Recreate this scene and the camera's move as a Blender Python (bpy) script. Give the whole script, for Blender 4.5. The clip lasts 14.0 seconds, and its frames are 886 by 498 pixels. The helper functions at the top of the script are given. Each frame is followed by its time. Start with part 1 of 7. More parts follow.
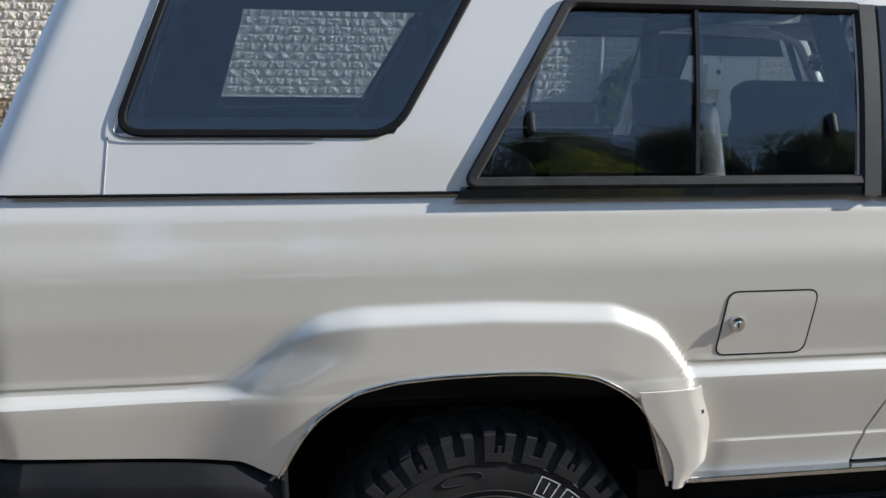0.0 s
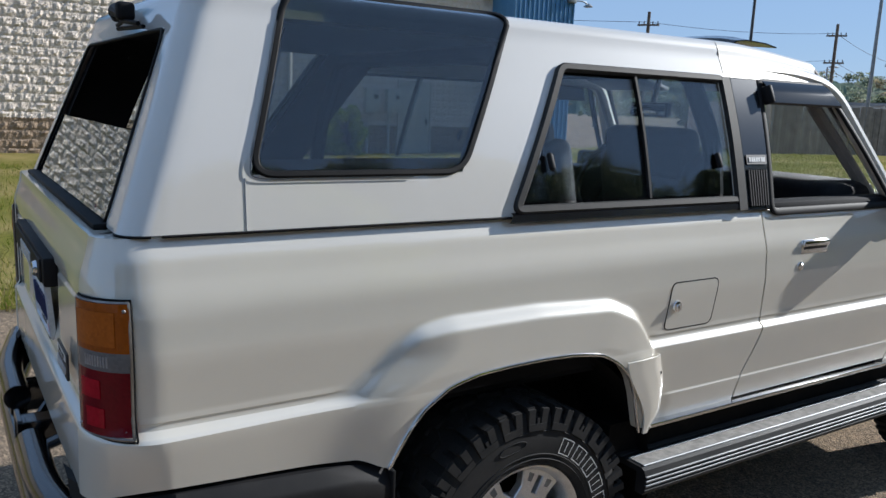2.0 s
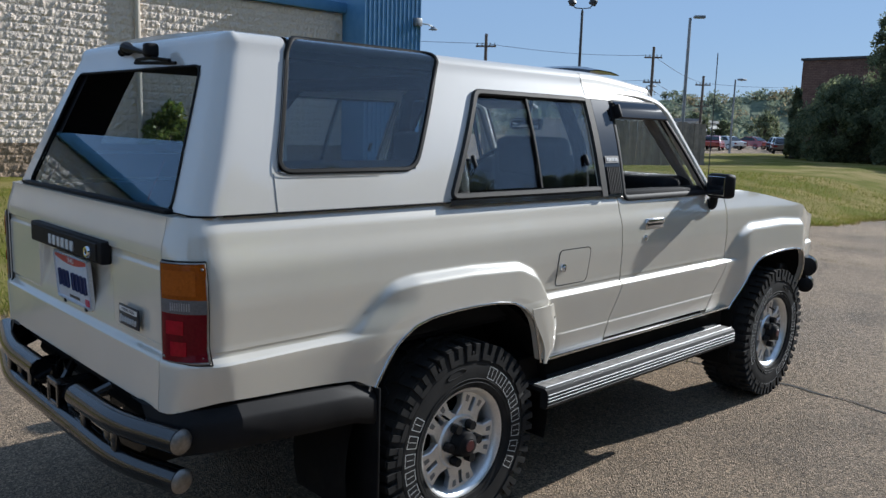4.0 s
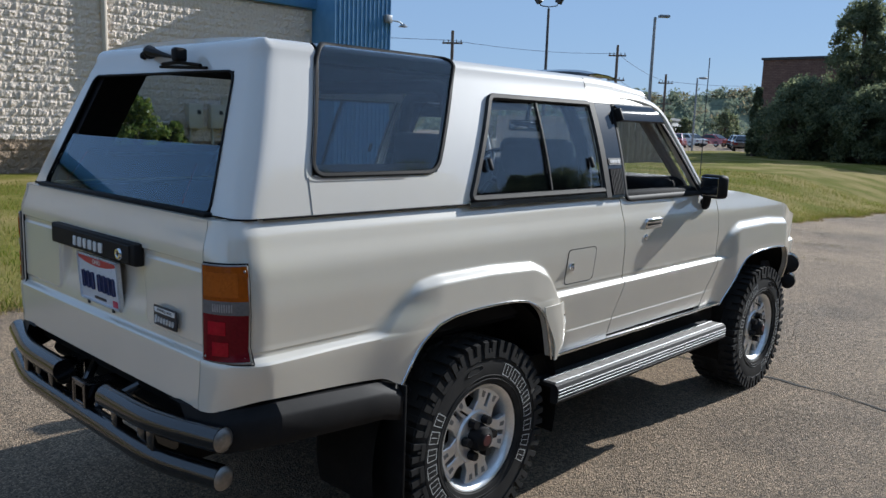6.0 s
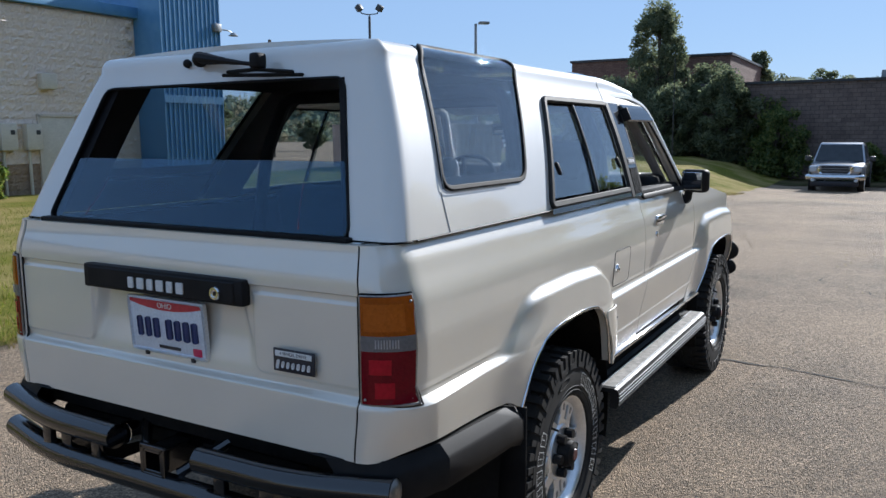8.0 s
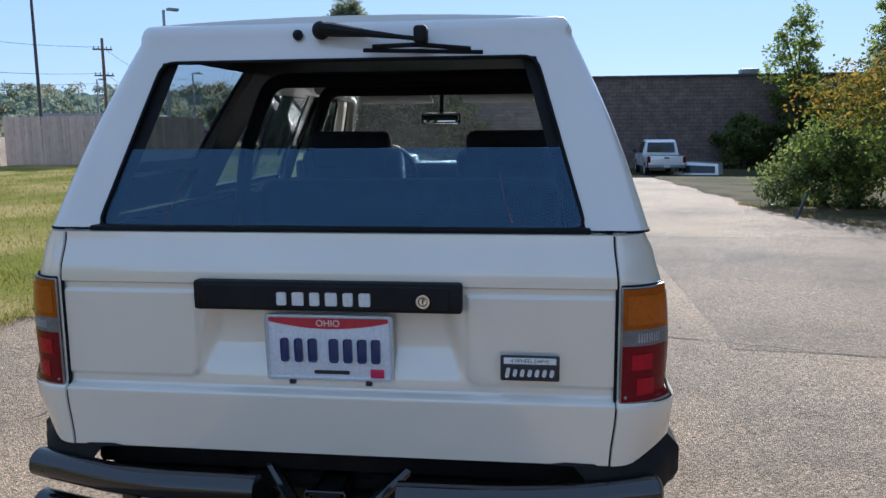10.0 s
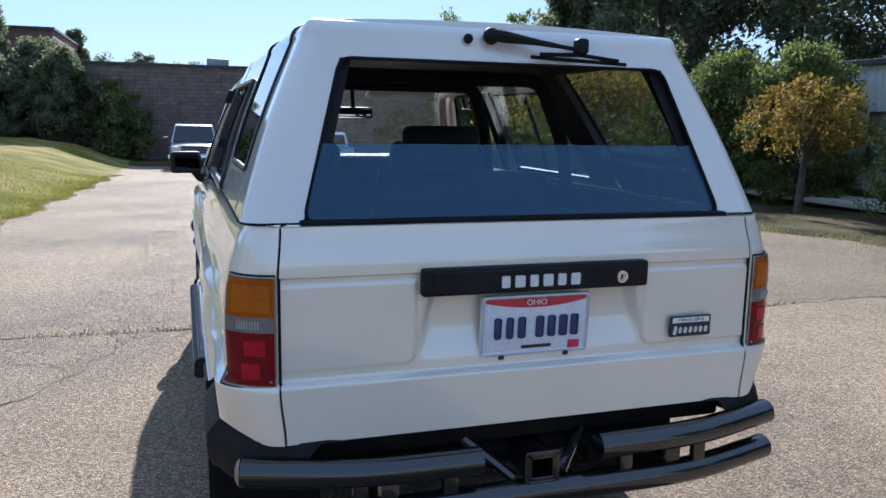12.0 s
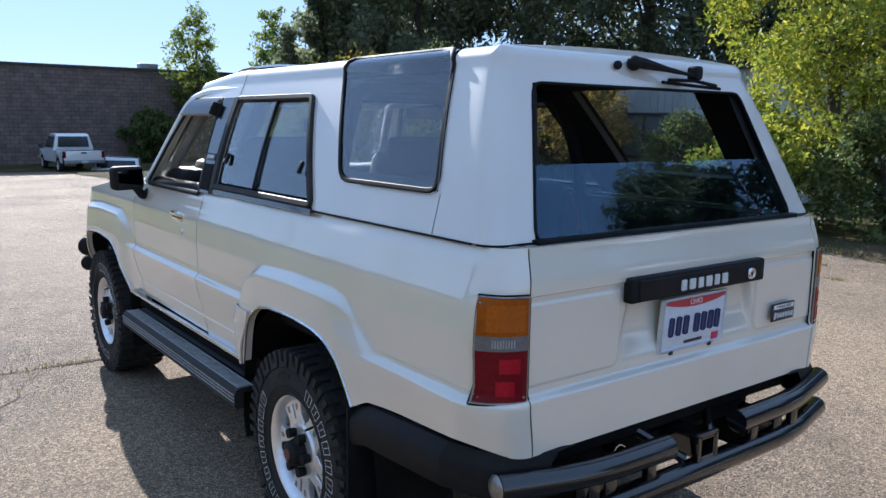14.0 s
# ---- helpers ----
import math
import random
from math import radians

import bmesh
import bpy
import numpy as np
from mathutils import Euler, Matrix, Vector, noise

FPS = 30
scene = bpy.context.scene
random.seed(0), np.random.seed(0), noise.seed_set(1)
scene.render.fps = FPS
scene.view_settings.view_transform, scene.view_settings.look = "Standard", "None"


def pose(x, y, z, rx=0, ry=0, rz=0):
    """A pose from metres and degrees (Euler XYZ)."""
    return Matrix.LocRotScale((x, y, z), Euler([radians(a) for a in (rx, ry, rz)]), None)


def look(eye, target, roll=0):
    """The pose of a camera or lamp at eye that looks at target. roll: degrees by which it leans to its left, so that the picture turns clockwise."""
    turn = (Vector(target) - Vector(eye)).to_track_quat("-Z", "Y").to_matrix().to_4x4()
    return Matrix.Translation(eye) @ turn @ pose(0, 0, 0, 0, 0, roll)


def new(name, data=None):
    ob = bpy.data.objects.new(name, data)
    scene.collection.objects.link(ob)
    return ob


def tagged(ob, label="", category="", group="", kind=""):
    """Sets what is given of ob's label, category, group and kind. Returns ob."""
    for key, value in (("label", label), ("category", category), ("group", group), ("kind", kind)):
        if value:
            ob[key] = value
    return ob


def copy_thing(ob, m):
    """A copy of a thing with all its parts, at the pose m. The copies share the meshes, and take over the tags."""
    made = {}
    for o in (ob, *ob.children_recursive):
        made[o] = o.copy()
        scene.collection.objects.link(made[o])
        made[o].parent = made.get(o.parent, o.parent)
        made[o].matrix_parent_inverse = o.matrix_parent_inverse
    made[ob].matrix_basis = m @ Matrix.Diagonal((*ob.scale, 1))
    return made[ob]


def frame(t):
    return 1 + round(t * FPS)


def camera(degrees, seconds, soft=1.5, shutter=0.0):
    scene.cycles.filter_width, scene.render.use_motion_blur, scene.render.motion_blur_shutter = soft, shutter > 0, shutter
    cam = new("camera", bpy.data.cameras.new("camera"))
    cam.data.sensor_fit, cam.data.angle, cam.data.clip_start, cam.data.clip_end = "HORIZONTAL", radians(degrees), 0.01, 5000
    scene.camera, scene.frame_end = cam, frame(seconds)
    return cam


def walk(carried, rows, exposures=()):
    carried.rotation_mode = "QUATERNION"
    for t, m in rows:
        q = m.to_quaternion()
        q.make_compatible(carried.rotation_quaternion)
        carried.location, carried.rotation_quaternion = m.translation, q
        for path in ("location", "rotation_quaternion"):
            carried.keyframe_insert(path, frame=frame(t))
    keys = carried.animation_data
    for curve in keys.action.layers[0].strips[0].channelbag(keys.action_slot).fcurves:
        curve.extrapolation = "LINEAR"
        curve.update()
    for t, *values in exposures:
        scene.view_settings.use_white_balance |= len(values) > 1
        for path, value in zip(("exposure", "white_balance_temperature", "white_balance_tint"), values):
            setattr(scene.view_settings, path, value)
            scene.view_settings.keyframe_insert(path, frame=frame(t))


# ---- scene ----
cam = camera(58.5, 14.0)
PATH = [
    (0, (-0.086, -0.011, 1.5), (0.206, 1.92, 1.07), 0.7),
    (0.5, (-0.326, -0.02, 1.503), (0.141, 1.877, 1.076), 1.2),
    (1, (-0.559, 0.019, 1.515), (0.112, 1.855, 1.091), 1.9),
    (1.5, (-0.812, -0.017, 1.529), (0.061, 1.736, 1.121), 2.4),
    (2, (-1.053, -0.02, 1.548), (0.02, 1.628, 1.185), 2.3),
    (2.5, (-1.272, 0.024, 1.53), (-0.041, 1.565, 1.201), 2.1),
    (3, (-1.522, -0.075, 1.53), (-0.198, 1.392, 1.222), 1.9),
    (3.5, (-1.681, -0.225, 1.533), (-0.316, 1.206, 1.233), 1.7),
    (4, (-1.747, -0.396, 1.526), (-0.371, 1.023, 1.221), 1.7),
    (6.5, (-1.967, -0.226, 1.549), (-0.487, 1.083, 1.243), 1.6),
    (7, (-2.024, 0.01, 1.527), (-0.484, 1.251, 1.234), 0.9),
    (7.5, (-2.215, 0.272, 1.528), (-0.598, 1.414, 1.241), 0.2),
    (7.7, (-2.272, 0.365, 1.531), (-0.619, 1.455, 1.245), -0.1),
    (9.8, (-2.638, 1.699, 1.5), (-0.687, 2.017, 1.197), -0.4),
    (10, (-2.638, 1.828, 1.514), (-0.678, 2.077, 1.208), -0.5),
    (10.5, (-2.76, 2.18, 1.51), (-0.785, 2.222, 1.201), -0.3),
    (11, (-2.818, 2.512, 1.534), (-0.85, 2.349, 1.215), 0.1),
    (11.5, (-2.738, 2.872, 1.542), (-0.804, 2.478, 1.217), 0.6),
    (12, (-2.727, 3.235, 1.529), (-0.853, 2.618, 1.205), 1.0),
    (12.5, (-2.647, 3.56, 1.546), (-0.846, 2.752, 1.226), 1.1),
    (13, (-2.434, 3.837, 1.56), (-0.714, 2.866, 1.244), 1.0),
    (13.5, (-2.351, 4.139, 1.567), (-0.708, 3.044, 1.252), 0.7),
    (14, (-2.244, 4.374, 1.576), (-0.667, 3.187, 1.257), 0.8),
]
EXPOSURES = [(0, 0.92, 5650, 10), (1.5, 0.82, 5650, 10), (3, 0.64, 5600, 9), (4, 0.62, 5600, 9), (6.5, 0.70, 5600, 9), (7.5, 0.84, 5600, 10), (10, 1.24, 5550, 12), (11, 1.40, 5600, 13), (12.5, 1.46, 5500, 13), (14, 1.42, 5500, 13)]
walk(cam, [(t, look(eye, target, roll)) for t, eye, target, roll in PATH], EXPOSURES)

# ---- light ----
SUN_AZ, SUN_EL = -8.8, 26.5
world = bpy.data.worlds.new("sky")
scene.world = world
world.use_nodes = True
wn = world.node_tree.nodes
sky = wn.new("ShaderNodeTexSky")
sky.sky_type = "NISHITA"
sky.sun_disc = False
sky.sun_elevation = radians(SUN_EL)
sky.sun_rotation = radians(90 - SUN_AZ)
sky.altitude = 300
sky.air_density, sky.dust_density, sky.ozone_density = 1.0, 0.1, 2.0
wn["Background"].inputs["Strength"].default_value = 0.066
haze = wn.new("ShaderNodeMix")
haze.data_type = "RGBA"
haze.inputs[0].default_value = 0.80
haze.inputs[7].default_value = (3.0, 4.1, 5.75, 1)
world.node_tree.links.new(sky.outputs[0], haze.inputs[6])
world.node_tree.links.new(haze.outputs[2], wn["Background"].inputs["Color"])
sun_dir = Vector((math.cos(radians(SUN_EL)) * math.cos(radians(SUN_AZ)), math.cos(radians(SUN_EL)) * math.sin(radians(SUN_AZ)), math.sin(radians(SUN_EL))))
sun = new("sun", bpy.data.lights.new("sun", "SUN"))
sun.data.energy, sun.data.angle, sun.data.color = 4.1, radians(0.53), (1.0, 0.92, 0.80)
sun.matrix_world = look(sun_dir * 50, (0, 0, 0))


# ---- materials ----
def shader(name):
    m = bpy.data.materials.new(name)
    m.use_nodes = True
    t = m.node_tree
    return m, t, t.nodes["Principled BSDF"]


def noise_node(t, scale, detail=4.0, rough=0.55, coord=None, kind="ShaderNodeTexNoise"):
    n = t.nodes.new(kind)
    n.inputs["Scale"].default_value = scale
    if kind == "ShaderNodeTexNoise":
        n.inputs["Detail"].default_value = detail
        n.inputs["Roughness"].default_value = rough
    t.links.new((coord or coords(t)), n.inputs["Vector"])
    return n


def coords(t, generated=False):
    if "tc" not in t.nodes:
        g = t.nodes.new("ShaderNodeNewGeometry")
        g.name = "tc"
    return t.nodes["tc"].outputs["Position"]


def ramp(t, src, stops):
    r = t.nodes.new("ShaderNodeValToRGB")
    el = r.color_ramp.elements
    while len(el) < len(stops):
        el.new(0.5)
    for e, (p, c) in zip(el, stops):
        e.position = p
        e.color = c if len(c) == 4 else (*c, 1)
    t.links.new(src, r.inputs["Fac"])
    return r


def mix(t, fac, a, b, mode="MIX"):
    m = t.nodes.new("ShaderNodeMix")
    m.data_type, m.blend_type = "RGBA", mode
    for s, v in ((m.inputs[0], fac), (m.inputs[6], a), (m.inputs[7], b)):
        if isinstance(v, (int, float)):
            s.default_value = v
        elif isinstance(v, tuple):
            s.default_value = v if len(v) == 4 else (*v, 1)
        else:
            t.links.new(v, s)
    return m.outputs[2]


def bump(t, b, height, strength=0.3, distance=0.01):
    n = t.nodes.new("ShaderNodeBump")
    n.inputs["Strength"].default_value = strength
    n.inputs["Distance"].default_value = distance
    t.links.new(height, n.inputs["Height"])
    t.links.new(n.outputs[0], b.inputs["Normal"])
    return n


def surf(name, c1, c2, scale=6.0, fine=60.0, rough=0.5, metal=0.0, coat=0.0, bumps=0.1, dist=0.003, rough2=None, spec=0.5, random_tint=0.0):
    """A two-scale surface: a broad change of tone, a fine grain and a fine relief."""
    m, t, b = shader(name)
    c1, c2 = (*c1[:3], 1), (*c2[:3], 1)
    big, small = noise_node(t, scale, 5), noise_node(t, fine, 3)
    col = mix(t, ramp(t, big.outputs["Fac"], [(0.35, (0, 0, 0)), (0.65, (1, 1, 1))]).outputs[0], c1, c2)
    grain = ramp(t, small.outputs["Fac"], [(0.3, (0.78, 0.78, 0.78)), (0.7, (1.12, 1.12, 1.12))])
    col = mix(t, 0.7, col, grain.outputs[0], "MULTIPLY")
    if random_tint:
        info = t.nodes.new("ShaderNodeObjectInfo")
        r = ramp(t, info.outputs["Random"], [(0, (1 - random_tint,) * 3), (1, (1 + random_tint * 0.4,) * 3)])
        col = mix(t, 1.0, col, r.outputs[0], "MULTIPLY")
    t.links.new(col, b.inputs["Base Color"])
    rr = t.nodes.new("ShaderNodeMapRange")
    rr.inputs["To Min"].default_value, rr.inputs["To Max"].default_value = rough, rough if rough2 is None else rough2
    t.links.new(big.outputs["Fac"], rr.inputs["Value"])
    t.links.new(rr.outputs[0], b.inputs["Roughness"])
    b.inputs["Metallic"].default_value = metal
    b.inputs["Coat Weight"].default_value = coat
    b.inputs["Coat Roughness"].default_value = 0.04
    b.inputs["Specular IOR Level"].default_value = spec
    if bumps:
        bump(t, b, small.outputs["Fac"], bumps, dist)
    return m


def paint(name, c, rough=0.32, coat=1.0, dust=0.04, metal=0.0):
    m, t, b = shader(name)
    big, fine = noise_node(t, 2.3, 6), noise_node(t, 900.0, 2)
    d = tuple(x * (1 - 1.6 * dust) for x in c[:3])
    col = mix(t, ramp(t, big.outputs["Fac"], [(0.4, (0, 0, 0)), (0.75, (1, 1, 1))]).outputs[0], (*c[:3], 1), (*d, 1))
    t.links.new(col, b.inputs["Base Color"])
    b.inputs["Roughness"].default_value = rough
    b.inputs["Metallic"].default_value = metal
    b.inputs["Coat Weight"].default_value = coat
    b.inputs["Specular IOR Level"].default_value = 0.3
    b.inputs["Coat IOR"].default_value = 1.95
    r = ramp(t, big.outputs["Fac"], [(0.3, (0.03,) * 3), (0.8, (0.07,) * 3)])
    t.links.new(r.outputs[0], b.inputs["Coat Roughness"])
    bump(t, b, fine.outputs["Fac"], 0.02, 0.0005)
    return m


def glass(name, c, rough=0.0, ior=1.45):
    m, t, b = shader(name)
    b.inputs["Base Color"].default_value = (*c[:3], 1)
    b.inputs["Transmission Weight"].default_value = 1.0
    b.inputs["Roughness"].default_value = rough
    b.inputs["IOR"].default_value = ior
    n = noise_node(t, 5.0, 4)
    r = ramp(t, n.outputs["Fac"], [(0.35, (rough,) * 3), (0.8, (rough + 0.02,) * 3)])
    t.links.new(r.outputs[0], b.inputs["Roughness"])
    return m


WHITE = paint("pearl_white_paint", (0.675, 0.63, 0.54), rough=0.40, metal=0.09)
CANOPY = paint("pearl_white_canopy_paint", (0.61, 0.58, 0.525), rough=0.50, metal=0.0)
BLACK_PAINT = paint("black_gloss_paint", (0.006, 0.006, 0.007), rough=0.20, coat=0.45)
TRIM = surf("black_textured_plastic", (0.009, 0.009, 0.010), (0.016, 0.015, 0.015), 8, 420, 0.62, bumps=0.12, dist=0.0004, spec=0.16)
RUBBER = surf("black_rubber", (0.006, 0.006, 0.007), (0.011, 0.011, 0.011), 12, 300, 0.60, bumps=0.06, dist=0.0003, spec=0.12)
TYRE = surf("tyre_rubber", (0.018, 0.018, 0.018), (0.033, 0.031, 0.029), 10, 260, 0.70, bumps=0.25, dist=0.001, rough2=0.85, spec=0.25)
DARK = surf("dark_underbody", (0.008, 0.008, 0.008), (0.016, 0.014, 0.012), 6, 60, 0.9, bumps=0.3, dist=0.002, spec=0.1)
BOARD = surf("ribbed_board_plastic", (0.011, 0.011, 0.012), (0.022, 0.021, 0.020), 9, 380, 0.48, bumps=0.15, dist=0.0006, rough2=0.6, spec=0.25)
CLOTH = surf("dark_seat_cloth", (0.018, 0.019, 0.022), (0.028, 0.03, 0.034), 15, 500, 0.9, bumps=0.4, dist=0.001)
INNER = surf("dark_interior_trim", (0.010, 0.010, 0.012), (0.016, 0.016, 0.018), 6, 200, 0.75, bumps=0.2, dist=0.001, spec=0.2)
WORN_TRIM = surf("worn_grey_trim", (0.022, 0.021, 0.020), (0.038, 0.036, 0.033), 14, 300, 0.55, bumps=0.08, dist=0.0004, rough2=0.65, spec=0.18)
CHROME = surf("polished_metal", (0.75, 0.76, 0.78), (0.66, 0.67, 0.69), 30, 200, 0.12, metal=1.0, bumps=0.02, dist=0.0004)
ALLOY = surf("brushed_aluminium", (0.84, 0.84, 0.83), (0.74, 0.74, 0.74), 25, 320, 0.30, metal=0.75, bumps=0.06, dist=0.0005, rough2=0.4)
STEEL = surf("dull_steel", (0.35, 0.33, 0.31), (0.22, 0.2, 0.18), 18, 120, 0.45, metal=0.9, bumps=0.15, dist=0.001)


def dusty(m, amount):
    """A thin veil of dust on glass, which scatters light through it."""
    t = m.node_tree
    b, out = t.nodes["Principled BSDF"], t.nodes["Material Output"]
    tr, mx = t.nodes.new("ShaderNodeBsdfTranslucent"), t.nodes.new("ShaderNodeMixShader")
    tr.inputs["Color"].default_value = (0.62, 0.60, 0.56, 1)
    r = ramp(t, noise_node(t, 9.0, 5).outputs["Fac"], [(0.3, (amount * 0.6,) * 3), (0.7, (amount * 1.3,) * 3)])
    t.links.new(r.outputs[0], mx.inputs[0])
    t.links.new(b.outputs[0], mx.inputs[1])
    t.links.new(tr.outputs[0], mx.inputs[2])
    t.links.new(mx.outputs[0], out.inputs[0])
    return m


TINT = dusty(glass("tinted_glass", (0.58, 0.64, 0.69), ior=1.62), 0.007)
DUSTY = dusty(glass("dusty_windscreen_glass", (0.74, 0.80, 0.78)), 0.0075)
WHITE_INK = surf("white_lettering", (0.75, 0.75, 0.73), (0.68, 0.68, 0.66), 60, 300, 0.5, bumps=0.0)
BADGE_INK = surf("pale_badge", (0.66, 0.66, 0.65), (0.60, 0.60, 0.59), 60, 300, 0.5, bumps=0.0)
BLACK_INK = surf("black_lettering", (0.015, 0.015, 0.02), (0.02, 0.02, 0.03), 60, 300, 0.45, bumps=0.0)


# ---- mesh helpers ----
def S(t):
    t = max(0.0, min(1.0, t))
    return t * t * (3 - 2 * t)


def part(name, bm, material, parent=None, label="", smooth=True, angle=35, fix=True):
    bmesh.ops.remove_doubles(bm, verts=bm.verts, dist=1e-5)
    if fix:
        bmesh.ops.recalc_face_normals(bm, faces=bm.faces)
    me = bpy.data.meshes.new(name)
    bm.to_mesh(me)
    bm.free()
    for m in (material if isinstance(material, (list, tuple)) else [material]):
        me.materials.append(m)
    if smooth and len(me.polygons):
        me.shade_smooth()
        me.set_sharp_from_angle(angle=radians(angle))
    ob = new(name, me)
    if parent is not None:
        ob.parent = parent
    return tagged(ob, label)


def thing(name, x, y, z, rz=0.0, **tags):
    ob = new(name)
    ob.empty_display_size = 0.1
    ob.matrix_world = pose(x, y, z, 0, 0, rz)
    return tagged(ob, **tags)


def grid(bm, rows, mat=0, closed=False):
    vs = [[bm.verts.new(p) for p in row] for row in rows]
    for a, b in zip(vs, vs[1:]):
        n = len(a)
        for i in range(n if closed else n - 1):
            q = (a[i], a[(i + 1) % n], b[(i + 1) % n], b[i])
            if len({tuple(round(c, 5) for c in v.co) for v in q}) >= 3:
                f = bm.faces.new(q)
                f.material_index = mat
    return vs


def box(bm, c, s, rot=None, bev=0.0, seg=2, mat=0):
    m = Matrix.Translation(c) @ (rot.to_4x4() if rot is not None else Matrix.Identity(4)) @ Matrix.Diagonal((*s, 1))
    r = bmesh.ops.create_cube(bm, size=1.0, matrix=m)
    fs = {f for v in r["verts"] for f in v.link_faces}
    for f in fs:
        f.material_index = mat
    if bev:
        es = list({e for f in fs for e in f.edges})
        out = bmesh.ops.bevel(bm, geom=es, offset=bev, segments=seg, affect="EDGES", profile=0.5)
        for f in out["faces"]:
            f.material_index = mat


def tube(bm, pts, r, seg=12, caps=True, mat=0, radii=None):
    pts = [Vector(p) for p in pts]
    rings = []
    up = None
    for i, p in enumerate(pts):
        d = (pts[min(i + 1, len(pts) - 1)] - pts[max(i - 1, 0)]).normalized()
        if up is None:
            up = d.orthogonal().normalized()
        up = (up - d * up.dot(d)).normalized()
        side = d.cross(up)
        rr = radii[i] if radii else r
        rings.append([bm.verts.new(p + rr * (math.cos(2 * math.pi * k / seg) * up + math.sin(2 * math.pi * k / seg) * side)) for k in range(seg)])
    for a, b in zip(rings, rings[1:]):
        for k in range(seg):
            f = bm.faces.new((a[k], a[(k + 1) % seg], b[(k + 1) % seg], b[k]))
            f.material_index = mat
    if caps:
        for ring in (rings[0], rings[-1]):
            f = bm.faces.new(ring)
            f.material_index = mat
    return rings


def bent(pts, rad=0.05, n=5):
    """A polyline with its inner corners rounded."""
    pts = [Vector(p) for p in pts]
    out = [pts[0]]
    for a, b, c in zip(pts, pts[1:], pts[2:]):
        r1, r2 = min(rad, (b - a).length * 0.45), min(rad, (c - b).length * 0.45)
        p, q = b + (a - b).normalized() * r1, b + (c - b).normalized() * r2
        for k in range(n + 1):
            t = k / n
            out.append(p.lerp(b, t).lerp(b.lerp(q, t), t))
    return out + [pts[-1]]


def lathe(bm, prof, seg=48, axis="Y", c=(0, 0, 0), mat=0, a0=0.0, a1=2 * math.pi):
    """prof: (radius, height along the axis)."""
    full = abs(a1 - a0 - 2 * math.pi) < 1e-6
    rows = []
    for r, h in prof:
        row = []
        for k in range(seg if full else seg + 1):
            a = a0 + (a1 - a0) * k / seg
            p = {"Y": (r * math.cos(a), h, r * math.sin(a)), "Z": (r * math.cos(a), r * math.sin(a), h), "X": (h, r * math.cos(a), r * math.sin(a))}[axis]
            row.append((p[0] + c[0], p[1] + c[1], p[2] + c[2]))
        rows.append(row)
    return grid(bm, rows, mat, closed=full)


def thicken(bm, d):
    """Gives an open sheet a thickness of d along its normals."""
    bmesh.ops.remove_doubles(bm, verts=bm.verts, dist=1e-5)
    bmesh.ops.recalc_face_normals(bm, faces=bm.faces)
    bmesh.ops.solidify(bm, geom=list(bm.faces), thickness=d)


def smooth_path(pts, x):
    """A smooth curve through a few control points, monotone between them."""
    xs = [p[0] for p in pts]
    if x <= xs[0]:
        return pts[0][1]
    for (x0, y0), (x1, y1) in zip(pts, pts[1:]):
        if x <= x1:
            return y0 + (y1 - y0) * (x - x0) / (x1 - x0)
    return pts[-1][1]


def lin(a, b, n):
    return [a + (b - a) * k / n for k in range(n + 1)]


def lens(name, c, rough=0.08):
    m, t, b = shader("lens_" + name)
    g = t.nodes.new("ShaderNodeNewGeometry")
    sep = t.nodes.new("ShaderNodeSeparateXYZ")
    t.links.new(g.outputs["Position"], sep.inputs[0])
    w = t.nodes.new("ShaderNodeTexWave")
    w.inputs["Scale"].default_value = 45.0
    w.bands_direction = "Z"
    t.links.new(g.outputs["Position"], w.inputs["Vector"])
    n = noise_node(t, 14.0, 3)
    col = mix(t, n.outputs["Fac"], (*c, 1), tuple(v * 0.6 for v in c) + (1,))
    facet = noise_node(t, 160.0, kind="ShaderNodeTexVoronoi")
    col = mix(t, 0.6, col, ramp(t, facet.outputs["Color"], [(0.1, (0.8,) * 3), (0.9, (1.15,) * 3)]).outputs[0], "MULTIPLY")
    t.links.new(col, b.inputs["Base Color"])
    b.inputs["Roughness"].default_value = 0.12
    b.inputs["Specular IOR Level"].default_value = 0.16
    bump(t, b, w.outputs["Fac"], 0.06, 0.001)
    return m


LENS = {"amber": lens("amber", (0.36, 0.088, 0.008)), "clear": lens("clear", (0.19, 0.178, 0.172)), "red": lens("red", (0.17, 0.006, 0.012)), "amber_bright": lens("amber_bright", (0.44, 0.115, 0.012)), "clear_bright": lens("clear_bright", (0.42, 0.39, 0.38)), "reflector": lens("reflector", (0.42, 0.010, 0.022))}


# ---- ground ----
def ground_z(x, y):
    """The lot is level round the vehicle and falls gently towards the far buildings; the lawn stays up."""
    fall = -0.026 * max(0.0, min(x, 36) - 5) * S((x - 4) / 6)
    lawn = S((y - 5.0) / 5.0)
    return fall * (1 - lawn)


def lawn_edge(x):
    return 6.2 - 0.03 * max(0, min(x, 27)) + 0.10 * math.sin(x * 1.9) + 0.05 * math.sin(x * 5.3)


def verge_edge(x):
    return -5.4 + 0.35 * max(0, min(x, 13) - 5.5) + 0.10 * math.sin(x * 1.3) + 0.05 * math.sin(4.1 * x)


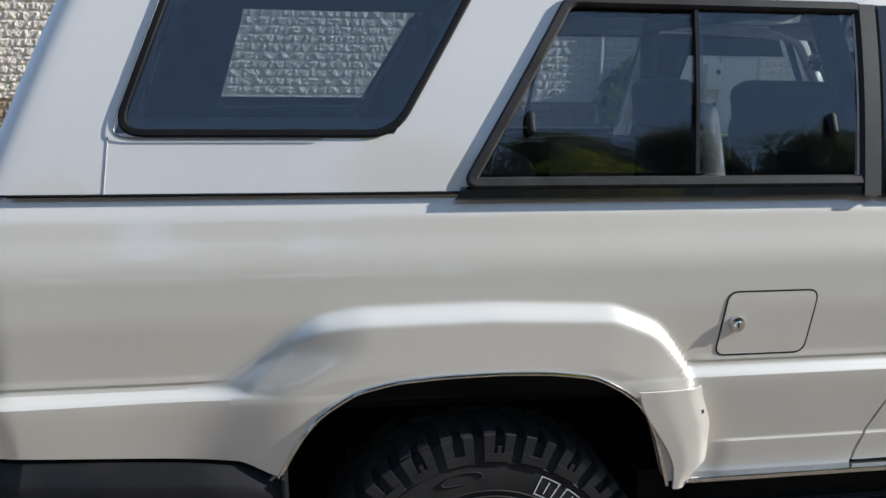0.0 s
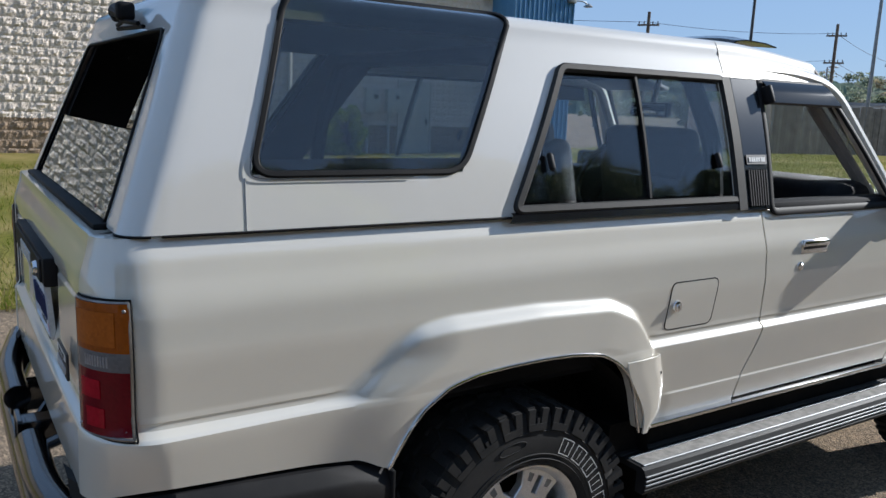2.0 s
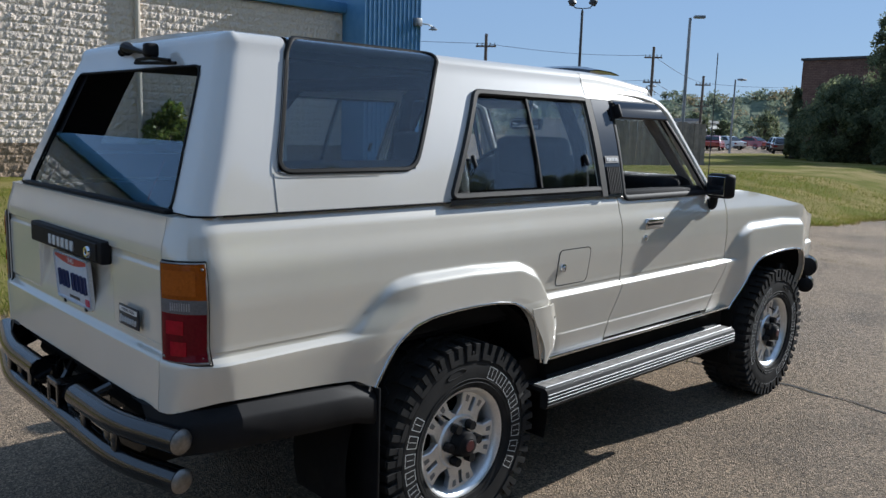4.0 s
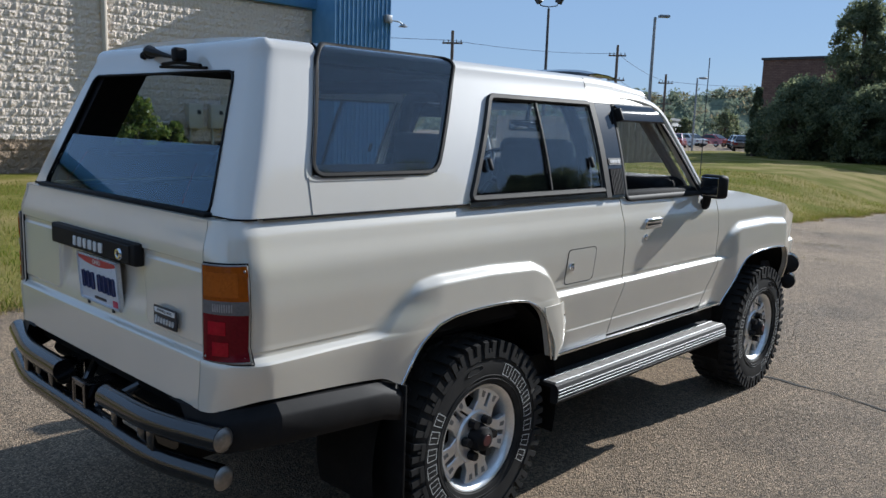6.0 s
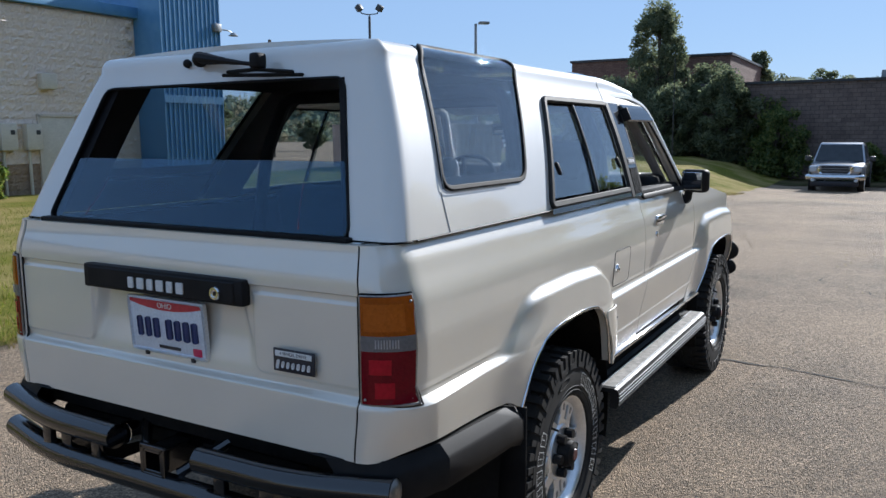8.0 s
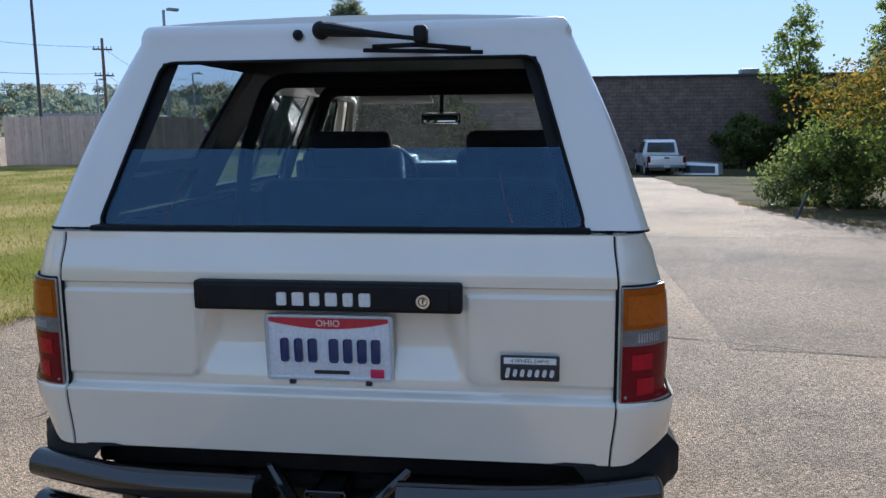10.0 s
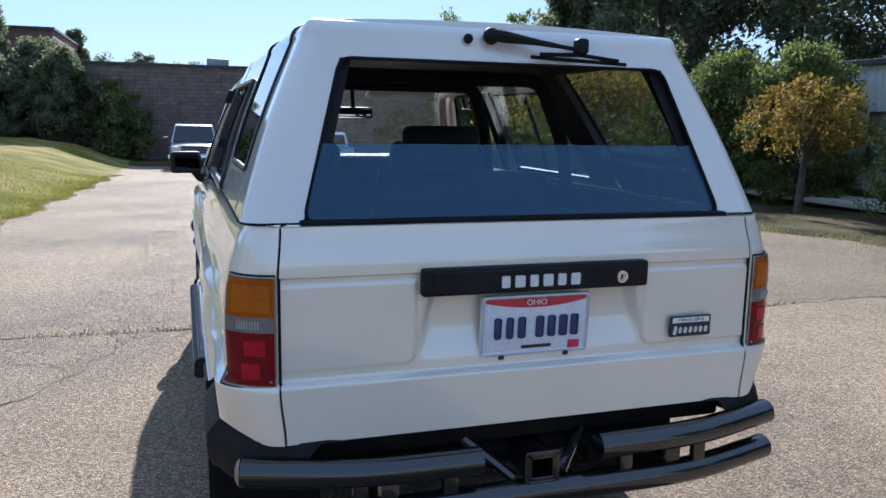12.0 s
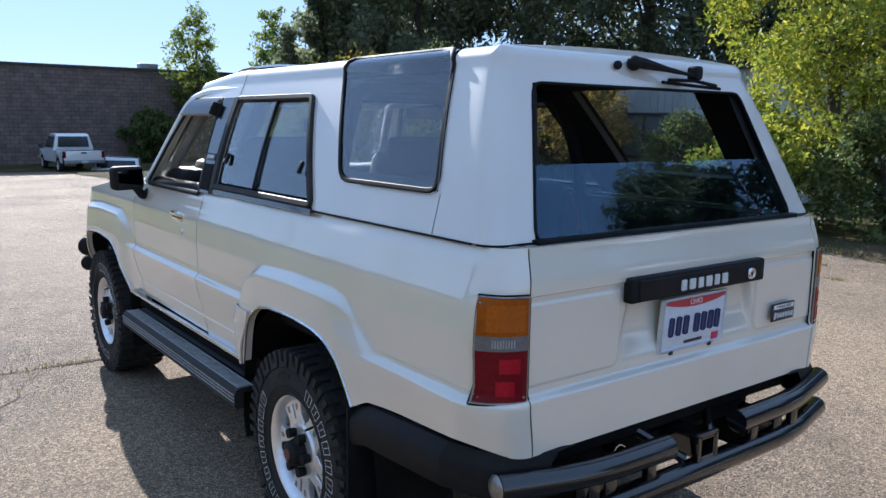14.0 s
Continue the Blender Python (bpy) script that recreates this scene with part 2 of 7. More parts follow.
def asphalt_material(name="worn_asphalt", tone=1.0):
    m, t, b = shader(name)
    big, mid = noise_node(t, 0.35, 6), noise_node(t, 3.0, 5)
    stones = noise_node(t, 130.0, kind="ShaderNodeTexVoronoi")
    fine = noise_node(t, 240.0, 3)
    base = ramp(t, mid.outputs["Fac"], [(0.3, (0.166, 0.132, 0.098)), (0.7, (0.230, 0.184, 0.138))])
    warm = mix(t, ramp(t, big.outputs["Fac"], [(0.38, (0, 0, 0)), (0.62, (1, 1, 1))]).outputs[0], base.outputs[0], (0.300, 0.232, 0.162))
    speck = ramp(t, stones.outputs["Color"], [(0.0, (0.34, 0.34, 0.34)), (0.5, (0.92, 0.90, 0.87)), (1.0, (2.1, 1.98, 1.82))])
    col = mix(t, 0.9, warm, speck.outputs[0], "MULTIPLY")
    chips = noise_node(t, 62.0, kind="ShaderNodeTexVoronoi")
    col = mix(t, 0.6, col, ramp(t, chips.outputs["Color"], [(0.0, (0.55, 0.55, 0.55)), (0.45, (0.95, 0.95, 0.94)), (1.0, (1.55, 1.5, 1.42))]).outputs[0], "MULTIPLY")
    if tone != 1.0:
        col = mix(t, 1.0, col, (tone, tone * 1.02, tone * 1.06), "MULTIPLY")
    t.links.new(col, b.inputs["Base Color"])
    b.inputs["Roughness"].default_value = 0.85
    b.inputs["Specular IOR Level"].default_value = 0.15
    h = mix(t, 0.35, stones.outputs["Distance"], fine.outputs["Fac"])
    bump(t, b, h, 1.0, 0.014)
    return m


def grass_ground_material(name, a, c, dry):
    m, t, b = shader(name)
    big, fine = noise_node(t, 0.5, 6), noise_node(t, 26.0, 5)
    col = mix(t, ramp(t, fine.outputs["Fac"], [(0.35, (0, 0, 0)), (0.7, (1, 1, 1))]).outputs[0], (*a, 1), (*c, 1))
    col = mix(t, ramp(t, big.outputs["Fac"], [(0.42, (0, 0, 0)), (0.62, (0.85, 0.85, 0.85))]).outputs[0], col, (*dry, 1))
    t.links.new(col, b.inputs["Base Color"])
    b.inputs["Roughness"].default_value = 1.0
    b.inputs["Specular IOR Level"].default_value = 0.05
    bump(t, b, fine.outputs["Fac"], 0.9, 0.03)
    return m


ASPHALT = asphalt_material()
LAWN = grass_ground_material("mown_grass", (0.10, 0.105, 0.018), (0.185, 0.175, 0.032), (0.29, 0.225, 0.09))
# the trees' shade on the verge is put into these darkened colours
VERGE = grass_ground_material("shade_toned_verge", (0.035, 0.040, 0.014), (0.065, 0.062, 0.028), (0.105, 0.080, 0.048))


def sheet(bm, xs, ys, f, mat=0):
    grid(bm, [[(x, y, f(x, y)) for y in ys] for x in xs], mat)


def steps(*spans):
    out = []
    for a, b, n in spans:
        out += lin(a, b, n)[:-1]
    return out + [spans[-1][1]]


bm = bmesh.new()
sheet(bm, steps((-600, -40, 8), (-40, 60, 100), (60, 700, 10)), steps((-600, -30, 8), (-30, 35, 65), (35, 900, 10)), lambda x, y: ground_z(x, y) - (0.0 if abs(x) < 60 and -30 < y < 35 else 0.02))
tagged(part("ground", bm, ASPHALT, None, "worn grey-brown asphalt lot with exposed stones and cracks"), category="pavement", kind="structure")

bm = bmesh.new()
grid(bm, [[(x + 0.05 * math.sin(2.3 * y), y, ground_z(x, y) + 0.0025) for y in lin(-14, 0.55, 40)] for x in lin(2.72, 9.2, 20)])
tagged(part("newer_asphalt", bm, asphalt_material("newer_asphalt", 0.74), None, "darker patch of asphalt beside the worn lot"), category="pavement", kind="structure")

bm = bmesh.new()
xs = steps((-60, -10, 40), (-10, 30, 160), (30, 54, 24))
rows = []
for x in xs:
    e = lawn_edge(x)
    far = 19.9 + 5.0 * S((x - 22) / 10)
    row = []
    for k, q in enumerate([0, 0.01, 0.03, 0.08, 0.15, 0.25, 0.4, 0.6, 0.8, 1.0]):
        y = e + (far - e) * q
        z = ground_z(x, y) + (0.004 if k == 0 else 0.03 + 0.05 * S((y - e) / 2.0)) + 0.012 * math.sin(x * 2.1 + y) * (k > 0) + 0.25 * S((x - 8) / 14) * S((y - e) / 4)
        row.append((x, y, z))
    rows.append(row)
grid(bm, rows)
tagged(part("lawn", bm, LAWN, None, "mown green lawn with dry patches beside the asphalt"), category="lawn", kind="structure")

bm = bmesh.new()
rows = []
for x in steps((-20, 40, 150)):
    e = verge_edge(x)
    rows.append([(x, e + (-40 - e) * q, ground_z(x, e + (-40 - e) * q) + (0.004 if k == 0 else 0.05) + 0.01 * math.sin(3 * x + k)) for k, q in enumerate([0, 0.004, 0.015, 0.04, 0.1, 0.25, 0.5, 1.0])])
grid(bm, rows)
tagged(part("planted_verge", bm, VERGE, None, "verge of thin grass and fallen leaves under shrubs, shade in its colour"), category="verge", kind="structure")

# this strip shares the verge colour, with the shade toned in
bm = bmesh.new()
rows = [[(x + 0.5 * math.sin(0.8 * y), y, ground_z(x, y) + 0.03) for y in lin(-16, 10, 30)] for x in lin(35.0, 41.2, 5)]
grid(bm, rows)
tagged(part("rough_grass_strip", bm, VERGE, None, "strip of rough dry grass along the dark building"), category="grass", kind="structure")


# ---- buildings ----
def split_face_material(name, c1, c2, base):
    m, t, b = shader(name)
    g = t.nodes.new("ShaderNodeNewGeometry")
    sep = t.nodes.new("ShaderNodeSeparateXYZ")
    t.links.new(g.outputs["Position"], sep.inputs[0])
    n = noise_node(t, 14.0, 6)
    big = noise_node(t, 0.8, 5)
    col = mix(t, ramp(t, n.outputs["Fac"], [(0.3, (0, 0, 0)), (0.7, (1, 1, 1))]).outputs[0], (*c1, 1), (*c2, 1))
    low = t.nodes.new("ShaderNodeMath")
    low.operation = "LESS_THAN"
    t.links.new(sep.outputs["Z"], low.inputs[0])
    low.inputs[1].default_value = 0.87
    lowc = mix(t, ramp(t, n.outputs["Fac"], [(0.3, (0, 0, 0)), (0.7, (1, 1, 1))]).outputs[0], (*base, 1), tuple(v * 0.75 for v in base) + (1,))
    col = mix(t, low.outputs[0], col, lowc)
    t.links.new(col, b.inputs["Base Color"])
    b.inputs["Roughness"].default_value = 0.9
    bump(t, b, n.outputs["Fac"], 1.0, 0.05)
    return m


BLOCK = split_face_material("painted_split_face_block", (0.68, 0.57, 0.475), (0.80, 0.69, 0.585), (0.36, 0.26, 0.175))
BLUE = surf("blue_painted_metal", (0.09, 0.23, 0.42), (0.12, 0.27, 0.46), 3, 60, 0.45, bumps=0.05)
DARK_BRICK = surf("dark_brown_brick", (0.15, 0.115, 0.10), (0.22, 0.165, 0.14), 2, 9, 0.9, bumps=0.4, dist=0.02)


def coursed(m, width, height, depth=0.35):
    """Adds the courses and joints of a wall that faces along x: paler joints and a relief."""
    t = m.node_tree
    b = t.nodes["Principled BSDF"]
    sep, com, br = (t.nodes.new(k) for k in ("ShaderNodeSeparateXYZ", "ShaderNodeCombineXYZ", "ShaderNodeTexBrick"))
    t.links.new(coords(t), sep.inputs[0])
    t.links.new(sep.outputs["Y"], com.inputs["X"])
    t.links.new(sep.outputs["Z"], com.inputs["Y"])
    t.links.new(com.outputs[0], br.inputs["Vector"])
    br.inputs["Scale"].default_value = 1.0
    br.inputs["Brick Width"].default_value, br.inputs["Row Height"].default_value = width, height
    br.inputs["Mortar Size"].default_value = 0.016
    br.inputs["Color1"].default_value, br.inputs["Color2"].default_value, br.inputs["Mortar"].default_value = (1.1, 1.08, 1.06, 1), (0.78, 0.76, 0.75, 1), (0.52, 0.50, 0.48, 1)
    old = b.inputs["Base Color"].links[0].from_socket
    t.links.new(mix(t, 0.85, old, br.outputs["Color"], "MULTIPLY"), b.inputs["Base Color"])
    bump(t, b, br.outputs["Color"], depth, 0.02)
    return m


DARK_BRICK = coursed(DARK_BRICK, 0.40, 0.20)
RED_BRICK = surf("red_brown_brick", (0.19, 0.11, 0.085), (0.24, 0.145, 0.11), 2, 9, 0.9, bumps=0.4, dist=0.02)
RED_BRICK = coursed(RED_BRICK, 0.30, 0.10)
SIDING = surf("white_metal_siding", (0.62, 0.63, 0.62), (0.52, 0.53, 0.53), 1.2, 40, 0.5, bumps=0.08)
DARK_METAL = surf("dark_metal", (0.03, 0.03, 0.032), (0.05, 0.05, 0.05), 6, 80, 0.5, bumps=0.05)
GREY_METAL = surf("galvanised_metal", (0.30, 0.31, 0.32), (0.22, 0.23, 0.24), 8, 80, 0.5, metal=0.5, bumps=0.05)
FENCE_WOOD = surf("weathered_fence_wood", (0.34, 0.29, 0.25), (0.24, 0.205, 0.175), 5, 70, 0.85, bumps=0.3, dist=0.004, random_tint=0.25)
FENCE_NEW = surf("pale_fence_wood", (0.55, 0.41, 0.33), (0.48, 0.35, 0.28), 5, 70, 0.85, bumps=0.3, dist=0.004, random_tint=0.15)
CONCRETE = surf("pale_concrete", (0.45, 0.42, 0.38), (0.36, 0.34, 0.31), 3, 60, 0.9, bumps=0.3, dist=0.004)
POLE_WOOD = surf("tarred_pole_wood", (0.10, 0.075, 0.055), (0.15, 0.12, 0.09), 3, 40, 0.9, bumps=0.3)

WALL_Y, WALL_TOP = 19.8, 5.0
store = thing("store_building", 0, WALL_Y, 0, label="pale painted split-face block store with a blue metal corner", category="building")
bm = bmesh.new()
box(bm, (-8.4, 4.0, WALL_TOP / 2 - 0.1), (43.4, 7.9, WALL_TOP - 0.1))
wall = part("wall", bm, BLOCK, store, "pale split-face block wall with a brown painted base", smooth=False)


def block_mesh(seed):
    """One split-face block: a rough broken face with a recessed joint round it."""
    nx, nz = 7, 4
    vs, fs = [], []
    for j in range(nz + 1):
        for i in range(nx + 1):
            u, v = i / nx, j / nz
            edge = min(u, 1 - u, v * 1.6, (1 - v) * 1.6)
            n3 = noise.noise((u * 3.1 + seed * 7.3, v * 1.9, seed)) + 0.7 * noise.noise((u * 8 + seed * 3.1, v * 5, seed + 9))
            y = -0.004 - 0.006 * abs(n3) if edge < 1e-6 else -(0.018 + 0.030 * n3)
            vs.append((u * 0.396 - 0.198, y, v * 0.196 - 0.098))
    for j in range(nz):
        for i in range(nx):
            a = j * (nx + 1) + i
            fs.append((a, a + 1, a + nx + 2, a + nx + 1))
    me = bpy.data.meshes.new("block")
    me.from_pydata(vs, [], fs)
    me.materials.append(BLOCK)
    return me, vs, fs


blocks = [block_mesh(k) for k in range(8)]
brng = random.Random(2)
rest_v, rest_f, count = [], [], 0
for j in range(24):
    for i in range(-34, 34):
        bx, bz = i * 0.4 + (0.2 if j % 2 else 0.0), 0.1 + j * 0.2
        if bx > 13.1 or bz > WALL_TOP - 0.2:
            continue
        me, vs, fs = blocks[brng.randrange(8)]
        if count < 300 and -1.6 < bx < 7.6 and bz < 2.7:
            ob = new("block", me)
            ob.parent = wall
            ob.location = (bx, -0.012, bz)
            count += 1
        else:
            o = len(rest_v)
            rest_v += [(x + bx, y - 0.012, z + bz) for x, y, z in vs]
            rest_f += [tuple(q + o for q in f) for f in fs]
me = bpy.data.meshes.new("blockwork")
me.from_pydata(rest_v, [], rest_f)
me.materials.append(BLOCK)
ob = new("blockwork", me)
ob.parent = wall
tagged(ob, "remaining split-face blocks", kind="stuff")
bm = bmesh.new()
box(bm, (-8.4, -0.06, WALL_TOP + 0.0), (43.4, 0.22, 0.3), bev=0.02)
box(bm, (-8.4, 4.0, WALL_TOP + 0.10), (43.2, 7.6, 0.1))
part("fascia", bm, BLUE, store, "blue metal roof edge")
bm = bmesh.new()
tx0, tx1, ty0, th = 13.3, 15.5, -1.05, 6.3
box(bm, ((tx0 + tx1) / 2, (ty0 + 3) / 2, th / 2), (tx1 - tx0, 3 - ty0, th))
tower = part("corner_tower", bm, BLUE, store, "ribbed blue metal corner tower", smooth=False)
n = 13
for k in range(n + 1):
    bm = bmesh.new()
    box(bm, (tx0 + (tx1 - tx0) * k / n, ty0 - 0.02, th / 2), (0.045, 0.05, th), bev=0.008, seg=1)
    part("rib", bm, BLUE, tower, smooth=False)
bm = bmesh.new()
box(bm, ((tx0 + tx1) / 2, ty0 - 0.01, 2.6), (tx1 - tx0 + 0.04, 0.09, 0.22))
part("band", bm, BLUE, tower, smooth=False)
bm = bmesh.new()
box(bm, (tx1 - 0.15, ty0 - 0.09, 4.75), (0.26, 0.14, 0.24), bev=0.02)
tube(bm, bent([(tx1, ty0 - 0.05, 4.72), (tx1 + 0.3, ty0 - 0.1, 4.72), (tx1 + 0.45, ty0 - 0.1, 4.66)], 0.08), 0.02, 8)
lathe(bm, [(0.02, 0.1), (0.06, 0.08), (0.15, 0.0), (0.13, -0.01), (0.0, -0.01)], 16, "Z", (tx1 + 0.5, ty0 - 0.1, 4.58))
part("wall_lamp", bm, GREY_METAL, store, "grey wall lamp on a bracket")
bm = bmesh.new()
tube(bm, [(6.86, -0.08, 0.1), (6.86, -0.08, WALL_TOP - 0.1)], 0.07, 10)
for z in (0.8, 2.4, 4.0):
    box(bm, (6.86, -0.06, z), (0.22, 0.06, 0.05))
part("downpipe", bm, surf("cream_paint", (0.62, 0.55, 0.46), (0.56, 0.49, 0.4), 4, 60, 0.6), store)
bm = bmesh.new()
box(bm, (10.4, -0.12, 2.95), (0.42, 0.24, 0.4), bev=0.03)
part("vent_hood", bm, surf("cream_metal", (0.62, 0.57, 0.47), (0.57, 0.52, 0.43), 4, 60, 0.6), store)
for x in (9.22, 9.89):
    bm = bmesh.new()
    box(bm, (x, -0.13, 1.55), (0.42, 0.22, 0.66), bev=0.02)
    tube(bm, [(x - 0.1, -0.1, 1.2), (x - 0.1, -0.1, 0.0)], 0.04, 8)
    mb = part("meter_box", bm, bpy.data.materials["cream_metal"], store, "cream-painted electric meter box on the wall")
    bm = bmesh.new()
    box(bm, (x + 0.09, -0.245, 1.66), (0.11, 0.014, 0.11), bev=0.004, seg=1)
    part("meter_window", bm, DARK_METAL, mb)
bm = bmesh.new()
box(bm, (10.65, -0.03, 1.03), (1.0, 0.06, 2.06), bev=0.01)
sd = part("service_door", bm, bpy.data.materials["cream_metal"], store, "cream-painted flush steel service door")
bm = bmesh.new()
for c, z in (((10.12, -0.045, 1.04), (0.06, 0.09, 2.1)), ((11.18, -0.045, 1.04), (0.06, 0.09, 2.1)), ((10.65, -0.045, 2.09), (1.1, 0.09, 0.06))):
    box(bm, c, z)
part("door_frame", bm, bpy.data.materials["cream_paint"], sd, smooth=False)
bm = bmesh.new()
box(bm, (11.04, -0.085, 1.0), (0.06, 0.05, 0.16), bev=0.01)
part("door_handle", bm, DARK_METAL, sd)

dark = thing("brick_warehouse", 41.0, 0, -0.8, label="long dark brown brick warehouse with a flat roof", category="building")
bm = bmesh.new()
box(bm, (6, -6.0, 2.3), (12, 32, 4.95))
part("wall", bm, DARK_BRICK, dark, smooth=False)
bm = bmesh.new()
box(bm, (6, -6.0, 4.82), (12.2, 32.2, 0.12))
part("coping", bm, DARK_METAL, dark, smooth=False)
for y, z, s in ((1.3, 5.05, (0.9, 1.1, 0.45)), (-9.0, 5.0, (0.8, 0.9, 0.4)), (4.6, 4.95, (0.3, 0.3, 0.2))):
    bm = bmesh.new()
    box(bm, (1.2, y, z), s, bev=0.03)
    part("roof_vent", bm, GREY_METAL, dark)
brick = thing("brick_hall", 48.0, 15.0, -0.3, label="tall red-brown brick hall behind trees", category="building")
bm = bmesh.new()
box(bm, (6, 0, 3.2), (12, 10, 6.5))
part("wall", bm, RED_BRICK, brick, smooth=False)
bm = bmesh.new()
box(bm, (6, 0, 6.5), (12.2, 10.2, 0.14))
part("coping", bm, DARK_METAL, brick, smooth=False)

shed = thing("metal_shed", 7.9, -10.4, 0, label="low white metal-sided office with a framed window", category="building")
bm = bmesh.new()
box(bm, (7.0, -3.0, 1.42), (14.0, 6.0, 2.75))
shed_wall = part("wall", bm, SIDING, shed, smooth=False)
for k in range(70):
    x = 0.1 + k * 0.2
    bm = bmesh.new()
    if not (1.12 < x < 2.42):
        box(bm, (x, 0.012, 1.42), (0.035, 0.03, 2.7), bev=0.006, seg=1)
    else:
        box(bm, (x, 0.012, 2.33), (0.035, 0.03, 0.87), bev=0.006, seg=1)
    part("rib", bm, SIDING, shed_wall, smooth=False)
bm = bmesh.new()
box(bm, (7.0, -3.0, 2.84), (14.2, 6.3, 0.12), bev=0.01)
part("roof", bm, DARK_METAL, shed, smooth=False)
bm = bmesh.new()
box(bm, (0.02, 0.03, 1.4), (0.16, 0.12, 2.76))
part("corner_trim", bm, DARK_METAL, shed, smooth=False)
bm = bmesh.new()
box(bm, (7.0, 0.02, 0.1), (14.0, 0.05, 0.22))
part("plinth", bm, DARK_METAL, shed, smooth=False)
win = part("window", (lambda b: (box(b, (1.77, 0.05, 1.31), (1.17, 0.06, 0.92)), b)[1])(bmesh.new()), surf("dim_window_glass", (0.16, 0.19, 0.2), (0.22, 0.25, 0.26), 2, 30, 0.08, bumps=0.0), shed, smooth=False)
bm = bmesh.new()
for c, s in (((1.77, 0.07, 1.80), (1.30, 0.09, 0.07)), ((1.77, 0.07, 0.82), (1.30, 0.09, 0.07)), ((1.16, 0.07, 1.31), (0.07, 0.09, 0.98)), ((2.38, 0.07, 1.31), (0.07, 0.09, 0.98)), ((1.77, 0.08, 1.31), (1.1, 0.07, 0.05)), ((1.77, 0.082, 1.31), (0.05, 0.07, 0.92))):
    box(bm, c, s, bev=0.008, seg=1)
part("window_frame", bm, DARK_METAL, win, smooth=False)
annex = thing("shed_annex", 3.85, -10.9, 0, label="white metal-sided annex set back from the office", category="building")
bm = bmesh.new()
box(bm, (2.0, -2.0, 1.4), (4.0, 4.0, 2.7))
annex_wall = part("wall", bm, SIDING, annex, smooth=False)
for k in range(20):
    bm = bmesh.new()
    box(bm, (0.1 + k * 0.2, 0.012, 1.4), (0.035, 0.03, 2.6), bev=0.006, seg=1)
    part("rib", bm, SIDING, annex_wall, smooth=False)
bm = bmesh.new()
box(bm, (2.0, -2.0, 2.8), (4.1, 4.2, 0.12))
part("roof", bm, DARK_METAL, annex, smooth=False)
bm = bmesh.new()
box(bm, (10.5, -9.2, 0.07), (9.0, 1.3, 0.1), bev=0.02)
tagged(part("shed_walkway", bm, CONCRETE, None, "pale concrete walkway along the metal office"), category="walkway", kind="structure")


def fence_run(name, a, b, h, material, label):
    a, b = Vector(a), Vector(b)
    run = thing(name, a.x, a.y, 0.0, math.degrees(math.atan2(b.y - a.y, b.x - a.x)), label=label, category="fence")
    L = (b - a).length
    n = int(L / 0.145)
    bm = bmesh.new()
    box(bm, (0, 0, h / 2), (0.138, 0.022, h), bev=0.004, seg=1)
    first = part("board", bm, material, run)
    first.location = (0.07, 0, 0)
    rng = random.Random(4)
    for k in range(1, n):
        ob = new("board", first.data)
        ob.parent = run
        ob.location = (0.07 + k * 0.145, rng.uniform(-0.006, 0.006), rng.uniform(-0.03, 0.03))
        ob.rotation_euler = (0, rng.uniform(-0.012, 0.012), 0)
    for z in (0.35, h - 0.4):
        bm = bmesh.new()
        box(bm, (L / 2, 0.05, z), (L, 0.06, 0.09))
        part("rail", bm, material, run)
    for k in range(int(L / 2.4) + 1):
        bm = bmesh.new()
        box(bm, (min(k * 2.4, L), 0.09, h / 2), (0.1, 0.1, h))
        part("post", bm, material, run)
    return run


fence_run("pale_fence", (23.0, 20.4, 0), (22.3, 16.2, 0), 1.98, FENCE_NEW, "pale pinkish wooden board fence panel, sunlit")
fence_run("grey_fence", (22.3, 16.2, 0), (27.8, 15.2, 0), 1.96, FENCE_WOOD, "weathered grey wooden board fence on the lawn")


# ---- the parked off-road vehicle: x forward from the rear axle, y to its left ----
suv = thing("off_road_vehicle", 0.25, 2.34, 0, label="pearl white two-door off-road vehicle with a canopy, parked on asphalt", category="car")
BELT = 1.262
REAR_ARCH = [(-0.50, 0.60), (-0.440, 0.688), (-0.412, 0.752), (-0.36, 0.824), (-0.285, 0.873), (-0.20, 0.893), (-0.10, 0.900), (0.02, 0.902), (0.12, 0.898), (0.22, 0.884), (0.285, 0.850), (0.334, 0.808), (0.365, 0.75), (0.402, 0.612), (0.42, 0.55)]
FRONT_ARCH = [(2.02, 0.55), (2.04, 0.605), (2.12, 0.70), (2.20, 0.79), (2.27, 0.842), (2.35, 0.866), (2.48, 0.876), (2.62, 0.880), (2.76, 0.876), (2.86, 0.862), (2.92, 0.83), (2.96, 0.76), (3.0, 0.66), (3.02, 0.55)]


def arch(pts, x):
    """Smoothed height of a wheel opening over x."""
    w = 0.022
    return (smooth_path(pts, x - w) + 2 * smooth_path(pts, x) + smooth_path(pts, x + w)) / 4


def soft_path(pts, x, w=0.03):
    return sum(smooth_path(pts, x + w * k) * c for k, c in ((-1, 0.15), (-0.5, 0.22), (0, 0.26), (0.5, 0.22), (1, 0.15)))


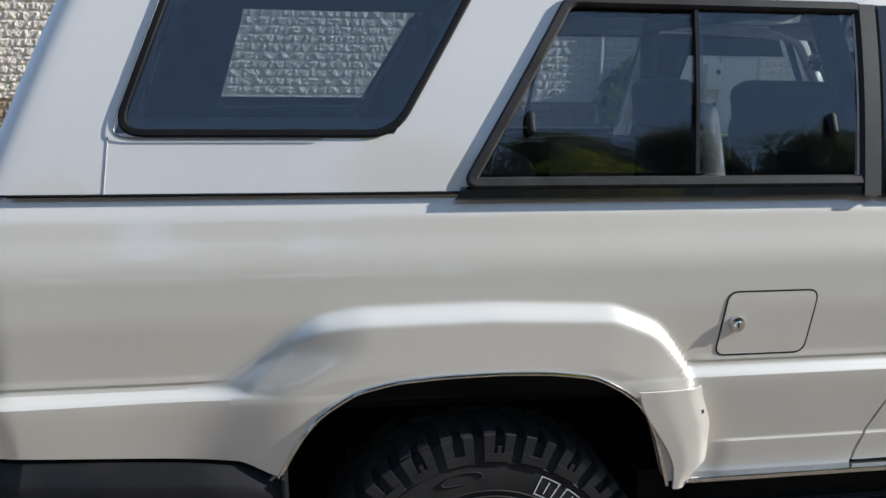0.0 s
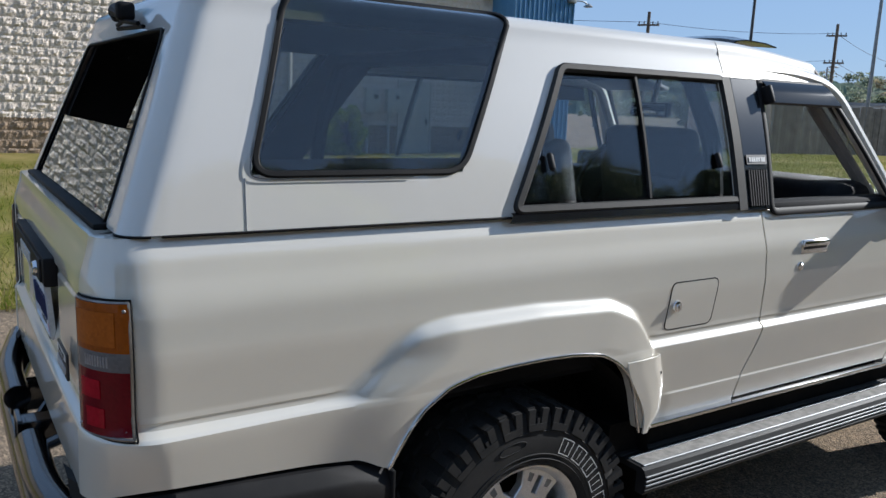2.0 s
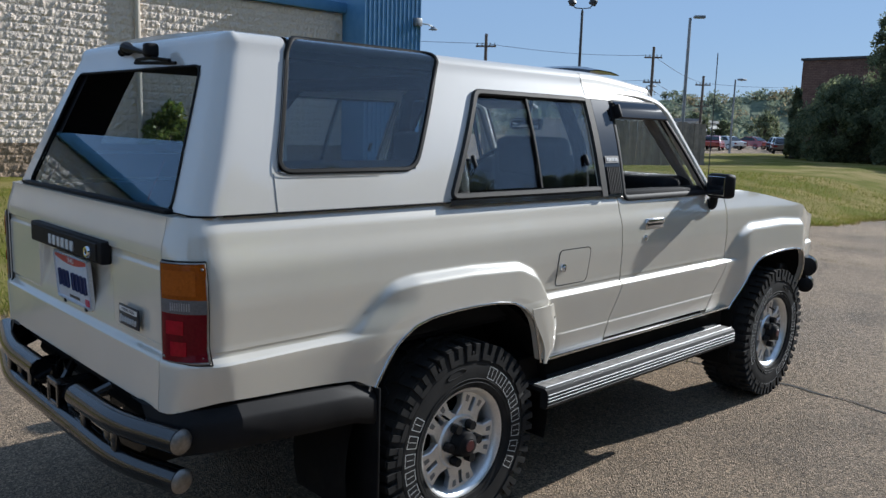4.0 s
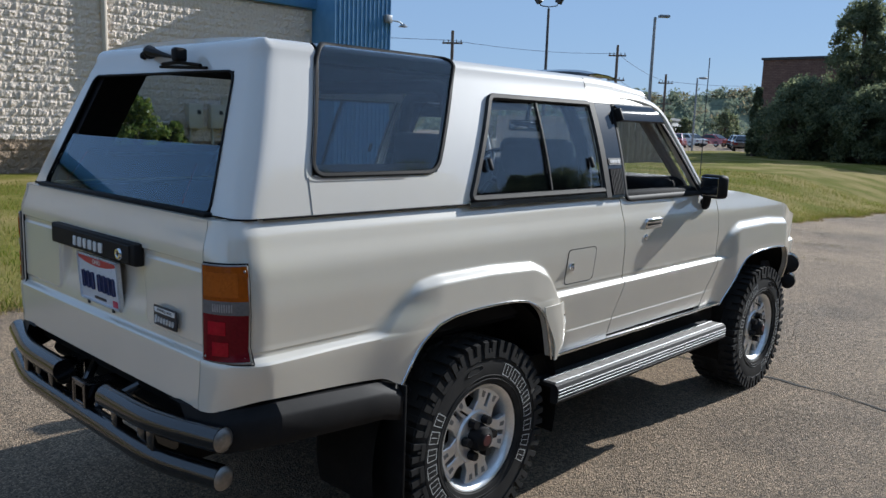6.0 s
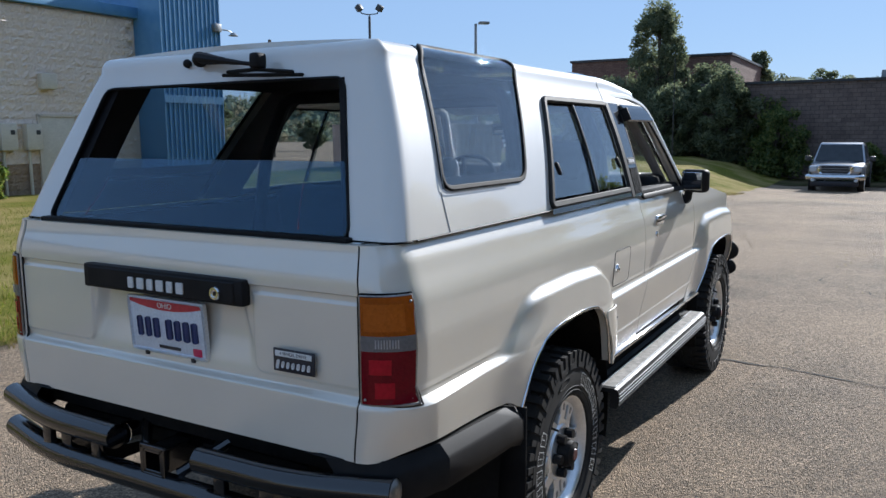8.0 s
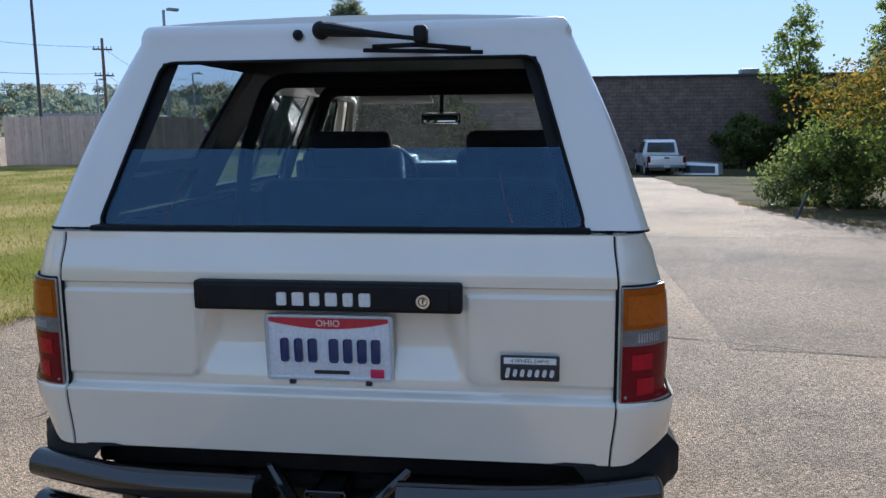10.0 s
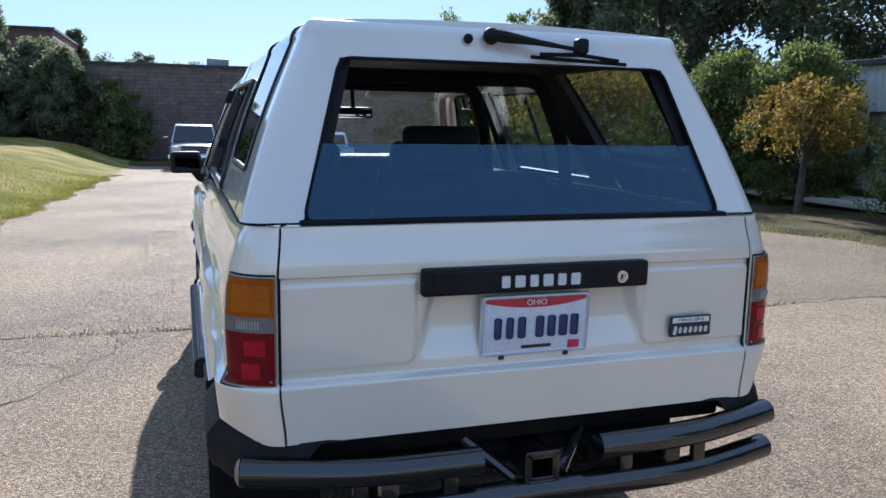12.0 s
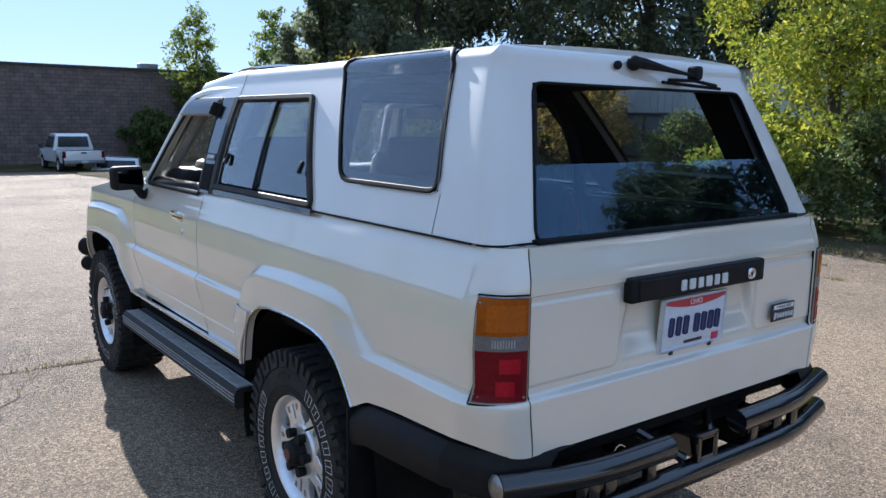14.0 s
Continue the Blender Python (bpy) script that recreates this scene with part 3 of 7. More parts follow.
def flare(x, z):
    soft = 0.040 + 0.10 * (1 - S((x + 0.64) / 0.30))
    top = soft_path([(-0.66, 0.865), (-0.56, 0.922), (-0.48, 0.968), (-0.434, 0.995), (-0.357, 1.028), (-0.27, 1.040), (0.0, 1.043), (0.262, 1.032), (0.363, 0.990), (0.427, 0.910), (0.455, 0.86), (0.475, 0.82)], x, 0.022) - 0.006
    r = 0.044 * (0.76 * S((top + 0.010 - z) / soft) ** 0.8 + 0.24 * min(1.0, max(0.0, top - z) / 0.13)) * S((x + 0.59 + 0.14 * S((0.97 - z) / 0.11)) / 0.35) * S((0.478 - x) / 0.045)
    top = soft_path([(1.93, 0.86), (2.0, 0.94), (2.08, 1.01), (2.2, 1.052), (2.6, 1.055), (2.9, 1.035), (2.98, 0.95)], x)
    f = 0.046 * (0.62 * S((top + 0.014 - z) / 0.050) ** 0.8 + 0.38 * min(1.0, max(0.0, top - z) / 0.15)) * S((x - 1.92) / 0.26) * S((3.04 - x) / 0.08)
    return max(r, f)


def half_width(x, z):
    """Half the width of the body shell at a place on its side."""
    up = 0.813 - 0.040 * max(0.0, 1.035 - z) - 0.007 * S((z - 1.0) / 0.12) - 0.030 * S((z - 1.10) / 0.13) - 0.022 * S((z - 1.215) / 0.05)
    low = 0.830 + 0.010 * (1 - S((x + 0.95) / 0.40)) + 0.015 * S((x + 0.75) / 0.55) * (1 - S((x - 0.36) / 0.10)) - 0.10 * max(0.0, 0.85 - z)
    low += 0.0035 * S((0.706 - z) / 0.006) * S((x - 0.50) / 0.06) * (1 - S((x - 1.85) / 0.08))
    ledge = S((z - 0.862) / 0.024)
    away = max(1 - S((x + 0.60) / 0.10), S((x - 0.43) / 0.05)) if x < 1.5 else (1 - S((x - 1.96) / 0.1))
    w = up * ledge + low * (1 - ledge)
    w += 0.0035 * away * (S((z - 0.893) / 0.003) - S((z - 0.897) / 0.012))
    f = up + flare(x, z)
    h = max(0.0, 0.016 - abs(w - f)) / 0.016
    w = max(w, f) + h * h * 0.016 / 4 - 0.003
    return w - 0.07 * S((x - 2.85) / 0.4) - 0.008 * S((x - 0.5) / 2.0)


def door_rear(z):
    return 0.965 - 0.10 * S((0.90 - z) / 0.28)


def door_front(z):
    return 1.95 - 0.16 * S((0.88 - z) / 0.28)


ZROWS = sorted(set([0.55 + 0.02 * k for k in range(36)] + [0.90 + 0.005 * k for k in range(36)] + [0.690, 0.698, 0.701, 0.704, 0.707, 0.714, 0.862, 0.868, 0.874, 0.880, 0.886, 0.891, 0.8935, 0.8955, 0.9, 0.905, BELT]))
ZROWS = [z for z in ZROWS if z <= BELT]


def side_panel(cols, place, bottom, top, sgn):
    """cols: stations along the body; place(c, z) gives x and half width; the sheet's rim is turned inwards."""
    bm = bmesh.new()
    rows = []
    for c in cols:
        b, tp = bottom(c), top(c)
        row = []
        for z in ZROWS:
            zz = max(b, min(tp, z))
            x, w = place(c, zz)
            row.append((x, sgn * w, zz))
        rows.append(row)
    grid(bm, rows)
    bmesh.ops.remove_doubles(bm, verts=bm.verts, dist=1e-5)
    rim = [e for e in bm.edges if len(e.link_faces) == 1]
    out = bmesh.ops.extrude_edge_only(bm, edges=rim)
    for v in [g for g in out["geom"] if isinstance(g, bmesh.types.BMVert)]:
        v.co.y -= sgn * 0.03
        v.co.x += 0.05 if v.co.x < -0.96 else 0.0
    return bm


def rear_corner(th, w, end):
    """The rounded rear corner, from the flank's half width w to the shut line at end."""
    return (-0.95 - 0.125 * math.sin(th), w - (w - end) * (1 - math.cos(th)) / (1 - math.cos(radians(84))))


GATE_W = 0.690


def gate_roll(z):
    """How far the rear face stands in at the top and out below its ledge."""
    return 0.022 * S((z - 1.16) / 0.10) - 0.014 * (1 - S((z - 0.862) / 0.020))


def gate_edge(z):
    return 0.684 - 0.010 * S((z - 1.14) / 0.12) - 0.012 * S((0.86 - z) / 0.14)


for sgn, side in ((-1, "right"), (1, "left")):
    # rear quarter panel with the wheel flare
    cols = [("c", radians(a)) for a in (84, 76, 68, 60, 52, 44, 36, 28, 20, 10)] + [("x", x) for x in steps((-0.95, -0.7, 14), (-0.7, 0.48, 150), (0.48, 0.965, 40))]

    def q_place(c, z):
        if c[0] == "c":
            x, w = rear_corner(c[1], half_width(-0.95, z) - 0.036 * S((0.85 - z) / 0.14) * min(1.0, 1.5 * math.sin(c[1])), gate_edge(z) + 0.007)
            return x + gate_roll(z) * math.sin(c[1]) ** 2, w
        x = c[1]
        if x > 0.5:
            x = 0.5 + (x - 0.5) * (door_rear(z) - 0.5) / 0.465
        return x, half_width(x, z)

    def q_bottom(c):
        if c[0] == "c":
            return 0.758 - 0.040 * S(math.degrees(c[1]) / 70)
        x = c[1]
        if x < -0.435:
            return 0.758 - 0.030 * max(0.0, min(1.0, (x + 0.95) / 0.42)) - 0.036 * S((x + 0.53) / 0.10)
        return max(arch(REAR_ARCH, x) if x < 0.41 else 0.0, 0.625)

    bm = side_panel(cols, q_place, q_bottom, lambda c: BELT, sgn)
    part("quarter_panel", bm, WHITE, suv, "white rear quarter panel with a moulded wheel flare", angle=28)
    # bright lip along the wheel opening
    for pts in (REAR_ARCH, FRONT_ARCH):
        bm = bmesh.new()
        xs = [x for x in steps((pts[1][0], pts[-2][0], 70))]
        tube(bm, [(x, sgn * (half_width(x, arch(pts, x)) + 0.001), arch(pts, x) - 0.002) for x in xs], 0.0050, 8)
        part("wheel_arch_trim", bm, CHROME, suv, "thin bright trim round the wheel opening")
    # fuel door on the right, with a lock
    if sgn < 0:
        bm = bmesh.new()

        def fuel(u, v, g):
            """u, v in -1..1 over a rounded, slightly leaning rectangle grown by g."""
            z = 0.977 + v * (0.070 + g)
            r = 0.020
            e = max(0.0, r - (0.070 + g) * (1 - abs(v)))
            x = 0.6185 + u * (0.1035 + g - (r - math.sqrt(max(0.0, r * r - e * e)))) + 0.010 * v
            return x, z

        vs = [-1, -0.97, -0.92, -0.85, -0.75] + lin(-0.6, 0.6, 6) + [0.75, 0.85, 0.92, 0.97, 1]
        grid(bm, [[(lambda p: (p[0], sgn * (half_width(*p) + 0.0010), p[1]))(fuel(u, v, 0)) for v in vs] for u in lin(-1, 1, 12)])
        rim = bmesh.ops.extrude_edge_only(bm, edges=[e for e in bm.edges if len(e.link_faces) == 1])
        for v in [g for g in rim["geom"] if isinstance(g, bmesh.types.BMVert)]:
            v.co.y -= sgn * 0.004
        fd = part("fuel_door", bm, WHITE, suv, "white fuel door with a keyed lock")
        bm = bmesh.new()
        ring = [fuel(-1, v, 0.002) for v in vs] + [fuel(u, 1, 0.002) for u in lin(-0.9, 0.9, 8)] + [fuel(1, v, 0.002) for v in vs[::-1]] + [fuel(u, -1, 0.002) for u in lin(0.9, -1, 8)]
        tube(bm, [(p[0], sgn * (half_width(*p) - 0.0006), p[1]) for p in ring], 0.0022, 6, caps=False)
        part("gap", bm, RUBBER, fd)
        bm = bmesh.new()
        lathe(bm, [(0.0, 0.010), (0.007, 0.0105), (0.0085, 0.008), (0.0165, 0.007), (0.018, 0.003), (0.018, -0.004)], 24, "Y", (0, 0, 0))
        bmesh.ops.transform(bm, matrix=Matrix.Translation((0.546, sgn * (half_width(0.546, 0.977) + 0.002), 0.977)) @ Matrix.Diagonal((1, sgn, 1, 1)), verts=bm.verts)
        part("lock", bm, CHROME, fd, "chrome key lock")
        bm = bmesh.new()
        box(bm, (0.546, sgn * (half_width(0.546, 0.977) + 0.0125), 0.977), (0.0025, 0.002, 0.011))
        part("keyhole", bm, BLACK_INK, fd)
    # bolt-on piece ahead of the rear wheel
    bm = bmesh.new()
    rows = []
    for v in lin(0, 1, 16):
        z = 0.845 - 0.235 * v
        x0 = 0.318 + 0.095 * S(v * 1.15) ** 0.9
        x1 = 0.460 + 0.026 * S(v * 2.5) - 0.045 * S((v - 0.72) / 0.28)
        row = []
        for u in lin(0, 1, 12):
            x = x0 + (x1 - x0) * u
            w = half_width(0.322 + 0.112 * u, 0.85) + 0.003 - 0.010 * v - 0.006 * S((u - 0.8) / 0.2)
            row.append((x, sgn * w, z))
        row.append((x1 + 0.003, sgn * (half_width(x1, max(z, 0.64)) + 0.002), z))
        rows.append(row)
    grid(bm, rows)
    thicken(bm, -0.006)
    mg = part("wheel_arch_extension", bm, WHITE, suv, "white bolt-on guard ahead of the rear wheel")
    bm = bmesh.new()
    for v in (0.15, 0.62):
        z = 0.822 - 0.215 * v
        lathe(bm, [(0, 0.003), (0.005, 0.002), (0.006, -0.002)], 10, "Y", (0.468 - 0.01 * v, sgn * (half_width(0.41, 0.85) + 0.001 - 0.008 * v), z))
    tagged(part("screw", bm, STEEL, mg), kind="stuff")

    # door
    dcols = steps((0.972, 1.2, 12), (1.2, 1.95, 38))

    def d_place(c, z):
        u = (c - 0.972) / (1.95 - 0.972)
        a, b = door_rear(z) + 0.007, door_front(z) - 0.004
        x = a + (b - a) * u
        return x, half_width(x, z)

    bm = side_panel(dcols, d_place, lambda c: 0.632, lambda c: 1.245, sgn)
    door = part("door", bm, WHITE, suv, "white door with a chrome pull handle", angle=28)
    hx, hz = 1.235, 1.118
    hw = half_width(hx, hz)
    bm = bmesh.new()
    box(bm, (hx, sgn * (hw - 0.001), hz - 0.004), (0.152, 0.010, 0.050), bev=0.004, seg=3)
    box(bm, (hx, sgn * (hw + 0.007), hz + 0.008), (0.146, 0.010, 0.020), bev=0.004, seg=2)
    part("door_handle", bm, CHROME, door, "chrome door handle")
    bm = bmesh.new()
    box(bm, (hx, sgn * (hw + 0.0035), hz - 0.007), (0.13, 0.003, 0.010), bev=0.001)
    part("handle_recess", bm, BLACK_INK, door)
    bm = bmesh.new()
    lathe(bm, [(0, 0.006), (0.008, 0.006), (0.010, 0.004), (0.015, 0.003), (0.016, -0.002)], 18, "Y")
    bmesh.ops.transform(bm, matrix=Matrix.Translation((1.158, sgn * half_width(1.16, 1.05), 1.052)) @ Matrix.Diagonal((1, sgn, 1, 1)), verts=bm.verts)
    part("lock", bm, CHROME, door)
    # front wing
    fcols = steps((1.95, 2.05, 6), (2.05, 3.02, 97), (3.02, 3.24, 12))

    def f_place(c, z):
        x = c
        if c < 2.02:
            u = (c - 1.95) / 0.07
            x = door_front(z) + 0.004 + (2.02 - door_front(z) - 0.004) * u
        return x, half_width(x, z)

    bm = side_panel(fcols, f_place, lambda c: max(arch(FRONT_ARCH, c) if 2.02 < c < 3.02 else 0.0, 0.60), lambda c: 1.245 - 0.17 * S((c - 1.9) / 1.6) - 0.05 * S((c - 2.9) / 0.4), sgn)
    part("front_wing", bm, WHITE, suv, "white front wing with a moulded flare", angle=28)
    # bright sill strip and running board
    bm = bmesh.new()
    box(bm, (1.22, sgn * 0.812, 0.618), (1.56, 0.040, 0.014), bev=0.004)
    part("sill_trim", bm, CHROME, suv, "bright metal sill strip")
    bm = bmesh.new()
    box(bm, (1.22, sgn * 0.700, 0.560), (1.70, 0.11, 0.10))
    part("sill", bm, DARK, suv)
    bm = bmesh.new()
    prof = [(0.715, 0.47), (0.715, 0.488)]
    for k in range(9):
        y = 0.722 + k * 0.0125
        prof += [(y, 0.488), (y + 0.003, 0.492), (y + 0.008, 0.492), (y + 0.011, 0.488)]
    prof += [(0.845, 0.488), (0.925, 0.488), (0.938, 0.482), (0.944, 0.470)]
    for k in range(4):
        z = 0.468 - k * 0.014
        prof += [(0.944, z), (0.947, z - 0.003), (0.947, z - 0.009), (0.943, z - 0.012)]
    prof += [(0.935, 0.405), (0.905, 0.405), (0.905, 0.47)]
    rows = [[(x, sgn * y * 0.930, z + 0.022) for y, z in prof] for x in (0.405, 0.41, 1.985, 1.99)]
    grid(bm, rows)
    for x in (0.405, 1.99):
        bm.faces.new([bm.verts.new((x, sgn * y * 0.930, z + 0.022)) for y, z in prof])
    rb = part("running_board", bm, BOARD, suv, "black ribbed running board with a worn grey grip strip", angle=20)
    bm = bmesh.new()
    box(bm, (1.20, sgn * 0.828, 0.5115), (1.56, 0.050, 0.003))
    part("grip_strip", bm, surf("worn_grip", (0.20, 0.19, 0.172), (0.34, 0.318, 0.285), 30, 350, 0.8, bumps=0.6, dist=0.002) if sgn < 0 else bpy.data.materials["worn_grip"], rb, "worn grey anti-slip strip")
    for y in (0.7985, 0.8575):
        bm = bmesh.new()
        box(bm, (1.20, sgn * y, 0.5125), (1.57, 0.006, 0.006), bev=0.002, seg=1)
        part("grip_edge", bm, GREY_METAL, rb, "thin scuffed metal edge of the strip")
    # thin pale strips draw the bright lines between the dark grooves
    for z in (0.486, 0.472, 0.458):
        bm = bmesh.new()
        box(bm, (1.1975, sgn * 0.8805, z), (1.58, 0.004, 0.006), bev=0.001, seg=1)
        part("edge_strip", bm, GREY_METAL, rb, "pale rib along the outer edge")
    for x in (0.62, 1.3, 1.9):
        bm = bmesh.new()
        box(bm, (x, sgn * 0.70, 0.465), (0.05, 0.3, 0.03))
        part("bracket", bm, DARK, rb)
    # wheel house
    for cx, w0 in ((0.0, -15), (2.625, 24)):
        bm = bmesh.new()
        lathe(bm, [(0.52, sgn * 0.50), (0.52, sgn * 0.80)], 28, "Y", (cx - 0.01, 0, 0.40), a0=radians(w0), a1=radians(195))
        rows = [[(cx + r * math.cos(a), sgn * 0.50, 0.4 + r * math.sin(a)) for a in [radians(w0 + (195 - w0) * k / 28) for k in range(29)]] for r in (0.0, 0.52)]
        grid(bm, rows)
        part("wheel_well", bm, DARK, suv, "dark dusty wheel well")
    # mud flap behind the rear wheel and black corner piece of the bumper
    bm = bmesh.new()
    rows = []
    for x, zt, w0 in ((-1.10, 0.722, 0.62), (-1.06, 0.728, 0.772), (-0.985, 0.738, 0.824), (-0.945, 0.744, 0.844), (-0.93, 0.748, 0.860), (-0.80, 0.740, 0.862), (-0.62, 0.727, 0.860), (-0.53, 0.720, 0.856), (-0.43, 0.688, 0.844)):
        rows.append([(x, sgn * (w0 - 0.10), zt - 0.001), (x, sgn * (w0 - 0.030), zt - 0.003), (x, sgn * (w0 - 0.006), zt - 0.030), (x, sgn * w0, zt - 0.040), (x, sgn * w0, zt - 0.100), (x, sgn * (w0 - 0.012), zt - 0.125), (x, sgn * (w0 - 0.10), zt - 0.14)])
    grid(bm, rows)
    part("bumper_corner", bm, TRIM, suv, "black plastic bumper corner along the flank", angle=45)
    bm = bmesh.new()
    box(bm, (-0.432, sgn * 0.715, 0.44), (0.012, 0.27, 0.50), bev=0.004)
    part("mud_flap", bm, RUBBER, suv, "black rubber mud flap")
    # tail lamp: amber, clear and red, in a bright frame
    def lamp_at(u, z, off):
        th = radians(24 + 59 * u)
        x, w = rear_corner(th, half_width(-0.95, z) + 0.003, gate_edge(z) + 0.009)
        return (x - off * math.sin(th), sgn * (w + off * math.cos(th)), z)

    lamp = None
    for nm, z0, z1, m in (("amber_lens", 1.046, 1.142, "amber"), ("clear_lens", 1.008, 1.046, "clear"), ("red_lens", 0.874, 1.008, "red")):
        bm = bmesh.new()
        zs, us = lin(z0, z1, 8), lin(0, 1, 14)
        grid(bm, [[lamp_at(u, z, 0.003 * (1 - 0.6 * max(0, abs(u - 0.5) * 2 - 0.86) / 0.14)) for z in zs] for u in us])
        thicken(bm, -0.006)
        ob = part("tail_lamp" if lamp is None else nm, bm, LENS[m], lamp or suv, "amber, clear and red tail lamp" if lamp is None else "")
        if lamp is None:
            lamp = ob
    bm = bmesh.new()
    ring = [lamp_at(u, 0.872, 0.005) for u in lin(0, 1, 10)] + [lamp_at(1, z, 0.005) for z in lin(0.872, 1.144, 6)] + [lamp_at(u, 1.144, 0.005) for u in lin(1, 0, 10)] + [lamp_at(0, z, 0.005) for z in lin(1.144, 0.872, 6)]
    tube(bm, ring, 0.0035, 6, caps=False)
    part("lamp_frame", bm, STEEL, lamp, "thin metal lamp frame")
    bm = bmesh.new()
    for u, z in ((0.08, 0.885), (0.92, 0.885), (0.06, 1.13)):
        p = lamp_at(u, z, 0.009)
        bmesh.ops.create_uvsphere(bm, u_segments=8, v_segments=6, radius=0.004, matrix=Matrix.Translation(p))
    tagged(part("screw", bm, STEEL, lamp), kind="stuff")
    for nm, u0, u1, z0, z1, m in (("reflector", 0.46, 0.84, 0.950, 0.988, "reflector"), ("lower_reflector", 0.40, 0.74, 0.890, 0.930, "reflector"), ("amber_bulb_window", 0.20, 0.92, 1.058, 1.126, "amber_bright")):
        bm = bmesh.new()
        grid(bm, [[lamp_at(u, z, 0.0080) for z in lin(z0, z1, 3)] for u in lin(u0, u1, 6)])
        thicken(bm, -0.003)
        part(nm, bm, LENS[m], lamp)
    for k in range(9):
        bm = bmesh.new()
        tube(bm, [lamp_at(0.34 + 0.048 * k, z, 0.0090) for z in (1.016, 1.038)], 0.0022, 6)
        part("clear_rib", bm, LENS["clear_bright"], lamp)
    bm = bmesh.new()
    ring = [lamp_at(u, 0.868, 0.002) for u in lin(-0.03, 1, 10)] + [lamp_at(1, z, 0.002) for z in lin(0.868, 1.149, 6)] + [lamp_at(u, 1.149, 0.002) for u in lin(1, -0.03, 10)] + [lamp_at(-0.03, z, 0.002) for z in lin(1.149, 0.868, 6)]
    tube(bm, ring, 0.0022, 6, caps=False)
    part("lamp_gasket", bm, RUBBER, lamp, "black lamp gasket")

# ---- tailgate ----
def gate_x(y, z):
    """The outer face of the tailgate: raised side panels, a hollow for the number plate, a crease and a ledge."""
    x = -1.075 + gate_roll(z) + 0.009 * (1 - S((z - 1.136) / 0.005)) * S((z - 0.862) / 0.02)
    ay = abs(y)
    # side panel with a rounded lower inner corner
    dy, dz = ay - 0.332, z - 0.898
    r = 0.035
    if dy < r and dz < r:
        d = r - math.hypot(r - dy, r - dz)
    else:
        d = min(dy, dz)
    d = min(d, 0.720 - ay, 1.122 - z)
    x -= 0.006 * S((d + 0.001) / 0.010)
    # hollow round the plate
    inner = 0.322 - 0.045 * S((z - 0.88) / 0.25)
    x += 0.022 * (1 - S((ay - inner + 0.012) / 0.045)) * S((z - 0.885) / 0.12) * (1 - S((z - 1.128) / 0.008))
    return x + 0.003 * (ay / GATE_W) ** 2


bm = bmesh.new()
zs = sorted(set(lin(0.718, 1.262, 40) + lin(0.858, 0.936, 26) + lin(1.108, 1.146, 16)))
us = sorted(set(lin(-1, 1, 70) + [s * v for s in (-1, 1) for v in lin(0.36, 0.56, 30) + lin(0.945, 0.985, 8)]))
grid(bm, [[(gate_x(u * gate_edge(z), z), u * gate_edge(z), z) for u in us] for z in zs])
bmesh.ops.remove_doubles(bm, verts=bm.verts, dist=1e-5)
out = bmesh.ops.extrude_edge_only(bm, edges=[e for e in bm.edges if len(e.link_faces) == 1])
for v in [g for g in out["geom"] if isinstance(g, bmesh.types.BMVert)]:
    v.co.x += 0.05
gate = part("tailgate", bm, WHITE, suv, "white pressed-steel tailgate", angle=32)
bm = bmesh.new()
box(bm, (-1.0, 0, 1.0), (0.02, 1.3, 0.5))
part("inner_panel", bm, DARK, gate)
for sgn in (-1, 1):
    bm = bmesh.new()
    grid(bm, [[(-1.0705 + gate_roll(z), sgn * (gate_edge(z) + d), z) for d in (-0.003, 0.010)] for z in lin(0.72, 1.26, 20)])
    thicken(bm, 0.004)
    part("gate_seal", bm, RUBBER, suv, "black rubber seal in the tailgate shut line")
bm = bmesh.new()
box(bm, (-1.083, -0.0, 1.116), (0.034, 0.655, 0.072), bev=0.007, seg=2)
box(bm, (-1.102, 0.0, 1.116), (0.006, 0.60, 0.058), bev=0.003, seg=1)
bar = part("gate_handle_bar", bm, TRIM, suv, "black plastic badge bar with a key lock")
for k, w in enumerate((0.024, 0.029, 0.024, 0.029, 0.024, 0.028)):
    bm = bmesh.new()
    box(bm, (-1.1065, 0.104 - k * 0.0405, 1.112), (0.003, w, 0.032), bev=0.003, seg=1)
    part("badge_block", bm, BADGE_INK, bar, "plain pale block in place of a badge letter")
bm = bmesh.new()
lathe(bm, [(0, -0.006), (0.009, -0.007), (0.011, -0.010), (0.0165, -0.010), (0.019, -0.004), (0.019, 0.004)], 24, "X", (-1.104, -0.238, 1.112))
part("lock", bm, CHROME, bar, "chrome key lock")
bm = bmesh.new()
box(bm, (-1.112, -0.238, 1.112), (0.004, 0.003, 0.012))
part("keyhole", bm, BLACK_INK, bar)

# number plate, leaning back a little
plate = new("number_plate")
plate.parent = suv
plate.matrix_local = pose(-1.072, 0.0, 0.984, 0, -4.0, 0)
bm = bmesh.new()
box(bm, (0, 0, 0), (0.003, 0.305, 0.155), bev=0.008, seg=2)
part("plate", bm, surf("plate_white", (0.66, 0.68, 0.72), (0.60, 0.63, 0.69), 20, 160, 0.4, bumps=0.05), plate, "white number plate with a red upper edge")
bm = bmesh.new()
box(bm, (-0.0008, 0, 0), (0.004, 0.318, 0.168), bev=0.008, seg=2)
bmesh.ops.translate(bm, vec=(0.003, 0, 0), verts=bm.verts)
part("plate_surround", bm, surf("plate_frame_white", (0.74, 0.74, 0.72), (0.68, 0.68, 0.66), 20, 160, 0.35), plate)
bm = bmesh.new()
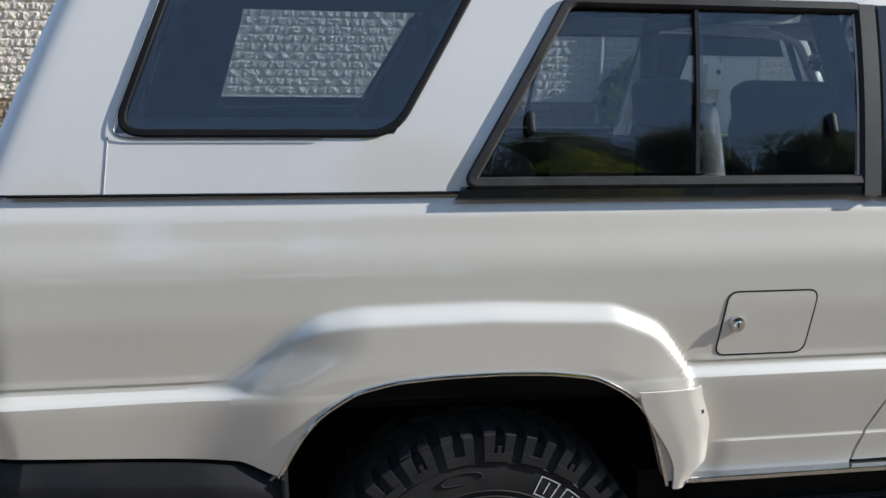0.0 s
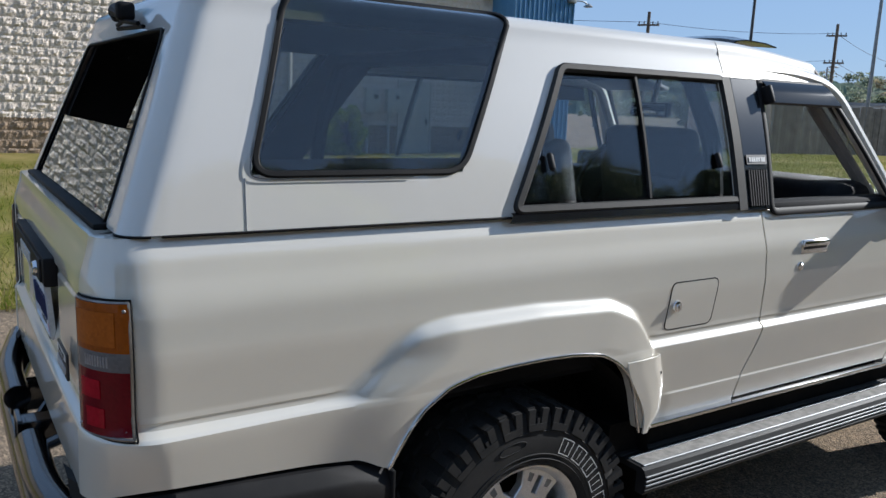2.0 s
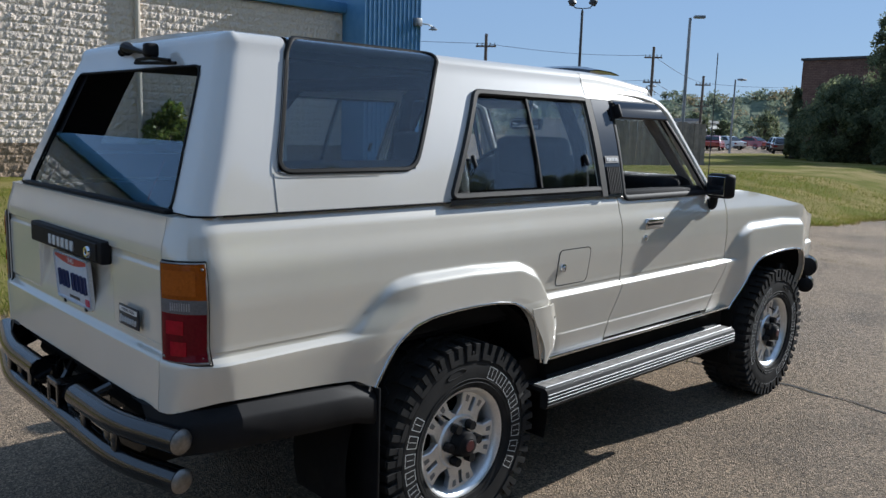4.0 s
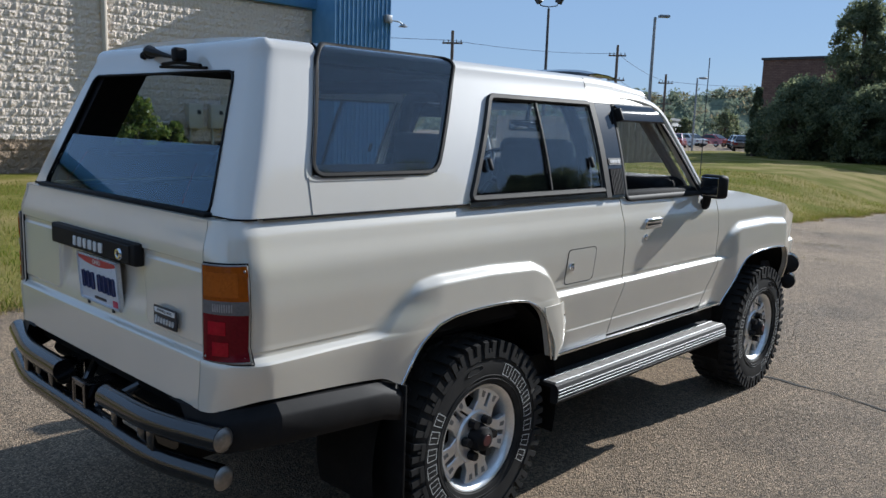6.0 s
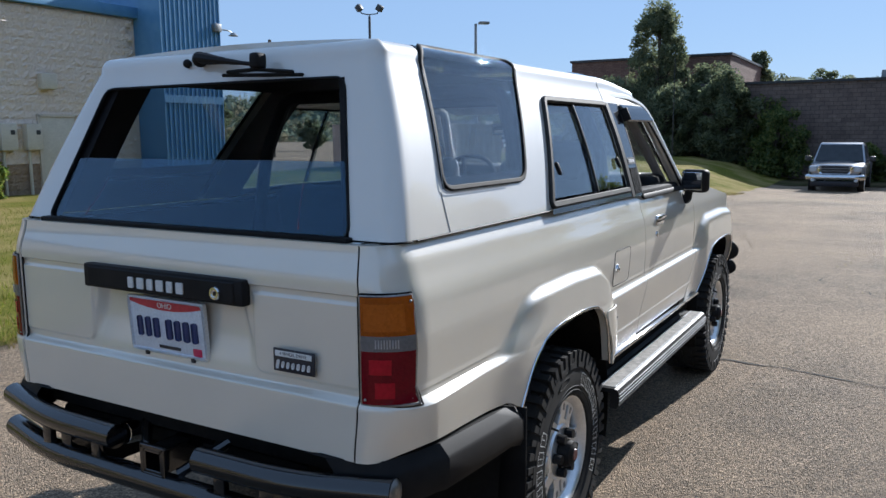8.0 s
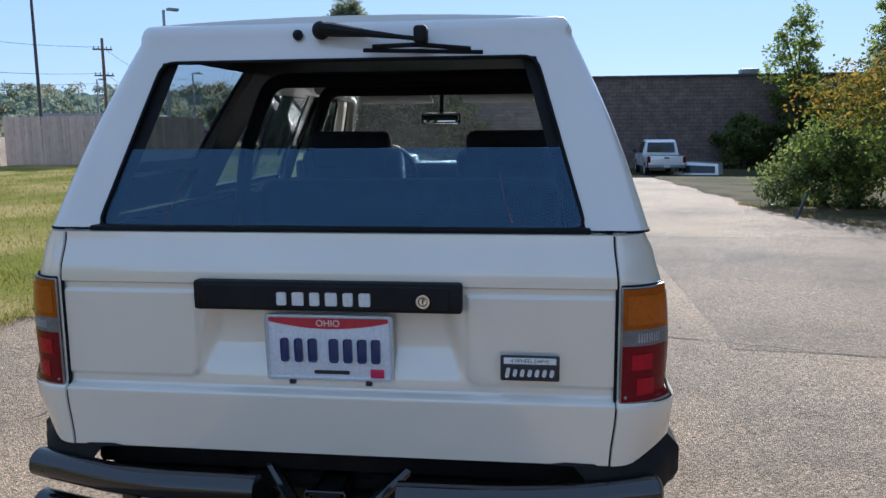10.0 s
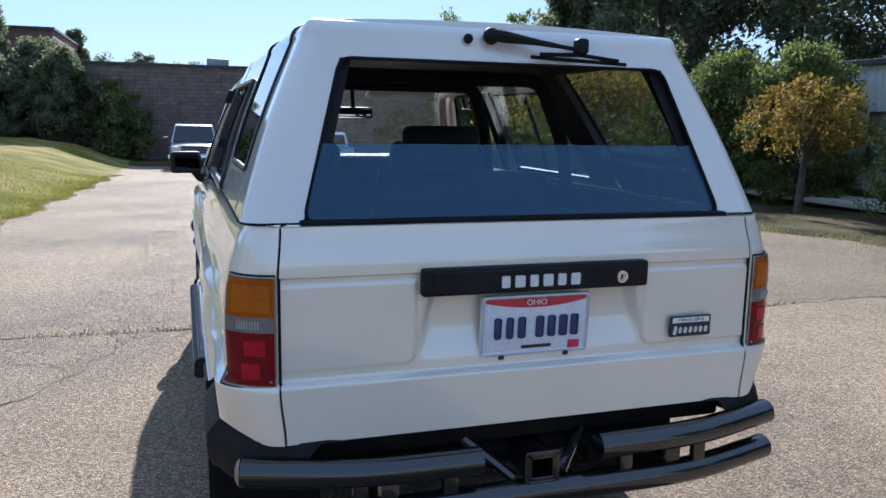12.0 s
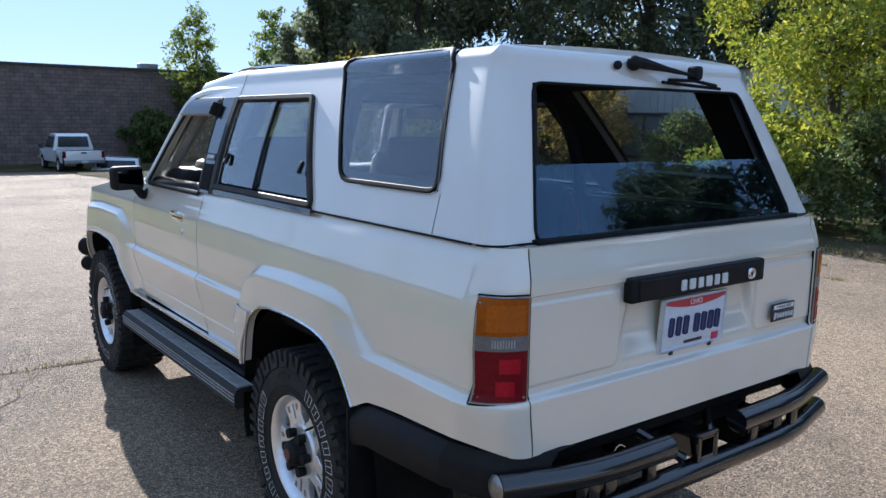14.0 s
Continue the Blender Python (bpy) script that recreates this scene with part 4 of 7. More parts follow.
rows = [[(-0.0022, y, 0.0755), (-0.0022, y, 0.0755 - 0.006 - 0.021 * (1 - (abs(y) / 0.15) ** 2 * 0.85))] for y in lin(-0.148, 0.148, 20)]
grid(bm, rows)
part("red_band", bm, surf("plate_red", (0.50, 0.03, 0.05), (0.44, 0.03, 0.045), 30, 100, 0.4, bumps=0.0), plate)
PLATE_NAVY = surf("plate_navy", (0.02, 0.035, 0.12), (0.03, 0.04, 0.13), 30, 100, 0.4, bumps=0.0)
for y, w in ((0.111, 0.020), (0.076, 0.020), (0.041, 0.022), (-0.012, 0.023), (-0.047, 0.022), (-0.082, 0.023), (-0.116, 0.022)):
    bm = bmesh.new()
    box(bm, (-0.0026, y, -0.006), (0.0022, w, 0.060), bev=0.006, seg=2)
    part("plate_bar", bm, PLATE_NAVY, plate, "plain dark blue bar")
bm = bmesh.new()
box(bm, (-0.0024, -0.005, -0.062), (0.002, 0.088, 0.009))
part("county_bar", bm, BLACK_INK, plate)
bm = bmesh.new()
box(bm, (-0.0024, -0.118, -0.063), (0.002, 0.034, 0.022), bev=0.002)
part("sticker", bm, surf("sticker_red", (0.62, 0.02, 0.10), (0.5, 0.02, 0.08), 80, 300, 0.4, bumps=0.0), plate, "small red sticker")
for y in (0.098, -0.098):
    bm = bmesh.new()
    box(bm, (0.002, y * 0.98, -0.089), (0.014, 0.016, 0.012), bev=0.002)
    part("bolt", bm, BLACK_INK, plate)


def lettering(body, size, material, parent, m, name="lettering", depth=0.0006):
    cu = bpy.data.curves.new(name, "FONT")
    cu.body, cu.size, cu.align_x, cu.align_y, cu.extrude = body, size, "CENTER", "CENTER", depth
    tmp = new(name, cu)
    me = bpy.data.meshes.new_from_object(tmp.evaluated_get(bpy.context.evaluated_depsgraph_get()))
    bpy.data.objects.remove(tmp)
    me.materials.clear()
    me.materials.append(material)
    ob = new(name, me)
    ob.parent = parent
    ob.matrix_local = m
    return ob


FACE_REAR = Matrix(((0, 0, -1, 0), (-1, 0, 0, 0), (0, 1, 0, 0), (0, 0, 0, 1)))
lettering("OHIO", 0.023, WHITE_INK, plate, Matrix.Translation((-0.003, 0, 0.0625)) @ FACE_REAR, "state_lettering")

# small badge
bm = bmesh.new()
box(bm, (-1.084, -0.486, 0.951), (0.006, 0.138, 0.062), bev=0.003, seg=2)
emblem = part("emblem", bm, BLACK_INK, suv, "small black rectangular emblem")
bm = bmesh.new()
box(bm, (-1.0872, -0.486, 0.969), (0.001, 0.122, 0.015))
part("emblem_plate", bm, WHITE_INK, emblem)
lettering("4 WHEEL DRIVE", 0.0128, BLACK_INK, emblem, Matrix.Translation((-1.0882, -0.486, 0.969)) @ FACE_REAR, "emblem_lettering", 0.0002)
for k in range(7):
    bm = bmesh.new()
    box(bm, (-1.0872, -0.486 + 0.052 - k * 0.0172, 0.940), (0.001, 0.0095, 0.018 if k else 0.025), rot=Matrix.Rotation(radians(12), 3, "X"), bev=0.003, seg=1)
    part("emblem_bar", bm, BADGE_INK, emblem)

# ---- canopy ----
C_BOT, C_TOP = 1.268, 1.742


def c_half(z):
    return 0.766 - 0.182 * (z - C_BOT) / (C_TOP - C_BOT) + 0.012 * math.sin(math.pi * (z - C_BOT) / (C_TOP - C_BOT))


def c_rear(z):
    return -1.008 + 0.385 * (z - C_BOT)


def q_rear(z):
    return -0.735 + 0.345 * (z - 1.385)


def q_front(z):
    return -0.200 + 0.60 * (z - 1.372)


def s_rear(z):
    return -0.055 + 0.623 * (z - 1.257)


def s_front(z):
    return 0.832 + 0.09 * (z - 1.297)


def back_half(z):
    return 0.615 - 0.295 * (z - C_BOT)


Q_BOT, S_TOP, BACK_TOP, CAB = 1.382, 1.655, 1.686, 0.905
RR = 0.048


def ring_point(k, u, z):
    """A place on the canopy's outline at height z: k names the stretch, u runs along it."""
    w, xr = c_half(z), c_rear(z)
    r = 0.058
    stretches = {"front": (s_front(z), CAB), "side": (s_rear(z), s_front(z)), "mid": (q_front(z), s_rear(z)), "quarter": (q_rear(z), q_front(z)), "pillar": (xr + r, q_rear(z))}
    if k in stretches:
        a, b = stretches[k]
        return (a + (b - a) * u, w)
    if k == "corner":
        th = radians(90) * (1 - u)
        return (xr + r - r * math.sin(th), w - r + r * math.cos(th))
    bh = back_half(z)
    if k == "post":
        return (xr, bh + (w - r - bh) * u)
    return (xr, bh * u)


STRETCH = [("back", 12), ("post", 6), ("corner", 7), ("pillar", 6), ("quarter", 12), ("mid", 4), ("side", 14), ("front", 3)]


def ring_list(z, grow=0.0, zz=None):
    pts = []
    for k, n in STRETCH:
        for i in range(n):
            pts.append((k, *ring_point(k, i / n, z)))
    pts.append(("front", *ring_point("front", 1.0, z)))
    return pts


zrows = sorted(set(lin(C_BOT, C_TOP, 16) + [Q_BOT, S_TOP, BACK_TOP, 1.28]))
for sgn, side in ((-1, "right"), (1, "left")):
    bm = bmesh.new()
    verts = []
    for z in zrows:
        verts.append([(k, bm.verts.new((x, sgn * y, z)), z) for k, x, y in ring_list(z)])
    base = ring_list(C_TOP)
    for j in range(1, 7):
        a = radians(15 * j)
        d, z = RR * (1 - math.cos(a)), C_TOP + RR * math.sin(a)
        row = []
        for k, x, y in base:
            dx = d if k in ("back", "post") else 0.0
            dy = 0.0 if k in ("back", "post") else d
            if k == "corner":
                t = (x - c_rear(C_TOP)) / 0.058
                dx, dy = d * (1 - t), d * t
            row.append((k, bm.verts.new((x + dx, sgn * (y - dy), z)), z))
        verts.append(row)
    for a, b in zip(verts, verts[1:]):
        for (k, v0, z0), (k1, v1, _), (_, v2, z2), (_, v3, _) in zip(a, a[1:], b[1:], b):
            hole = (k == "back" and z2 <= BACK_TOP + 1e-6) or (k == "quarter" and z0 >= Q_BOT - 1e-6) or (k == "side" and z2 <= S_TOP + 1e-6)
            if not hole:
                bm.faces.new((v0, v1, v2, v3))
    top = verts[-1]
    # crowned roof skin from the upper rim to the middle
    rim = [v for k, v, z in top]
    first = [i for i, t in enumerate(top) if t[0] == "corner"][0]
    strips = []
    for v in rim[first:]:
        y0 = abs(v.co.y)
        strips.append([v] + [bm.verts.new((v.co.x, sgn * y0 * (1 - q), v.co.z + 0.016 * (1 - (1 - q) ** 2))) for q in (0.1, 0.25, 0.5, 0.75, 1.0)])
    for a, b in zip(strips, strips[1:]):
        for i in range(5):
            bm.faces.new((a[i], a[i + 1], b[i + 1], b[i]))
    back_row = rim[first::-1]
    m0 = strips[0]
    bm.faces.new(list(back_row) + m0[:0:-1])
    bmesh.ops.remove_doubles(bm, verts=bm.verts, dist=1e-4)
    bmesh.ops.recalc_face_normals(bm, faces=bm.faces)
    part("canopy_shell", bm, CANOPY, suv, "white moulded canopy half with window openings", angle=40)

# inner dark lining of the canopy
bm = bmesh.new()
for sgn in (-1, 1):
    for ka, n in (("post", 2), ("corner", 3), ("pillar", 4), ("mid", 2)):
        rows = []
        for z in lin(C_BOT, 1.72, 6):
            rows.append([(lambda p: (p[0] + 0.02, sgn * (p[1] - 0.035), z))(ring_point(ka, u, z)) for u in lin(0, 1, n)])
        grid(bm, rows)
    grid(bm, [[(lambda p: (p[0], sgn * (p[1] - 0.03), z))(ring_point("quarter", u, z)) for u in lin(0, 1, 6)] for z in lin(C_BOT, 1.37, 3)])
grid(bm, [[(x, y, 1.764 - 0.050 * (y / 0.575) ** 2) for y in lin(-0.575, 0.575, 12)] for x in lin(-0.78, 1.42, 12)])
part("headliner", bm, INNER, suv, "dark canopy lining")

# seam and rubber bead between canopy and body
for sgn in (-1, 1):
    bm = bmesh.new()
    tube(bm, [(x, sgn * 0.768, 1.265) for x in lin(-0.93, -0.06, 20)], 0.0032, 6)
    tube(bm, [(lambda p: (p[0], sgn * p[1], 1.265))(ring_point("corner", u, C_BOT)) for u in lin(0, 1, 8)], 0.0032, 6)
    part("canopy_seal", bm, RUBBER, suv)
    bm = bmesh.new()
    tube(bm, [(-0.757 + 0.07 * (z - 1.268), sgn * (c_half(z) + 0.0005), z) for z in lin(1.268, 1.375, 8)], 0.0016, 6)
    part("canopy_joint", bm, surf("joint_shadow", (0.35, 0.35, 0.34), (0.3, 0.3, 0.29), 20, 200, 0.6) if sgn < 0 else bpy.data.materials["joint_shadow"], suv)
bm = bmesh.new()
box(bm, (-1.018, 0, 1.268), (0.032, 1.25, 0.014), bev=0.005)
part("gate_weatherstrip", bm, RUBBER, suv, "black rubber strip along the tailgate top")


# ---- windows of the vehicle ----
MIRROR = surf("mirror_silver", (0.85, 0.86, 0.87), (0.83, 0.84, 0.85), 3, 30, 0.02, metal=1.0, bumps=0.0)


def loop_on(f, corners, rad, n=6):
    """A rounded outline through corners in (u, z), put onto a surface by f."""
    pts = []
    m = len(corners)
    for i in range(m):
        a, b, c = (Vector(corners[(i + d) % m]) for d in (-1, 0, 1))
        r = min(rad, (b - a).length * 0.4, (c - b).length * 0.4)
        p, q = b + (a - b).normalized() * r, b + (c - b).normalized() * r
        for k in range(n + 1):
            t = k / n
            pts.append(p.lerp(b, t).lerp(b.lerp(q, t), t))
    dense = []
    for p, q in zip(pts, pts[1:] + pts[:1]):
        k = max(1, int((q - p).length / 0.05))
        for j in range(k):
            dense.append(p.lerp(q, j / k))
    return [f(p.x, p.y) for p in dense]


def bead(bm, loop, w, h, nrm):
    """A flat bead of width w and height h along a closed loop on a wall whose outward direction is nrm(p)."""
    n = len(loop)
    rows = []
    for i in range(n):
        p = Vector(loop[i])
        d = (Vector(loop[(i + 1) % n]) - Vector(loop[i - 1])).normalized()
        o = Vector(nrm(p)).normalized()
        s = d.cross(o).normalized()
        rows.append([p - s * w / 2 - o * 0.004, p - s * w / 2 + o * h * 0.55, p - s * w * 0.3 + o * h, p + s * w * 0.3 + o * h, p + s * w / 2 + o * h * 0.55, p + s * w / 2 - o * 0.004])
    rows.append(rows[0])
    grid(bm, rows)


def pane(bm, rows, t=0.004):
    grid(bm, rows)
    thicken(bm, t)


def glass_part(name, bm, m, parent, label="", shade=False):
    ob = part(name, bm, m, parent, label, angle=60)
    ob.visible_shadow = shade
    return ob


ARC_TOP = C_TOP + RR * 0.9999


def c_wall(x, z, sgn, off=0.0):
    """The canopy's flank, bending over into the roof."""
    if z <= C_TOP:
        return (x, sgn * (c_half(z) + off), z)
    a = math.asin(min(1, (z - C_TOP) / RR))
    return (x, sgn * (c_half(C_TOP) - RR * (1 - math.cos(a)) + off * math.cos(a)), z + off * math.sin(a))


for sgn in (-1, 1):
    side_n = lambda p: (0, sgn * 0.91, 0.40) if p.z < C_TOP else (0, sgn * 0.6, 0.8)
    # quarter window, bent over at the top
    corners = [(q_rear(Q_BOT), Q_BOT), (q_front(Q_BOT), Q_BOT), (q_front(ARC_TOP), ARC_TOP), (q_rear(ARC_TOP), ARC_TOP)]
    bm = bmesh.new()
    lp = loop_on(lambda x, z: c_wall(x, z, sgn, 0.002), corners, 0.055)
    bead(bm, lp, 0.016, 0.005, side_n)
    qf = part("quarter_window", bm, RUBBER, suv, "tinted quarter window in a black rubber frame, bent into the roof")
    bm = bmesh.new()
    edge = bent([(q_rear(z) - 0.009, z, 0) for z in (1.715, 1.40)] + [(q_rear(1.40) - 0.006, Q_BOT - 0.009, 0), (q_front(Q_BOT) - 0.03, Q_BOT - 0.009, 0)], 0.05, 8)
    fine_edge = []
    for p, q in zip(edge, edge[1:]):
        fine_edge += [p.lerp(q, k / 4) for k in range(4)]
    tube(bm, [c_wall(p.x, p.y, sgn, 0.0066) for p in fine_edge], 0.0014, 6)
    part("frame_bead", bm, surf("satin_bead", (0.16, 0.165, 0.17), (0.12, 0.125, 0.13), 30, 200, 0.3, metal=0.7) if sgn < 0 else bpy.data.materials["satin_bead"], qf, "thin bright bead")
    bm = bmesh.new()
    zs = lin(Q_BOT, C_TOP, 10) + [C_TOP + RR * math.sin(radians(a)) for a in (15, 30, 45, 60, 75, 89.5)]
    pane(bm, [[c_wall(q_rear(z) + (q_front(z) - q_rear(z)) * u, z, sgn, 0.001) for u in lin(0, 1, 10)] for z in zs])
    glass_part("glass", bm, TINT, qf, "dark tinted glass", True)
    bm = bmesh.new()
    for a, b, c, d in (((0, Q_BOT), (1, Q_BOT), (1, Q_BOT + 0.03), (0, Q_BOT + 0.03)), ((0, Q_BOT), (0.03, Q_BOT), (0.03, 1.70), (0, 1.70)), ((0.97, Q_BOT), (1, Q_BOT), (1, 1.70), (0.97, 1.70))):
        bm.faces.new([bm.verts.new(c_wall(q_rear(z) + (q_front(z) - q_rear(z)) * u, z, sgn, -0.006)) for u, z in (a, b, c, d)])
    part("glass_border", bm, BLACK_INK, qf, smooth=False)
    # sliding side window
    corners = [(s_rear(1.28) - 0.004, 1.282), (s_front(1.282) + 0.02, 1.282), (s_front(S_TOP) + 0.02, S_TOP + 0.004), (s_rear(S_TOP), S_TOP + 0.004)]
    bm = bmesh.new()
    lp = loop_on(lambda x, z: c_wall(x, z, sgn, 0.002), corners, 0.022)
    bead(bm, lp, 0.025, 0.012, side_n)
    sw = part("side_window", bm, WORN_TRIM, suv, "two-pane sliding side window in a black frame")
    bm = bmesh.new()
    grid(bm, [[c_wall(s_rear(z) - 0.018 + (s_front(z) + 0.04 - s_rear(z)) * u, z, sgn, 0.0135 if 1.252 < z < 1.275 else 0.002) for u in lin(0, 1, 12)] for z in (1.250, 1.255, 1.272, 1.2765)])
    part("lower_rail", bm, BLACK_PAINT, sw, "worn black lower rail")
    bm = bmesh.new()
    grid(bm, [[c_wall(s_front(z) + 0.004 + 0.046 * u, z, sgn, 0.016 if 0.05 < u < 0.95 else -0.002) for u in (0, 0.08, 0.5, 0.92, 1)] for z in lin(1.252, 1.668, 8)])
    part("front_upright", bm, WORN_TRIM, sw, "worn grey-black front upright")

    def split(z):
        return 0.457 + 0.085 * (z - 1.30)

    for nm, a, b, off in (("rear_pane", lambda z: s_rear(z) + 0.015, lambda z: split(z) + 0.012, -0.006), ("front_pane", lambda z: split(z) - 0.012, lambda z: s_front(z) + 0.01, 0.0)):
        bm = bmesh.new()
        pane(bm, [[c_wall(a(z) + (b(z) - a(z)) * u, z, sgn, off) for u in lin(0, 1, 6)] for z in lin(1.302, 1.652, 6)])
        glass_part(nm, bm, TINT, sw, "dark tinted glass", True)
    bm = bmesh.new()
    for dx, w in ((-0.004, 0.013),):
        grid(bm, [[c_wall(split(z) + dx + w * (u - 0.5), z, sgn, 0.007 if 0.1 < u < 0.9 else -0.002) for u in (0, 0.15, 0.85, 1)] for z in lin(1.300, 1.652, 6)])
    part("sash_bar", bm, RUBBER, sw)
    for x, z in ((0.09, 1.405), (0.775, 1.405)):
        bm = bmesh.new()
        box(bm, (0, 0, 0), (0.019, 0.016, 0.050), bev=0.0075, seg=3)
        bmesh.ops.transform(bm, matrix=Matrix.Translation(c_wall(x, z, sgn, 0.010)) @ Matrix.Rotation(sgn * radians(24), 4, "X"), verts=bm.verts)
        part("latch", bm, TRIM, sw, "black window latch")

    # black panel with louvres behind the door window
    def p_rear(z):
        return s_front(z) + 0.051

    def p_front(z):
        return 1.006 + 0.145 * (z - 1.25)

    bm = bmesh.new()
    grid(bm, [[c_wall(p_rear(z) + (p_front(z) - p_rear(z)) * u, z, sgn, 0.008 if 0.03 < u < 0.97 else -0.004) for u in (0, 0.06, 0.5, 0.94, 1)] for z in lin(1.248, 1.665, 10)])
    pp = part("pillar_panel", bm, BLACK_PAINT, suv, "black pillar panel with louvres and a small badge")
    for k in range(8):
        u = 0.16 + k * 0.095
        bm = bmesh.new()
        grid(bm, [[c_wall(p_rear(z) + (p_front(z) - p_rear(z)) * (u + d), z, sgn, o) for d, o in ((-0.03, 0.008), (-0.02, 0.014), (0.02, 0.014), (0.03, 0.008))] for z in lin(1.262, 1.375, 4)])
        part("louvre", bm, TRIM, pp)
    bm = bmesh.new()
    grid(bm, [[c_wall(p_rear(z) + (p_front(z) - p_rear(z)) * u, z, sgn, 0.0125) for u in lin(0.12, 0.88, 4)] for z in (1.392, 1.422)])
    part("badge", bm, DARK_METAL, pp)
    for k in range(7):
        bm = bmesh.new()
        grid(bm, [[c_wall(p_rear(z) + (p_front(z) - p_rear(z)) * u, z, sgn, 0.0135) for u in (0.2 + k * 0.09, 0.265 + k * 0.09)] for z in (1.400, 1.414)])
        thicken(bm, 0.001)
        part("badge_bar", bm, BADGE_INK, pp)

    # door window frame, pillar and glass
    def a_line(z):
        return 1.74 - 0.706 * (z - 1.269)

    bm = bmesh.new()
    lp = [(p_front(1.238) + 0.01, 1.238), (a_line(1.238), 1.238), (a_line(1.66), 1.66), (p_front(1.66) + 0.01, 1.66)]
    bead(bm, loop_on(lambda x, z: c_wall(x, z, sgn, 0.0), lp, 0.03), 0.024, 0.006, side_n)
    dw = part("door_window", bm, TRIM, suv, "open door window in a black frame")
    bm = bmesh.new()
    tube(bm, bent([c_wall(1.80, 1.235, sgn, -0.02), c_wall(a_line(1.64) + 0.05, 1.655, sgn, -0.014), c_wall(1.35, 1.695, sgn, -0.028), c_wall(0.93, 1.700, sgn, -0.032)], 0.09, 8), 0.029, 10)
    part("roof_pillar", bm, WHITE, suv, "white windscreen pillar and roof side")
    bm = bmesh.new()
    grid(bm, [[c_wall(p_front(z) + 0.02 + (a_line(z) - p_front(z) - 0.04) * u, z, sgn, o) for u in lin(0, 1, 8)] for z, o in ((1.586, 0.026), (1.594, 0.032), (1.625, 0.029), (1.652, 0.024), (1.664, 0.012))])
    thicken(bm, 0.003)
    visor = part("rain_visor", bm, surf("smoked_plastic", (0.006, 0.007, 0.009), (0.009, 0.010, 0.012), 20, 200, 0.06, bumps=0.0, spec=0.4) if sgn < 0 else bpy.data.materials["smoked_plastic"], dw, "smoked plastic rain visor")
    bm = bmesh.new()
    box(bm, c_wall(p_front(1.62) + 0.022, 1.618, sgn, 0.024), (0.016, 0.038, 0.062), rot=Matrix.Rotation(sgn * radians(22), 3, "X"), bev=0.005, seg=2)
    part("visor_end", bm, TRIM, visor)
    # door mirror
    mx, mz = 1.765, 1.275 - 0.012 * (sgn > 0)
    my, mw = (0.845, 0.140) if sgn < 0 else (0.882, 0.165)
    bm = bmesh.new()
    turn = Matrix.Rotation(sgn * radians(14), 3, "Z")
    box(bm, (mx, sgn * my, mz), (0.075, mw, 0.122), rot=turn, bev=0.022, seg=3)
    tube(bm, bent([(mx + 0.02, sgn * 0.765, 1.19), (mx + 0.015, sgn * 0.80, 1.16), (mx, sgn * (my - 0.03), 1.24)], 0.03), 0.022, 10)
    mr = part("door_mirror", bm, TRIM, suv, "black door mirror on a bracket")
    bm = bmesh.new()
    box(bm, Vector((mx, sgn * my, mz)) + turn @ Vector((-0.0375, 0, 0)), (0.004, mw - 0.03, 0.094), rot=turn, bev=0.0015, seg=1)
    part("mirror_glass", bm, MIRROR if sgn < 0 else surf("dark_mirror_glass", (0.035, 0.037, 0.04), (0.03, 0.032, 0.035), 3, 30, 0.03, metal=1.0, bumps=0.0), mr)

# cab roof, windscreen, bonnet
def cab_section(x):
    """One cross-section of the cab roof, from sill of the roof side over the crown to the other."""
    half = [(c_half(z), z) for z in lin(1.668, C_TOP, 5)]
    half += [(c_half(C_TOP) - RR * (1 - math.cos(radians(a))), C_TOP + RR * math.sin(radians(a))) for a in (15, 30, 45, 60, 75, 90)]
    y0, z0 = half[-1]
    half += [(y0 * (1 - q), z0 + 0.016 * (1 - (1 - q) ** 2)) for q in (0.1, 0.25, 0.5, 0.75)]
    drop = 0.05 * S((x - 0.95) / 0.75)
    half = [(y, z - drop * S((z - 1.66) / 0.08)) for y, z in half]
    return [(x, -y, z) for y, z in half] + [(x, 0.0, z0 + 0.016 - drop)] + [(x, y, z) for y, z in half[::-1]]


bm = bmesh.new()
grid(bm, [cab_section(x) for x in [CAB - 0.004, CAB + 0.002] + lin(CAB + 0.03, 1.40, 12) + [1.44, 1.455]])
part("cab_roof", bm, WHITE, suv, "white cab roof")
bm = bmesh.new()
for sgn in (-1, 1):
    tube(bm, [c_wall(CAB, z, sgn, 0.0) for z in lin(1.68, C_TOP + RR * 0.99, 8)], 0.0012, 6)
part("roof_joint", bm, RUBBER, suv)
bm = bmesh.new()
rows = []
for x, h in ((1.26, 0.004), (1.28, 0.040), (1.35, 0.056), (1.46, 0.048), (1.53, 0.028)):
    rows.append([(x, y * 0.36, C_TOP + RR + 0.030 + h * (1 - 0.45 * abs(y) ** 4) - 0.02 * S((x - 0.95) / 0.4)) for y in lin(-1, 1, 10)])
grid(bm, rows)
thicken(bm, 0.005)
part("sunroof_deflector", bm, BLACK_PAINT, suv, "smoked sunroof wind deflector")
bm = bmesh.new()
pane(bm, [[(1.87 - 0.40 * v, y * (0.72 - 0.18 * v), 1.225 + 0.515 * v) for y in lin(-1, 1, 10)] for v in lin(0, 1, 6)])
glass_part("windscreen", bm, DUSTY, suv, "dusty clear windscreen")
bm = bmesh.new()
tube(bm, bent([(1.87, -0.72, 1.225), (1.47, -0.54, 1.74), (1.47, 0.54, 1.74), (1.87, 0.72, 1.225)], 0.05), 0.018, 8)
